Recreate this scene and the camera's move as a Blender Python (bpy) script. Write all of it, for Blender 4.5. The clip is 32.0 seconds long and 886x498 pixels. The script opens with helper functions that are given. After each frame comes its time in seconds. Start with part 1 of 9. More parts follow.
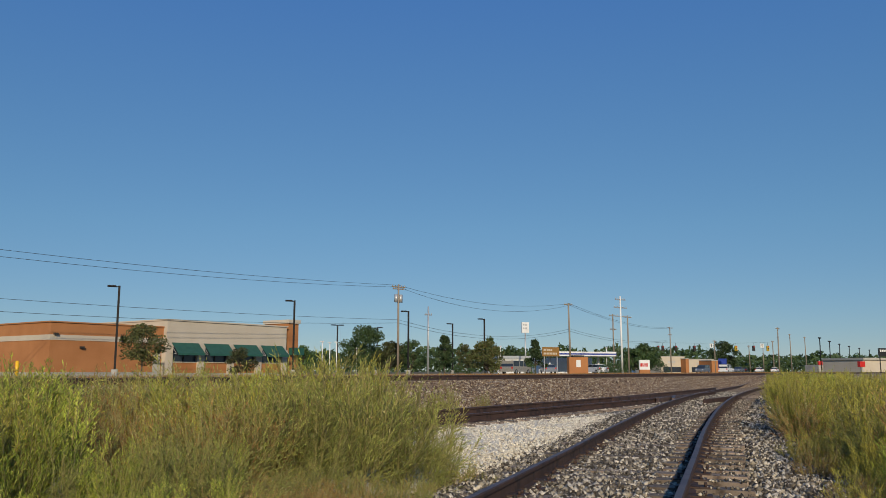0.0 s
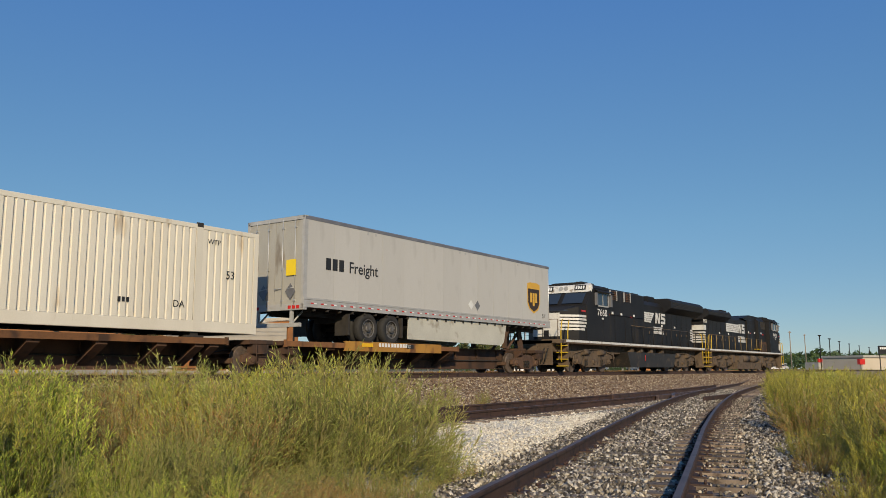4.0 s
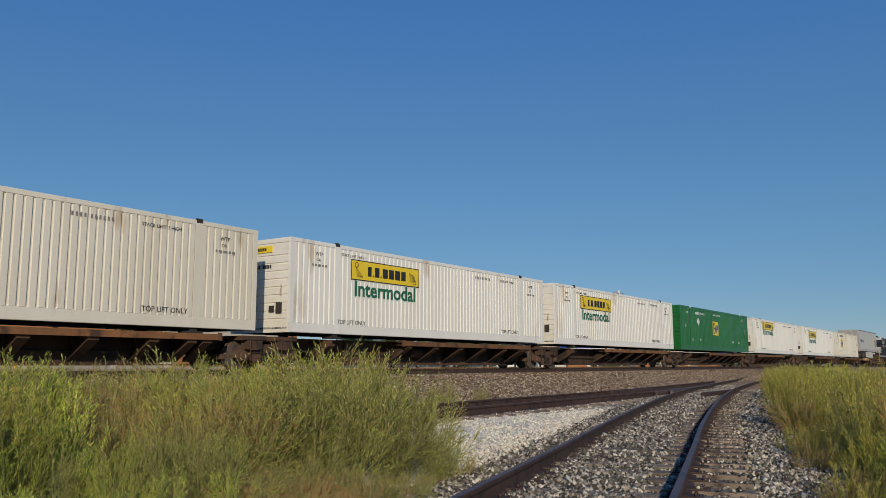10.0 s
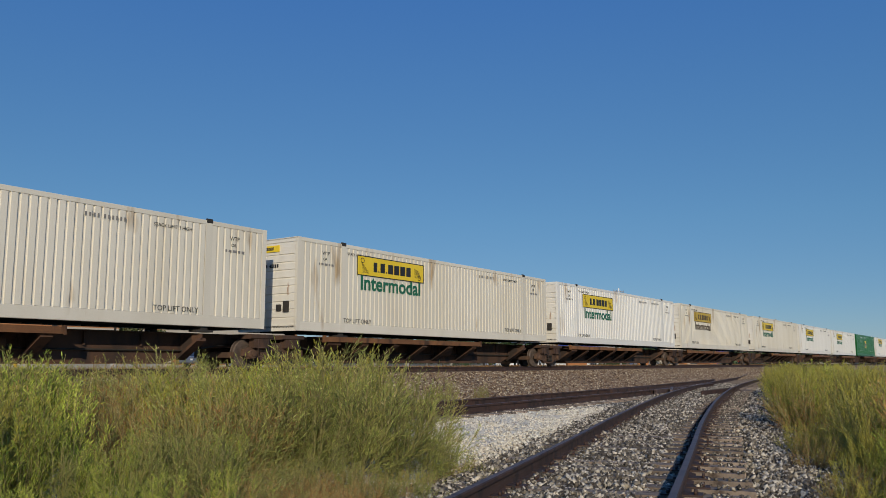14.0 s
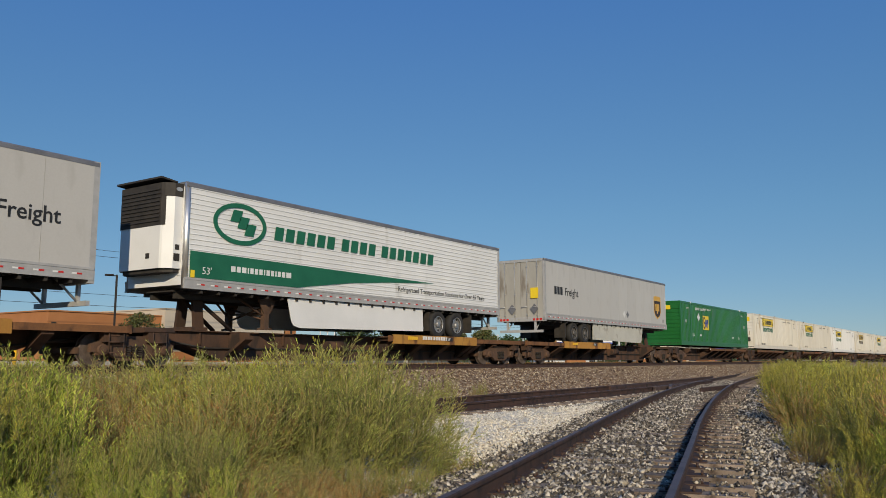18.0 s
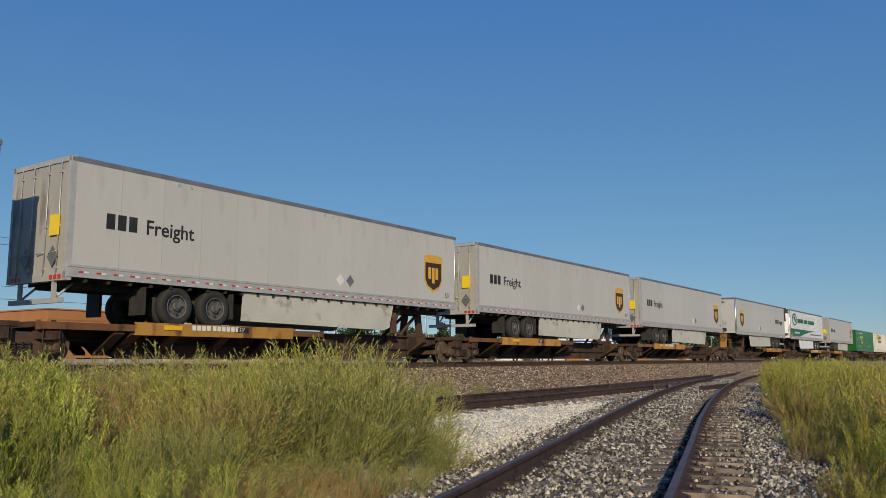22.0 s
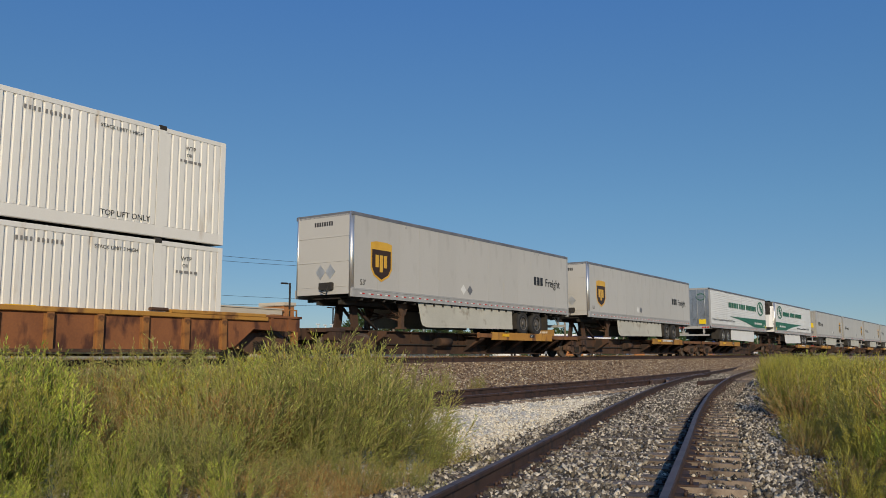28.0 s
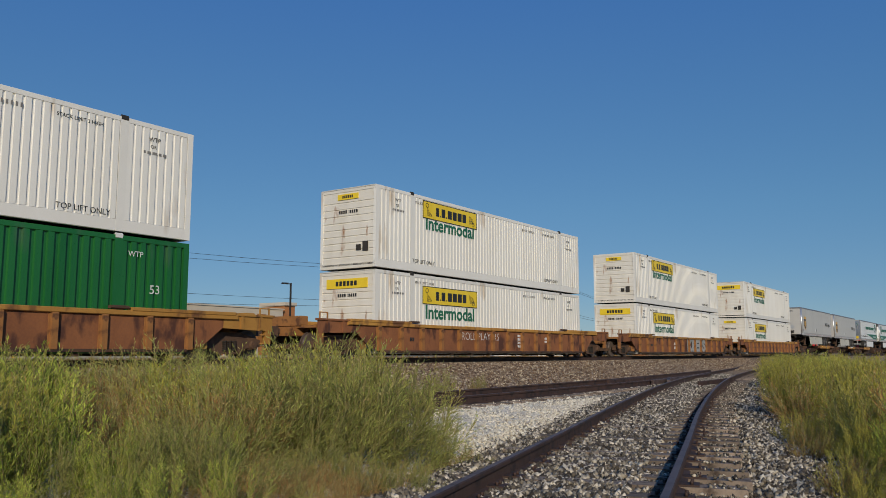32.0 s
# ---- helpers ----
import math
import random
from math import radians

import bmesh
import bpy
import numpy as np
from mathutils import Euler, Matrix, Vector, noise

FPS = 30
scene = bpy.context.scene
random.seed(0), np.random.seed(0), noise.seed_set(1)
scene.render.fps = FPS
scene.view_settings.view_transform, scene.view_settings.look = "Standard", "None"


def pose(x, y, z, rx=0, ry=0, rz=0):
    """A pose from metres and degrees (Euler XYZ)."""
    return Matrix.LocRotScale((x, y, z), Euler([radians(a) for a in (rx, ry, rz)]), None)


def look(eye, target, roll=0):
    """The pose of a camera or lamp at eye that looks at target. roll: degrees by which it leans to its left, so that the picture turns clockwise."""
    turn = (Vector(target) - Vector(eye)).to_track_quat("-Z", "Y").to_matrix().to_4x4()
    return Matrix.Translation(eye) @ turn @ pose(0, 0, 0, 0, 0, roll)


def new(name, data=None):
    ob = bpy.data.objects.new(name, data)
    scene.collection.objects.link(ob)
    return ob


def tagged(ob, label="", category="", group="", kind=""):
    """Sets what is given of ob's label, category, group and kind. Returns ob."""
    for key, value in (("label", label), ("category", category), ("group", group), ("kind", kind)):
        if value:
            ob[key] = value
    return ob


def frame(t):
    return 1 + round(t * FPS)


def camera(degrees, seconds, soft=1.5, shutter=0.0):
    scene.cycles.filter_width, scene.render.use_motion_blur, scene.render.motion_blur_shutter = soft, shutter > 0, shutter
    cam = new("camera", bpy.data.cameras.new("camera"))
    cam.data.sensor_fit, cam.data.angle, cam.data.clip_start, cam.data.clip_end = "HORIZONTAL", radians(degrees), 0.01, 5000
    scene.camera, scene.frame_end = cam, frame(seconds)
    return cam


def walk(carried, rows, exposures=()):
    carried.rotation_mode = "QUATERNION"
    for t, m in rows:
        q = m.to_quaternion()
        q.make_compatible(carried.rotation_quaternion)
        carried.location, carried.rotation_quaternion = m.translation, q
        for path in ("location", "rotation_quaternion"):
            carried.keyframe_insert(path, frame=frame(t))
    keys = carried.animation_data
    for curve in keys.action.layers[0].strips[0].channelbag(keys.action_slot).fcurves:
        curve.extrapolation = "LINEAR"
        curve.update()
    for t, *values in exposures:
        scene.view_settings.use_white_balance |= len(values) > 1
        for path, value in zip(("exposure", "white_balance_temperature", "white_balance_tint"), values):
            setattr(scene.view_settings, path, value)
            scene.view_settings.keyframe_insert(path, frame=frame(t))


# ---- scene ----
TRAIN_Y, RAIL_Z = 19.22, -0.17
FAR_Z = -0.45

cam = camera(56.8, 32.0, soft=0.8)


def aim(pitch, yaw):
    p, w = radians(pitch), radians(yaw)
    return look((0, 0, 0), (math.sin(w) * math.cos(p), math.cos(w) * math.cos(p), math.sin(p)))


walk(cam, [
    (0, aim(8.48, 54.97)), (0.4, aim(8.42, 54.97)), (2, aim(8.38, 54.93)), (4, aim(8.31, 54.97)), (6, aim(8.24, 54.94)),
    (7, aim(8.10, 55.02)), (9, aim(8.07, 55.03)), (11, aim(7.99, 55.06)), (13, aim(7.95, 55.05)), (15, aim(7.86, 55.08)),
    (17, aim(7.75, 55.09)), (19, aim(7.69, 55.17)), (21, aim(7.62, 55.13)), (23, aim(7.57, 55.17)), (25, aim(7.45, 55.21)),
    (26.5, aim(7.33, 55.25)), (28, aim(7.27, 55.29)), (30, aim(7.21, 55.29)), (32, aim(7.27, 55.24))],
    exposures=[(0, 0.02, 6500, 10), (1, 0.06, 6550, 10), (2, 0.25, 6850, 10), (3.5, 0.25, 6850, 10), (6, 0.06, 6400, 10), (8, 0.02, 6300, 10), (9, 0.02, 6250, 10), (10, -0.1, 6200, 10), (12, -0.06, 6050, 10),
               (14, -0.12, 6050, 10), (17, 0.06, 6450, 10), (20, 0.05, 6450, 10), (25, 0.06, 6450, 10), (28, 0.0, 6450, 10), (29, 0.0, 6450, 10), (30, -0.18, 6150, 10), (32, -0.2, 6100, 10)])

# ---- light: low evening sun behind the camera, clear sky ----
SUN_AZ, SUN_EL = 50.0, 21.0          # the way the light goes (from +y towards +x), height above the horizon
world = bpy.data.worlds.new("sky")
scene.world = world
world.use_nodes = True
wn = world.node_tree
wn.nodes.clear()
sky = wn.nodes.new("ShaderNodeTexSky")
sky.sky_type = 'NISHITA'
sky.sun_disc = False
sky.sun_elevation = radians(SUN_EL)
sky.sun_rotation = radians(SUN_AZ + 180)
sky.altitude = 1500
sky.air_density, sky.dust_density, sky.ozone_density = 1.0, 0.05, 3.0
bg = wn.nodes.new("ShaderNodeBackground")
bg.inputs["Strength"].default_value = 0.085
wo = wn.nodes.new("ShaderNodeOutputWorld")
# a clear dry sky: the even blue of the high air mixed with the brighter band towards the horizon
tone = wn.nodes.new("ShaderNodeMix")
tone.data_type = 'RGBA'
tone.inputs[0].default_value = 0.55
ramp = wn.nodes.new("ShaderNodeValToRGB")
at = wn.nodes.new("ShaderNodeTexCoord")
up = wn.nodes.new("ShaderNodeSeparateXYZ")
stops = ramp.color_ramp.elements
stops.new(0.17), stops.new(0.45)
for k, c in enumerate(((0.75, 2.15, 3.7), (0.78, 2.75, 4.9), (0.42, 2.1, 6.2), (0.38, 2.0, 6.1))):
    stops[k].color = (*c, 1)
stops[0].position, stops[3].position = 0.0, 1.0
wn.links.new(at.outputs["Generated"], up.inputs[0])
wn.links.new(up.outputs["Z"], ramp.inputs[0])
wn.links.new(ramp.outputs[0], tone.inputs[7])
wn.links.new(sky.outputs[0], tone.inputs[6])
wn.links.new(tone.outputs[2], bg.inputs[0])
wn.links.new(bg.outputs[0], wo.inputs[0])
sun = new("sun", bpy.data.lights.new("sun", 'SUN'))
sun.data.energy, sun.data.angle, sun.data.color = 3.5, radians(0.53), (1.0, 0.85, 0.62)
sun.matrix_basis = look((0, 0, 60), (math.sin(radians(SUN_AZ)) * math.cos(radians(SUN_EL)) * 10,
                                     math.cos(radians(SUN_AZ)) * math.cos(radians(SUN_EL)) * 10, 60 - math.sin(radians(SUN_EL)) * 10))


# ---- materials ----
def surf(name, c1, c2, scale=3.0, rough=0.7, metal=0.0, bump=0.0, fine=40.0, rust=None, amount=0.5, streak=1.0, rand=0.0, spread=0.5, gloss=0.5):
    """A two-tone surface: broad stains, fine grain, optional third tone (rust, dirt) in patches, varied from piece to piece by rand."""
    m = bpy.data.materials.new(name)
    m.use_nodes = True
    n, l = m.node_tree.nodes, m.node_tree.links
    b = n["Principled BSDF"]
    co = n.new("ShaderNodeTexCoord")
    mp = n.new("ShaderNodeMapping")
    mp.inputs["Scale"].default_value = (1, 1, streak)
    l.new(co.outputs["Object"], mp.inputs["Vector"])
    n1, n2 = n.new("ShaderNodeTexNoise"), n.new("ShaderNodeTexNoise")
    n1.inputs["Scale"].default_value, n1.inputs["Detail"].default_value = scale, 6
    n2.inputs["Scale"].default_value, n2.inputs["Detail"].default_value = fine, 4
    l.new(mp.outputs[0], n1.inputs["Vector"]), l.new(co.outputs["Object"], n2.inputs["Vector"])
    add = n.new("ShaderNodeMath")
    add.operation = 'MULTIPLY_ADD'
    add.inputs[1].default_value, add.inputs[2].default_value = 0.45, -0.22
    l.new(n2.outputs["Fac"], add.inputs[0])
    tot = n.new("ShaderNodeMath")
    l.new(n1.outputs["Fac"], tot.inputs[0]), l.new(add.outputs[0], tot.inputs[1])
    rng = n.new("ShaderNodeMapRange")
    rng.inputs["From Min"].default_value, rng.inputs["From Max"].default_value = 0.5 - spread / 2, 0.5 + spread / 2
    l.new(tot.outputs[0], rng.inputs["Value"])
    mix = n.new("ShaderNodeMix")
    mix.data_type = 'RGBA'
    mix.inputs[6].default_value, mix.inputs[7].default_value = (*c1, 1), (*c2, 1)
    l.new(rng.outputs[0], mix.inputs[0])
    out = mix.outputs[2]
    if rust:
        n3 = n.new("ShaderNodeTexNoise")
        n3.inputs["Scale"].default_value, n3.inputs["Detail"].default_value = scale * 1.7, 8
        l.new(mp.outputs[0], n3.inputs["Vector"])
        r3 = n.new("ShaderNodeMapRange")
        r3.inputs["From Min"].default_value, r3.inputs["From Max"].default_value = 0.68 - amount * 0.3, 0.78 - amount * 0.3
        l.new(n3.outputs["Fac"], r3.inputs["Value"])
        m3 = n.new("ShaderNodeMix")
        m3.data_type = 'RGBA'
        m3.inputs[7].default_value = (*rust, 1)
        l.new(r3.outputs[0], m3.inputs[0]), l.new(out, m3.inputs[6])
        out = m3.outputs[2]
    if rand:
        oi = n.new("ShaderNodeObjectInfo")
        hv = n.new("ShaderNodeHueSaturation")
        mr = n.new("ShaderNodeMapRange")
        mr.inputs["To Min"].default_value, mr.inputs["To Max"].default_value = 1 - rand, 1 + rand
        l.new(oi.outputs["Random"], mr.inputs["Value"]), l.new(mr.outputs[0], hv.inputs["Value"]), l.new(out, hv.inputs["Color"])
        out = hv.outputs[0]
    l.new(out, b.inputs["Base Color"])
    b.inputs["Metallic"].default_value, b.inputs["Specular IOR Level"].default_value = metal, gloss
    rr = n.new("ShaderNodeMapRange")
    rr.inputs["To Min"].default_value, rr.inputs["To Max"].default_value = max(rough - 0.12, 0.02), min(rough + 0.12, 1)
    l.new(n2.outputs["Fac"], rr.inputs["Value"]), l.new(rr.outputs[0], b.inputs["Roughness"])
    if bump:
        bp = n.new("ShaderNodeBump")
        bp.inputs["Strength"].default_value, bp.inputs["Distance"].default_value = bump, 0.02
        l.new(tot.outputs[0], bp.inputs["Height"]), l.new(bp.outputs[0], b.inputs["Normal"])
    return m


def glass(name, tint=(0.02, 0.025, 0.03)):
    m = bpy.data.materials.new(name)
    m.use_nodes = True
    b = m.node_tree.nodes["Principled BSDF"]
    b.inputs["Base Color"].default_value, b.inputs["Roughness"].default_value = (*tint, 1), 0.05
    return m


def leafy(name, c1, c2, c3, through_light=0.15):
    """Leaves and stems: tone varied leaf by leaf and plant by plant, thin enough to let light through."""
    m = bpy.data.materials.new(name)
    m.use_nodes = True
    n, l = m.node_tree.nodes, m.node_tree.links
    b = n["Principled BSDF"]
    g, oi, co = n.new("ShaderNodeNewGeometry"), n.new("ShaderNodeObjectInfo"), n.new("ShaderNodeTexCoord")
    ns = n.new("ShaderNodeTexNoise")
    ns.inputs["Scale"].default_value = 3.5
    l.new(co.outputs["Object"], ns.inputs["Vector"])
    mx = n.new("ShaderNodeMix")
    mx.data_type = 'RGBA'
    mx.inputs[6].default_value, mx.inputs[7].default_value = (*c1, 1), (*c2, 1)
    l.new(g.outputs["Random Per Island"], mx.inputs[0])
    r = n.new("ShaderNodeMapRange")
    r.inputs["From Min"].default_value, r.inputs["From Max"].default_value = 0.5, 0.72
    l.new(ns.outputs["Fac"], r.inputs["Value"])
    m2 = n.new("ShaderNodeMix")
    m2.data_type = 'RGBA'
    m2.inputs[7].default_value = (*c3, 1)
    l.new(r.outputs[0], m2.inputs[0]), l.new(mx.outputs[2], m2.inputs[6])
    hv = n.new("ShaderNodeHueSaturation")
    mr = n.new("ShaderNodeMapRange")
    mr.inputs["To Min"].default_value, mr.inputs["To Max"].default_value = 0.65, 1.4
    l.new(oi.outputs["Random"], mr.inputs["Value"]), l.new(mr.outputs[0], hv.inputs["Value"]), l.new(m2.outputs[2], hv.inputs["Color"])
    l.new(hv.outputs[0], b.inputs["Base Color"])
    b.inputs["Roughness"].default_value = 0.65
    tr, ad, o = n.new("ShaderNodeBsdfTranslucent"), n.new("ShaderNodeMixShader"), n["Material Output"]
    ad.inputs[0].default_value = through_light
    l.new(hv.outputs[0], tr.inputs[0]), l.new(b.outputs[0], ad.inputs[1]), l.new(tr.outputs[0], ad.inputs[2]), l.new(ad.outputs[0], o.inputs["Surface"])
    return m


M = {
    "white": surf("container white paint", (0.72, 0.70, 0.64), (0.80, 0.785, 0.735), 0.7, 0.5, 0, 0.02, 30, (0.50, 0.41, 0.30), 0.14, 0.25, 0.05, gloss=0.25),
    "cream": surf("aged cream paint", (0.64, 0.59, 0.48), (0.74, 0.70, 0.60), 0.8, 0.55, 0, 0.02, 30, (0.42, 0.32, 0.20), 0.2, 0.25, 0.05, gloss=0.25),
    "white_end": surf("rust streaked white end wall", (0.66, 0.62, 0.53), (0.78, 0.75, 0.68), 1.6, 0.55, 0, 0.03, 30, (0.33, 0.17, 0.08), 0.26, 0.3, gloss=0.25),
    "green": surf("container green paint", (0.010, 0.105, 0.022), (0.022, 0.155, 0.034), 0.8, 0.32, 0, 0.02, 30, (0.05, 0.12, 0.06), 0.2, 0.25),
    "sign_yellow": surf("yellow sign", (0.78, 0.55, 0.015), (0.85, 0.62, 0.03), 2, 0.45),
    "sign_faded": surf("faded stencil", (0.16, 0.15, 0.14), (0.26, 0.25, 0.23), 3, 0.6),
    "sign_black": surf("black lettering", (0.012, 0.012, 0.012), (0.03, 0.028, 0.025), 2, 0.5),
    "sign_green": surf("green lettering", (0.012, 0.11, 0.055), (0.02, 0.15, 0.075), 2, 0.45),
    "sign_brown": surf("brown lettering", (0.06, 0.035, 0.012), (0.10, 0.06, 0.02), 2, 0.5),
    "sign_blue": surf("blue lettering", (0.02, 0.04, 0.25), (0.03, 0.06, 0.32), 2, 0.5),
    "sign_white": surf("white lettering", (0.65, 0.65, 0.62), (0.78, 0.78, 0.75), 2, 0.5),
    "trailer": surf("grey trailer panel", (0.46, 0.445, 0.41), (0.52, 0.505, 0.47), 0.5, 0.45, 0.0, 0.01, 25, (0.41, 0.395, 0.36), 0.2, 0.3, 0.03),
    "trailer_white": surf("white trailer panel", (0.68, 0.68, 0.66), (0.80, 0.80, 0.78), 0.6, 0.4, 0, 0.01, 25, (0.55, 0.54, 0.50), 0.2, 0.3),
    "alu": surf("aluminium trim", (0.36, 0.355, 0.34), (0.47, 0.465, 0.45), 4, 0.55, 0.15, 0.02, 60),
    "dark": surf("dark underframe", (0.018, 0.016, 0.014), (0.045, 0.038, 0.03), 4, 0.75, 0, 0.1),
    "tyre": surf("tyre rubber", (0.016, 0.016, 0.016), (0.035, 0.033, 0.03), 6, 0.85, 0, 0.1),
    "rim_dark": surf("dirty dark rim", (0.06, 0.056, 0.052), (0.20, 0.19, 0.18), 6, 0.6, 0.2),
    "rim": surf("painted steel rim", (0.28, 0.27, 0.26), (0.5, 0.5, 0.49), 8, 0.4, 0.6),
    "red": surf("red reflector", (0.5, 0.02, 0.015), (0.6, 0.03, 0.02), 5, 0.35),
    "car_rust": surf("rusty railcar steel", (0.040, 0.024, 0.016), (0.105, 0.052, 0.028), 1.2, 0.85, 0, 0.25, 25, (0.035, 0.022, 0.016), 0.5, 0.5, 0.2),
    "car_side": surf("rust brown side sill", (0.11, 0.05, 0.022), (0.25, 0.11, 0.038), 1.1, 0.85, 0, 0.2, 25, (0.06, 0.03, 0.016), 0.5, 0.6, 0.2),
    "car_yellow": surf("faded railcar yellow", (0.33, 0.15, 0.028), (0.46, 0.24, 0.045), 1.0, 0.75, 0, 0.15, 25, (0.14, 0.06, 0.022), 0.5, 0.6, 0.15),
    "well_side": surf("rusty well car side", (0.155, 0.058, 0.024), (0.27, 0.105, 0.038), 1.3, 0.85, 0, 0.25, 20, (0.075, 0.028, 0.016), 0.55, 0.5, 0.15),
    "reflect": surf("yellow reflective tape", (0.75, 0.42, 0.01), (0.85, 0.5, 0.02), 3, 0.4),
    "truck_iron": surf("dusty cast iron", (0.06, 0.036, 0.024), (0.14, 0.078, 0.046), 4, 0.85, 0.1, 0.3),
    "wheel_steel": surf("worn wheel steel", (0.07, 0.05, 0.038), (0.17, 0.13, 0.105), 5, 0.65, 0.15, 0.1),
    "loco_black": surf("locomotive black paint", (0.011, 0.011, 0.012), (0.024, 0.023, 0.023), 0.8, 0.6, 0, 0.02, 20, (0.036, 0.028, 0.021), 0.2, 0.4, gloss=0.22),
    "loco_grime": surf("brown road grime", (0.075, 0.052, 0.034), (0.15, 0.105, 0.068), 2, 0.85, 0, 0.2, 20, (0.04, 0.03, 0.022), 0.4),
    "loco_white": surf("locomotive white paint", (0.55, 0.54, 0.50), (0.72, 0.71, 0.68), 2, 0.5, 0, 0, 20, (0.30, 0.25, 0.20), 0.3),
    "rail_yellow": surf("yellow handrail paint", (0.55, 0.36, 0.02), (0.68, 0.46, 0.03), 3, 0.5),
    "glass": glass("cab glass", (0.03, 0.04, 0.055)),
    "rail": surf("rusty rail steel", (0.038, 0.022, 0.017), (0.085, 0.045, 0.032), 3, 0.75, 0.1, 0.15, 40, (0.028, 0.018, 0.016), 0.5),
    "rail_top": surf("worn rail head", (0.075, 0.05, 0.046), (0.16, 0.115, 0.10), 3, 0.55, 0.3, 0.1, 40, (0.05, 0.032, 0.028), 0.4),
    "tie": surf("weathered tie wood", (0.12, 0.09, 0.066), (0.27, 0.21, 0.16), 5, 0.9, 0, 0.5, 60, (0.07, 0.048, 0.035), 0.5, 1.0, 0.4),
    "brick": surf("orange brick wall", (0.36, 0.145, 0.048), (0.45, 0.195, 0.072), 0.5, 0.85, 0, 0.05, 12),
    "beige": surf("beige render", (0.50, 0.43, 0.33), (0.57, 0.50, 0.40), 0.5, 0.85, 0, 0.05, 12),
    "awning": surf("green awning cloth", (0.015, 0.075, 0.055), (0.025, 0.105, 0.075), 2, 0.7),
    "pole_dark": surf("dark bronze pole", (0.010, 0.009, 0.009), (0.02, 0.018, 0.017), 4, 0.6, gloss=0.2),
    "pole_wood": surf("grey weathered pole wood", (0.20, 0.16, 0.12), (0.31, 0.26, 0.20), 2, 0.9, 0, 0.2, 20, None, 0.5, 0.2),
    "galv": surf("galvanised steel", (0.42, 0.43, 0.43), (0.55, 0.56, 0.56), 3, 0.5, 0.5),
    "wire": surf("weathered black cable", (0.02, 0.02, 0.022), (0.035, 0.035, 0.037), 3, 0.6),
    "concrete": surf("light concrete", (0.34, 0.32, 0.28), (0.44, 0.42, 0.37), 1, 0.9, 0, 0.05),
    "roof_white": surf("white canopy", (0.70, 0.70, 0.68), (0.80, 0.80, 0.78), 1, 0.5),
    "asphalt": surf("asphalt", (0.04, 0.04, 0.041), (0.065, 0.064, 0.062), 0.6, 0.9, 0, 0.1, 30),
    "sign_orange": surf("brown guide sign", (0.22, 0.11, 0.02), (0.27, 0.14, 0.03), 2, 0.5),
    "bark": surf("bark", (0.06, 0.045, 0.03), (0.12, 0.09, 0.065), 6, 0.9, 0, 0.4),
    "leaf_dark": leafy("dark tree leaves", (0.030, 0.065, 0.018), (0.065, 0.11, 0.03), (0.06, 0.08, 0.025)),
    "leaf_olive": leafy("olive tree leaves", (0.055, 0.075, 0.02), (0.10, 0.11, 0.03), (0.12, 0.08, 0.03)),
    "weed_green": leafy("feathery olive green weed", (0.12, 0.155, 0.03), (0.40, 0.42, 0.095), (0.36, 0.29, 0.07)),
    "weed_lime": leafy("bright yellow green weed", (0.13, 0.19, 0.02), (0.44, 0.50, 0.06), (0.33, 0.35, 0.05)),
    "weed_brown": leafy("dry brown weed", (0.22, 0.09, 0.03), (0.50, 0.27, 0.085), (0.30, 0.20, 0.05)),
    "weed_gold": leafy("golden yellow weed", (0.26, 0.245, 0.03), (0.50, 0.43, 0.055), (0.22, 0.25, 0.035)),
    "weed_bloom": leafy("yellow bloom", (0.30, 0.30, 0.055), (0.48, 0.45, 0.09), (0.40, 0.36, 0.07)),
    "weed_seed": leafy("pale seed head", (0.30, 0.25, 0.09), (0.48, 0.42, 0.18), (0.36, 0.22, 0.09)),
    "rail_bright": surf("polished rail head", (0.30, 0.27, 0.24), (0.44, 0.40, 0.36), 3, 0.45, 0.5, 0.03, 40),
    "weed_stem": surf("dry weed stalk", (0.16, 0.14, 0.045), (0.30, 0.26, 0.09), 4, 0.9),
}


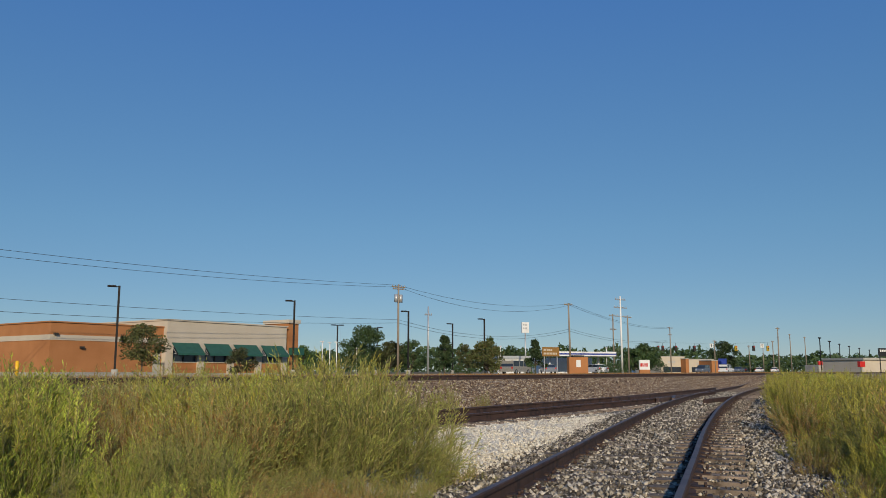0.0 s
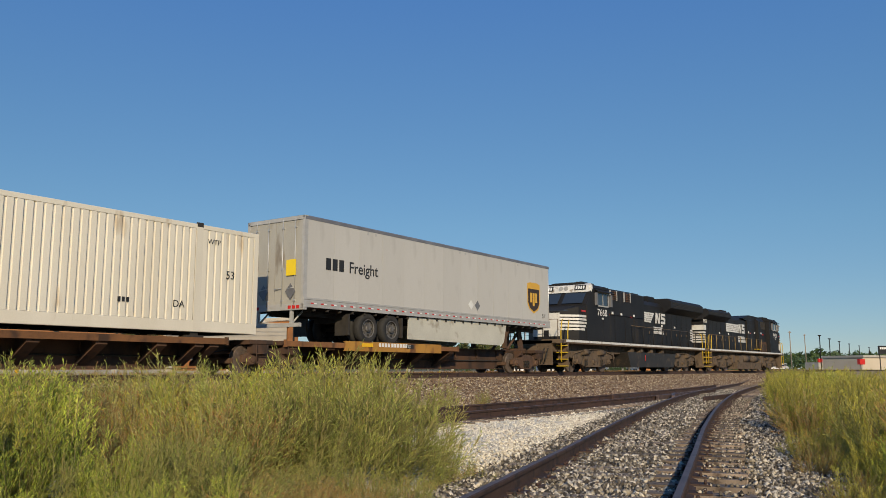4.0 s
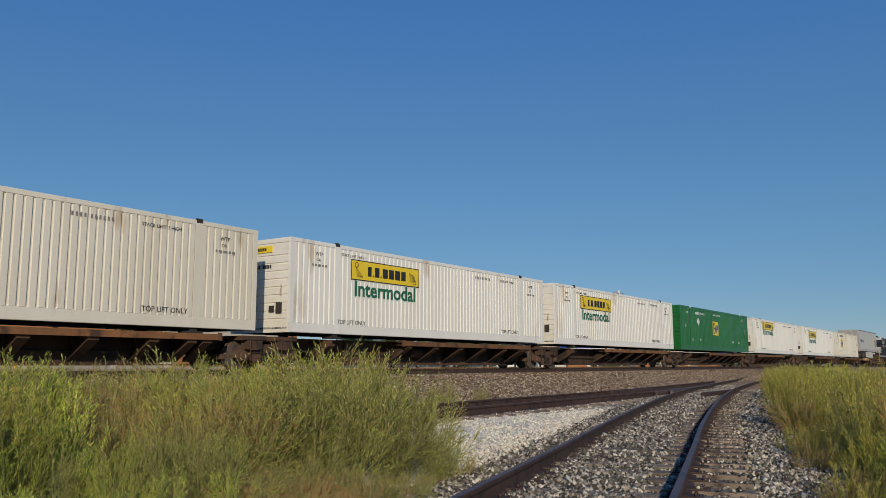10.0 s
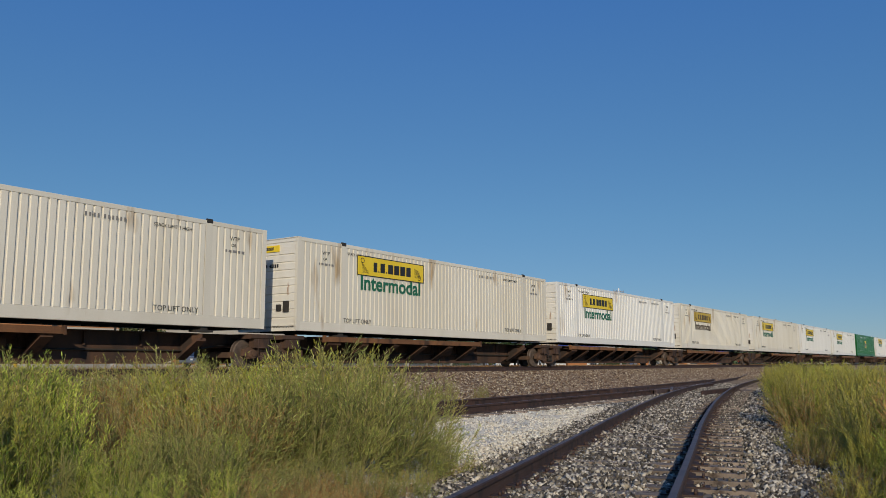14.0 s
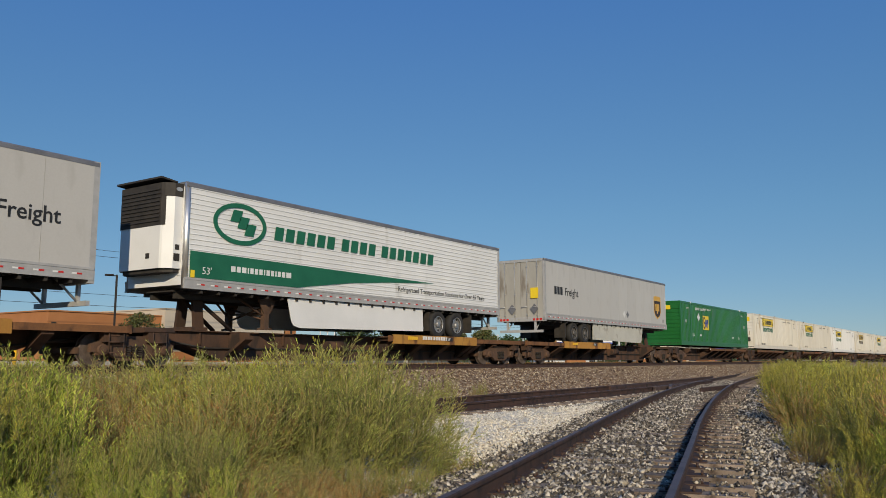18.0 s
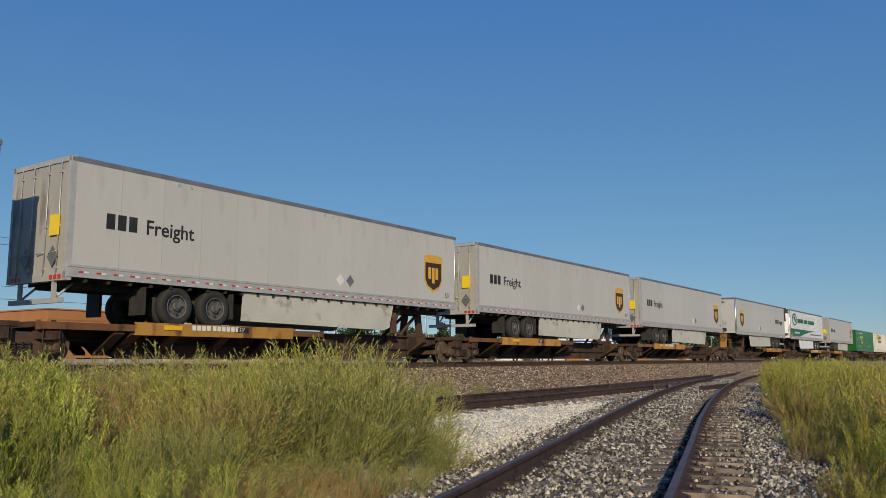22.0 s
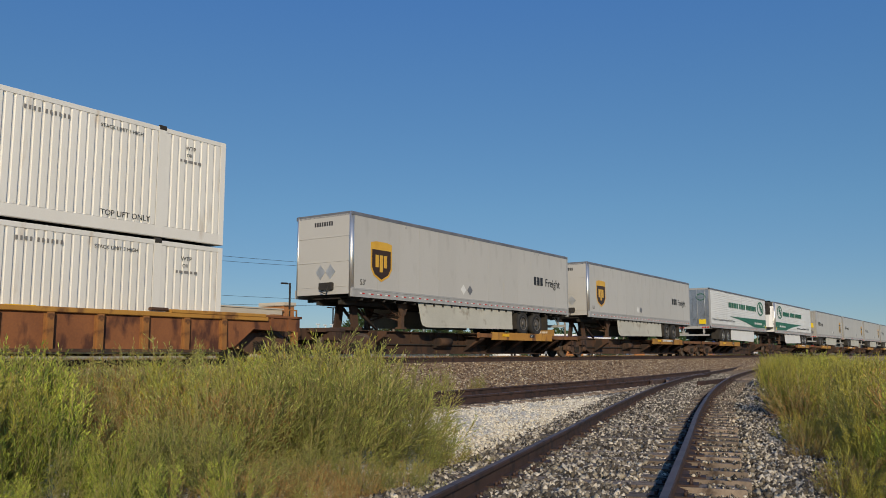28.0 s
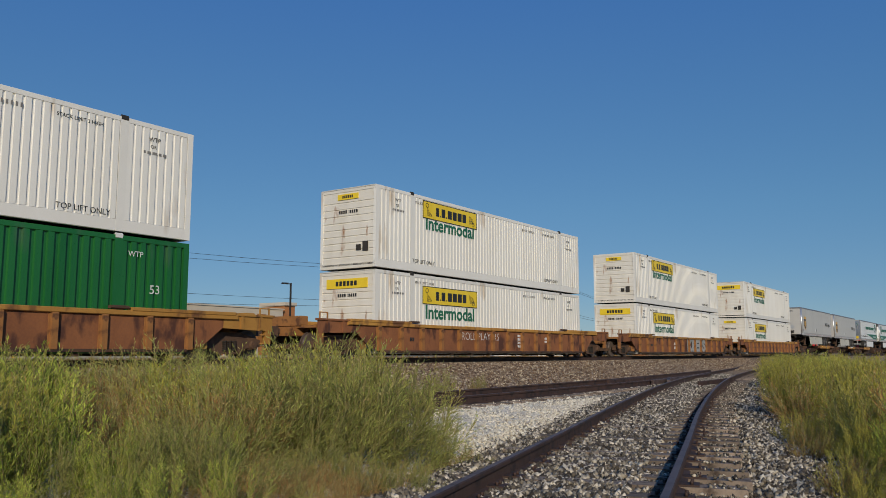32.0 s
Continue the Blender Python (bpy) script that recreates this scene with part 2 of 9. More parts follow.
# ---- mesh helpers ----
class Geo:
    """Vertices and faces of one part, put together from simple shaped pieces."""

    def __init__(self):
        self.v, self.f, self.s, self.m = [], [], [], []
        self.slot = 0

    def face(self, idx, smooth=False):
        self.f.append(idx), self.s.append(smooth), self.m.append(self.slot)

    def box(self, x0, x1, y0, y1, z0, z1, c=0.0):
        """A box; c cuts its long edges off by that much."""
        b = len(self.v)
        if c <= 0:
            self.v += [(x, y, z) for z in (z0, z1) for y in (y0, y1) for x in (x0, x1)]
            for q in ((0, 2, 3, 1), (4, 5, 7, 6), (0, 1, 5, 4), (2, 6, 7, 3), (0, 4, 6, 2), (1, 3, 7, 5)):
                self.face([b + i for i in q])
        else:
            self.prism([(y0 + c, z0), (y1 - c, z0), (y1, z0 + c), (y1, z1 - c), (y1 - c, z1), (y0 + c, z1), (y0, z1 - c), (y0, z0 + c)], x0, x1, 'x')
        return self

    def prism(self, pts, a, e, axis='x', smooth=False):
        """A closed outline swept from a to e along an axis. Outline pairs are (y, z), (x, z) or (x, y)."""
        b, k = len(self.v), len(pts)
        for w in (a, e):
            for p, q in pts:
                self.v.append((w, p, q) if axis == 'x' else (p, w, q) if axis == 'y' else (p, q, w))
        area = sum(pts[i][0] * pts[(i + 1) % k][1] - pts[(i + 1) % k][0] * pts[i][1] for i in range(k))
        flip = (area > 0) != (axis != 'y')
        flip = flip != (e < a)
        lo, hi = list(range(b, b + k)), list(range(b + k, b + 2 * k))
        self.face(lo if flip else lo[::-1]), self.face(hi[::-1] if flip else hi)
        for i in range(k):
            j = (i + 1) % k
            q = [b + i, b + j, b + k + j, b + k + i]
            self.face(q[::-1] if flip else q, smooth)
        return self

    def cyl(self, p, q, r, n=10, r2=None, caps=True):
        p, q = Vector(p), Vector(q)
        r2 = r if r2 is None else r2
        d = (q - p).normalized()
        u = d.orthogonal().normalized()
        w = d.cross(u)
        b = len(self.v)
        for c, rad in ((p, r), (q, r2)):
            for i in range(n):
                a = 2 * math.pi * i / n
                self.v.append(tuple(c + u * (math.cos(a) * rad) + w * (math.sin(a) * rad)))
        for i in range(n):
            j = (i + 1) % n
            self.face([b + i, b + j, b + n + j, b + n + i], n > 5)
        if caps:
            self.face(list(range(b, b + n))[::-1]), self.face(list(range(b + n, b + 2 * n)))
        return self

    def tube(self, pts, r, n=6):
        """A bent pipe through the points."""
        pts = [Vector(p) for p in pts]
        b, up = len(self.v), None
        for i, p in enumerate(pts):
            d = (pts[min(i + 1, len(pts) - 1)] - pts[max(i - 1, 0)]).normalized()
            up = d.orthogonal().normalized() if up is None else (up - d * up.dot(d)).normalized()
            w = d.cross(up)
            self.v += [tuple(p + up * (math.cos(6.2832 * k / n) * r) + w * (math.sin(6.2832 * k / n) * r)) for k in range(n)]
        for i in range(len(pts) - 1):
            for k in range(n):
                j = (k + 1) % n
                self.face([b + i * n + k, b + i * n + j, b + (i + 1) * n + j, b + (i + 1) * n + k], n > 5)
        self.face([b + k for k in range(n)][::-1]), self.face([b + (len(pts) - 1) * n + k for k in range(n)])
        return self

    def ring(self, c, r, t, axis='y', n=16, k=6):
        """A torus, for hand wheels and hoops."""
        b = len(self.v)
        for i in range(n):
            a = 2 * math.pi * i / n
            for j in range(k):
                e = 2 * math.pi * j / k
                rad, h = r + t * math.cos(e), t * math.sin(e)
                p = (rad * math.cos(a), h, rad * math.sin(a)) if axis == 'y' else (h, rad * math.cos(a), rad * math.sin(a))
                self.v.append((c[0] + p[0], c[1] + p[1], c[2] + p[2]))
        for i in range(n):
            for j in range(k):
                self.face([b + i * k + j, b + i * k + (j + 1) % k, b + ((i + 1) % n) * k + (j + 1) % k, b + ((i + 1) % n) * k + j], True)
        return self

    def plate(self, pts, y0, y1):
        """An outline in x, z given a thickness in y."""
        return self.prism(pts, y0, y1, 'y')

    def mesh(self, name, *mats):
        me = bpy.data.meshes.new(name)
        me.from_pydata(self.v, [], self.f)
        me.polygons.foreach_set("use_smooth", self.s)
        if any(self.m):
            me.polygons.foreach_set("material_index", self.m)
        for m in mats:
            me.materials.append(M[m] if isinstance(m, str) else m)
        return me


def part(name, geo, material, parent, label="", at=None):
    """One mesh under a thing or a part."""
    ob = new(name, geo if isinstance(geo, bpy.types.Mesh) else geo.mesh(name, material))
    ob.parent = parent
    if at is not None:
        ob.matrix_basis = at
    if label:
        ob["label"] = label
    if name in ("lettering", "reflective_tape", "graffiti", "tail_lamp", "marker_lamp"):
        tagged(ob, label, kind="stuff")
    return ob


def thing(name, at, label, category, group="", kind=""):
    ob = new(name)
    ob.empty_display_size = 0.3
    ob.matrix_basis = at
    return tagged(ob, label, category, group, kind)


def slab(name, geo, material, label, category, group="", kind="", at=None):
    """A top-level thing that is one mesh."""
    ob = new(name, geo.mesh(name, material))
    if at is not None:
        ob.matrix_basis = at
    return tagged(ob, label, category, group, kind)


WORDS = {}


def words(text, size, material, bold=0.0, thick=0.004):
    """A flat mesh of lettering in the built-in font, in x and z, its base line at z = 0, facing -y."""
    key = (text, size, material, bold)
    if key not in WORDS:
        cu = bpy.data.curves.new("lettering", 'FONT')
        cu.body, cu.size, cu.extrude, cu.offset = text, size, thick / 2, bold
        cu.resolution_u = 3
        ob = new("lettering", cu)
        me = bpy.data.meshes.new_from_object(ob.evaluated_get(bpy.context.evaluated_depsgraph_get()))
        me.transform(Euler((radians(90), 0, 0)).to_matrix().to_4x4())
        me.materials.clear()
        me.materials.append(M[material])
        bpy.data.objects.remove(ob)
        bpy.data.curves.remove(cu)
        WORDS[key] = me
    return WORDS[key]


def bars(x, z, height, widths, y, gap=None):
    """Unread writing: a row of plain bars."""
    g = Geo()
    gap = height * 0.3 if gap is None else gap
    for w in widths:
        g.box(x, x + w, y - 0.004, y, z, z + height)
        x += w + gap
    return g


def bar_row(shapes, y0, y1, material, parent, label="", name="letter_bar"):
    """Writing as plain bars, each an object of its own; shapes: outlines in x, z."""
    for pts in shapes:
        part(name, Geo().prism(pts, y0, y1, 'y'), material, parent, label)


def oblong(x0, x1, z0, z1, slant=0.0):
    return [(x0, z0), (x1, z0), (x1 + slant, z1), (x0 + slant, z1)]


# ---- setting: ground, ballast, tracks ----
SIDING = [(-120, -31.0), (-60, -15.0), (-20, -4.3), (0, 1.22), (5.82, 2.88), (9.16, 3.84), (13.9, 5.20), (21.1, 7.08), (31.5, 9.52), (42, 11.6), (54, 13.75), (70, 16.5), (84, 18.4)]
MIDDLE = [(-220, 9.7), (0, 9.85), (14, 9.98), (19, 10.2), (23, 10.38), (27, 10.66), (32, 11.15), (38, 11.85), (46.8, 13.0), (55, 14.15), (62, 15.25)]


def siding(x):
    """The siding's centre line: y and slope at x."""
    return bend_at(SIDING, x)


def middle(x):
    """The middle track's centre line: y and slope at x."""
    return bend_at(MIDDLE, x)


def bend_at(p, x):
    """A smooth line through points: y and slope at x."""
    i = max(1, min(len(p) - 3, next((k for k in range(len(p) - 1) if p[k + 1][0] >= x), len(p) - 2)))
    (x0, y0), (x1, y1), (x2, y2), (x3, y3) = p[i - 1], p[i], p[i + 1], p[min(i + 2, len(p) - 1)]
    m1, m2 = (y2 - y0) / (x2 - x0), (y3 - y1) / (x3 - x1)
    h, t = x2 - x1, (x - x1) / (x2 - x1)
    y = (2 * t ** 3 - 3 * t * t + 1) * y1 + (t ** 3 - 2 * t * t + t) * h * m1 + (3 * t * t - 2 * t ** 3) * y2 + (t ** 3 - t * t) * h * m2
    return y, m1 + (m2 - m1) * t


def siding_z(x):
    return -0.95 + 0.10 * ease(9, 26, x) + 0.62 * ease(50, 74, x)


def ease(a, b, x):
    t = max(0.0, min(1.0, (x - a) / (b - a)))
    return t * t * (3 - 2 * t)


def ground_z(x, y):
    z = -1.20 + 0.75 * ease(14.5, 19.0, y)
    ys = siding(min(max(x, -119), 80))[0]
    z -= 0.12 * (1 - ease(1.7, 2.4, abs(y - ys))) if y > ys else max(0.12 * (1 - ease(1.7, 2.4, abs(y - ys))), 0.22 * ease(ys - 1.3, ys - 2.4, y))
    if -30 < x < 90 and y < 30:
        z += 0.035 * noise.noise((x * 0.6, y * 0.6, 3.0))
    return z


def steps(*runs):
    out = []
    for a, b, d in runs:
        out += list(np.arange(a, b, d))
    return out


def build_ground():
    xs = steps((-3000, -400, 650), (-400, -60, 34), (-60, 0, 4), (0, 45, 0.75), (45, 100, 3), (100, 600, 50), (600, 3001, 600))
    ys = steps((-3000, -300, 540), (-300, -40, 26), (-40, -4, 3), (-4, 24, 0.5), (24, 60, 6), (60, 300, 40), (300, 3001, 450))
    g = Geo()
    g.v = [(x, y, ground_z(x, y)) for y in ys for x in xs]
    w = len(xs)
    for j in range(len(ys) - 1):
        for i in range(w - 1):
            g.face([j * w + i, j * w + i + 1, (j + 1) * w + i + 1, (j + 1) * w + i], True)
    slab("ground", g, soil(), "dry grassy dirt ground beside the railway tracks", "ground", kind="structure")


def soil():
    m = surf("dry soil and thin grass", (0.14, 0.105, 0.065), (0.11, 0.12, 0.045), 0.35, 0.95, 0, 0.5, 14, (0.20, 0.165, 0.11), 0.4)
    return m


def gravel(name, ramp, scale=22.0, bump=0.6):
    """Loose stone seen from afar: every cell of the pattern has its own tone, and stands proud of its joints."""
    m = bpy.data.materials.new(name)
    m.use_nodes = True
    n, l = m.node_tree.nodes, m.node_tree.links
    b = n["Principled BSDF"]
    co, vo, ra, ns = n.new("ShaderNodeTexCoord"), n.new("ShaderNodeTexVoronoi"), n.new("ShaderNodeValToRGB"), n.new("ShaderNodeTexNoise")
    vo.inputs["Scale"].default_value = scale
    ns.inputs["Scale"].default_value, ns.inputs["Detail"].default_value = 0.8, 5
    l.new(co.outputs["Object"], vo.inputs["Vector"]), l.new(co.outputs["Object"], ns.inputs["Vector"])
    sp = n.new("ShaderNodeSeparateColor")
    l.new(vo.outputs["Color"], sp.inputs[0])
    mx = n.new("ShaderNodeMath")
    mx.operation = 'MULTIPLY_ADD'
    mx.inputs[1].default_value = 0.5
    l.new(ns.outputs["Fac"], mx.inputs[0]), l.new(sp.outputs[0], mx.inputs[2])
    sb = n.new("ShaderNodeMath")
    sb.operation, sb.inputs[1].default_value = 'SUBTRACT', 0.25
    l.new(mx.outputs[0], sb.inputs[0]), l.new(sb.outputs[0], ra.inputs[0])
    e = ra.color_ramp.elements
    while len(e) < len(ramp):
        e.new(0.5)
    for k, (p, c) in enumerate(ramp):
        e[k].position, e[k].color = p, (*c, 1)
    l.new(ra.outputs[0], b.inputs["Base Color"])
    b.inputs["Roughness"].default_value = 0.9
    bp = n.new("ShaderNodeBump")
    bp.inputs["Strength"].default_value, bp.inputs["Distance"].default_value, bp.invert = bump, 0.04, True
    l.new(vo.outputs["Distance"], bp.inputs["Height"]), l.new(bp.outputs[0], b.inputs["Normal"])
    return m


def pebble(name, ramp):
    """Single stones, each of its own tone."""
    m = bpy.data.materials.new(name)
    m.use_nodes = True
    n, l = m.node_tree.nodes, m.node_tree.links
    b = n["Principled BSDF"]
    g, ra, ns, co, mx = n.new("ShaderNodeNewGeometry"), n.new("ShaderNodeValToRGB"), n.new("ShaderNodeTexNoise"), n.new("ShaderNodeTexCoord"), n.new("ShaderNodeMath")
    ns.inputs["Scale"].default_value, ns.inputs["Detail"].default_value = 30, 4
    l.new(co.outputs["Object"], ns.inputs["Vector"])
    mx.operation, mx.inputs[1].default_value = 'MULTIPLY_ADD', 0.3
    l.new(ns.outputs["Fac"], mx.inputs[0]), l.new(g.outputs["Random Per Island"], mx.inputs[2])
    sb = n.new("ShaderNodeMath")
    sb.operation, sb.inputs[1].default_value = 'SUBTRACT', 0.15
    l.new(mx.outputs[0], sb.inputs[0]), l.new(sb.outputs[0], ra.inputs[0])
    e = ra.color_ramp.elements
    while len(e) < len(ramp):
        e.new(0.5)
    for k, (p, c) in enumerate(ramp):
        e[k].position, e[k].color = p, (*c, 1)
    l.new(ra.outputs[0], b.inputs["Base Color"])
    b.inputs["Roughness"].default_value = 0.88
    return m


GREY_STONES = [(0.0, (0.030, 0.023, 0.016)), (0.40, (0.125, 0.103, 0.074)), (0.7, (0.33, 0.285, 0.21)), (1.0, (0.70, 0.62, 0.49))]
PALE_STONES = [(0.0, (0.22, 0.18, 0.12)), (0.14, (0.56, 0.49, 0.37)), (0.6, (0.76, 0.68, 0.53)), (1.0, (0.88, 0.82, 0.68))]
BANK_STONES = [(0.0, (0.055, 0.030, 0.018)), (0.4, (0.17, 0.105, 0.06)), (0.75, (0.29, 0.21, 0.13)), (1.0, (0.58, 0.50, 0.36))]


def strip(name, path, section, material, label, category, kind="structure"):
    """A bed or rail swept along a path of (x, y, z, slope); the section is (across, up) from left to right."""
    g = Geo()
    k = len(section)
    for x, y, z, s in path:
        c = math.hypot(1, s)
        for a, u in section:
            g.v.append((x + a * s / c, y - a / c, z + u))
    for i in range(len(path) - 1):
        for j in range(k - 1):
            g.face([i * k + j, (i + 1) * k + j, (i + 1) * k + j + 1, i * k + j + 1][::-1], True)
    return slab(name, g, material, label, category, kind=kind)


RAIL_SECTION = [(-0.07, 0), (-0.07, 0.014), (-0.012, 0.030), (-0.010, 0.118), (-0.034, 0.130), (-0.036, 0.160), (-0.028, 0.170),
                (0.028, 0.170), (0.036, 0.160), (0.034, 0.130), (0.010, 0.118), (0.012, 0.030), (0.07, 0.014), (0.07, 0)]


def rail(parent, path, side, head="rail_top"):
    g = Geo()
    k = len(RAIL_SECTION)
    for x, y, z, s in path:
        c = math.hypot(1, s)
        for a, u in RAIL_SECTION:
            a += side
            g.v.append((x + a * s / c, y - a / c, z - 0.17 + u))
    for i in range(len(path) - 1):
        for j in range(k):
            g.slot = 1 if j == 6 else 0
            n = (j + 1) % k
            g.face([i * k + j, i * k + n, (i + 1) * k + n, (i + 1) * k + j])
    for b in (0, (len(path) - 1) * k):
        g.slot = 0
        g.face(list(range(b, b + k)))
    return part("rail", g.mesh("rail", "rail", head), None, parent)


def tie_mesh(length=2.6):
    g = Geo()
    g.box(-0.11, 0.11, -length / 2, length / 2, -0.17, 0, 0.012)
    return g.mesh("tie", "tie")


def plate_mesh():
    g = Geo()
    for a in (-0.7525, 0.7525):
        g.box(-0.09, 0.09, a - 0.17, a + 0.17, 0.002, 0.016)
        for b in (-0.11, 0.11):
            g.cyl((0.05, a + b, 0.016), (0.05, a + b, 0.045), 0.014, 6)
            g.cyl((-0.05, a + b, 0.016), (-0.05, a + b, 0.045), 0.014, 6)
    return g.mesh("tie_plate", "rail")


def build_tracks():
    tie, plates = tie_mesh(), plate_mesh()
    # siding
    path = [(x, siding(x)[0], siding_z(x), siding(x)[1]) for x in np.arange(-110, 79, 1.0)]
    strip("siding_ballast", path, [(-2.6, -0.36), (-2.0, -0.27), (-1.35, -0.20), (-0.6, -0.178), (0.35, -0.178), (0.6, -0.205), (0.85, -0.225), (1.3, -0.245), (1.9, -0.28), (3.0, -0.33), (4.2, -0.45)],
          gravel("grey ballast bed", GREY_STONES, 20), "grey crushed stone ballast under the siding", "ballast")
    s = thing("siding_track", Matrix(), "rusty siding track curving to join the other track", "railway track", kind="structure")
    rail(s, path, -0.7525), rail(s, path, 0.7525)
    rnd = random.Random(5)
    for i in range(-24, 120):
        x = 1.0 + i * 0.52
        y, m = siding(x)
        at = Matrix.Translation((x, y, siding_z(x) - 0.145 + rnd.uniform(-0.012, 0.006))) @ Euler((0, 0, math.atan(m) + rnd.uniform(-0.03, 0.03))).to_matrix().to_4x4()
        at = at @ Matrix.Translation((0, rnd.uniform(-0.06, 0.06), 0))
        part("tie", tie, None, s, at=at)
        if 0 <= i < 60:
            part("tie_plate", plates, None, s, at=at)
    # middle track, closing on the siding at the switch
    mid = [(x, middle(x)[0], siding_z(max(x, 26)), middle(x)[1]) for x in np.arange(-110, 61, 1.5)]
    strip("middle_ballast", mid, [(-2.2, -0.32), (-1.4, -0.21), (1.4, -0.21), (2.0, -0.30)],
          gravel("middle ballast bed", GREY_STONES, 20), "grey ballast under the middle track", "ballast")
    t = thing("middle_track", Matrix(), "rusty middle track ending at the switch", "railway track", kind="structure")
    rail(t, [p for p in mid if p[0] < 45], -0.7525), rail(t, [p for p in mid if p[0] < 37], 0.7525)
    for i in range(70):
        x = 4 + i * 0.55
        part("tie", tie, None, t, at=pose(x, middle(x)[0] - (0.0 if x < 25 else 0.3), siding_z(26) - 0.165, 0, 0, math.degrees(math.atan(middle(x)[1])) + rnd.uniform(-2, 2)))
    # frog and guard rails of the switch
    f = thing("switch_frog", pose(27.4, 9.72, -0.848, 0, 0, 3), "rusty cast frog where two rails of the switch cross", "switch", kind="structure")
    g = Geo()
    for a in (-9, 9):
        c, w = math.cos(radians(a + 7)), math.sin(radians(a + 7))
        g.prism([(-1.6 * c + 0.05 * w, -1.6 * w - 0.05 * c), (1.6 * c + 0.05 * w, 1.6 * w - 0.05 * c), (1.6 * c - 0.05 * w, 1.6 * w + 0.05 * c), (-1.6 * c - 0.05 * w, -1.6 * w + 0.05 * c)], -0.15, 0.004, 'z')
    part("casting", g, "rail_top", f, "worn bright casting")
    part("guard_rail", Geo().box(-2.2, 2.2, 1.28, 1.35, -0.16, 0.0, 0.01), "rail", f)
    part("guard_rail", Geo().box(-2.0, 2.4, -1.55, -1.48, -0.16, 0.0, 0.01), "rail", f)
    # main line on its bank
    main = [(x, TRAIN_Y, RAIL_Z, 0.0) for x in list(np.arange(-900, -40, 43)) + list(np.arange(-40, 120, 4)) + list(np.arange(120, 1500, 60))]
    bank = [(x, TRAIN_Y, RAIL_Z, 0.0) for x in list(np.arange(-900, -40, 43)) + list(np.arange(-40, 120, 2)) + list(np.arange(120, 1500, 60))]
    strip("main_bank", bank, [(-4.2, -0.33), (-2.6, -0.20), (-1.4, -0.185), (1.4, -0.185), (2.35, -0.21), (3.4, -0.38), (4.6, -0.66), (6.0, -0.96), (6.9, -1.09)],
          gravel("brown bank ballast", BANK_STONES, 15), "brown ballast bank that carries the main line", "ballast")
    t = thing("main_track", Matrix(), "main line track on a raised ballast bank", "railway track", kind="structure")
    rail(t, main, -0.7525, "rail_bright"), rail(t, main, 0.7525, "rail_bright")
    for i in range(260):
        part("tie", tie, None, t, at=pose(-8 + i * 0.55, TRAIN_Y, RAIL_Z - 0.172, 0, 0, rnd.uniform(-1.5, 1.5)))
    # pale limestone spread between siding and middle track
    g = Geo()
    xs = list(np.arange(3, 27.5, 0.5))
    for x in xs:
        lo, hi = siding(x)[0] + 1.5, middle(x)[0] - 0.95
        for k in range(6):
            u = k / 5
            g.v.append((x, lo + (max(hi, lo + 0.1) - lo) * u, -1.165 + 0.11 * u + (-0.05 if k == 0 else 0.02) + 0.02 * noise.noise((x, u * 4, 1))))
    for i in range(len(xs) - 1):
        for k in range(5):
            g.face([i * 6 + k, (i + 1) * 6 + k, (i + 1) * 6 + k + 1, i * 6 + k + 1], True)
    slab("limestone_spread", g, gravel("pale limestone bed", PALE_STONES, 24), "pale limestone gravel spread between two tracks", "gravel", kind="structure")


def scatter(name, spots, sizes, material, label, category, seed):
    """Loose stones, each a rough eight-sided lump, as one body of stuff."""
    rng = np.random.default_rng(seed)
    n = len(spots)
    base = np.array([(1, 0, 0), (-1, 0, 0), (0, 1, 0), (0, -1, 0), (0, 0, 1), (0, 0, -1)], float)
    v = base[None] * (1 + rng.uniform(-0.35, 0.35, (n, 6, 1))) + rng.uniform(-0.25, 0.25, (n, 6, 3))
    v *= rng.uniform(0.65, 1.15, (n, 1, 3)) * np.asarray(sizes)[:, None, None]
    a, b = rng.uniform(0, 6.283, n), rng.uniform(-0.9, 0.9, n)
    ca, sa, cb, sb = np.cos(a)[:, None], np.sin(a)[:, None], np.cos(b)[:, None], np.sin(b)[:, None]
    y, z = v[..., 1] * cb - v[..., 2] * sb, v[..., 1] * sb + v[..., 2] * cb
    x, y = v[..., 0] * ca - y * sa, v[..., 0] * sa + y * ca
    co = np.stack([x, y, z], -1) + np.asarray(spots)[:, None, :]
    tri = np.array([(0, 2, 4), (2, 1, 4), (1, 3, 4), (3, 0, 4), (2, 0, 5), (1, 2, 5), (3, 1, 5), (0, 3, 5)])
    f = (tri[None] + 6 * np.arange(n)[:, None, None]).reshape(-1)
    me = bpy.data.meshes.new(name)
    me.vertices.add(n * 6), me.loops.add(n * 24), me.polygons.add(n * 8)
    me.vertices.foreach_set("co", co.reshape(-1)), me.loops.foreach_set("vertex_index", f)
    me.polygons.foreach_set("loop_start", np.arange(0, n * 24, 3)), me.polygons.foreach_set("loop_total", np.full(n * 8, 3))
    me.update()
    me.materials.append(material)
    return tagged(new(name, me), label, category, kind="stuff")


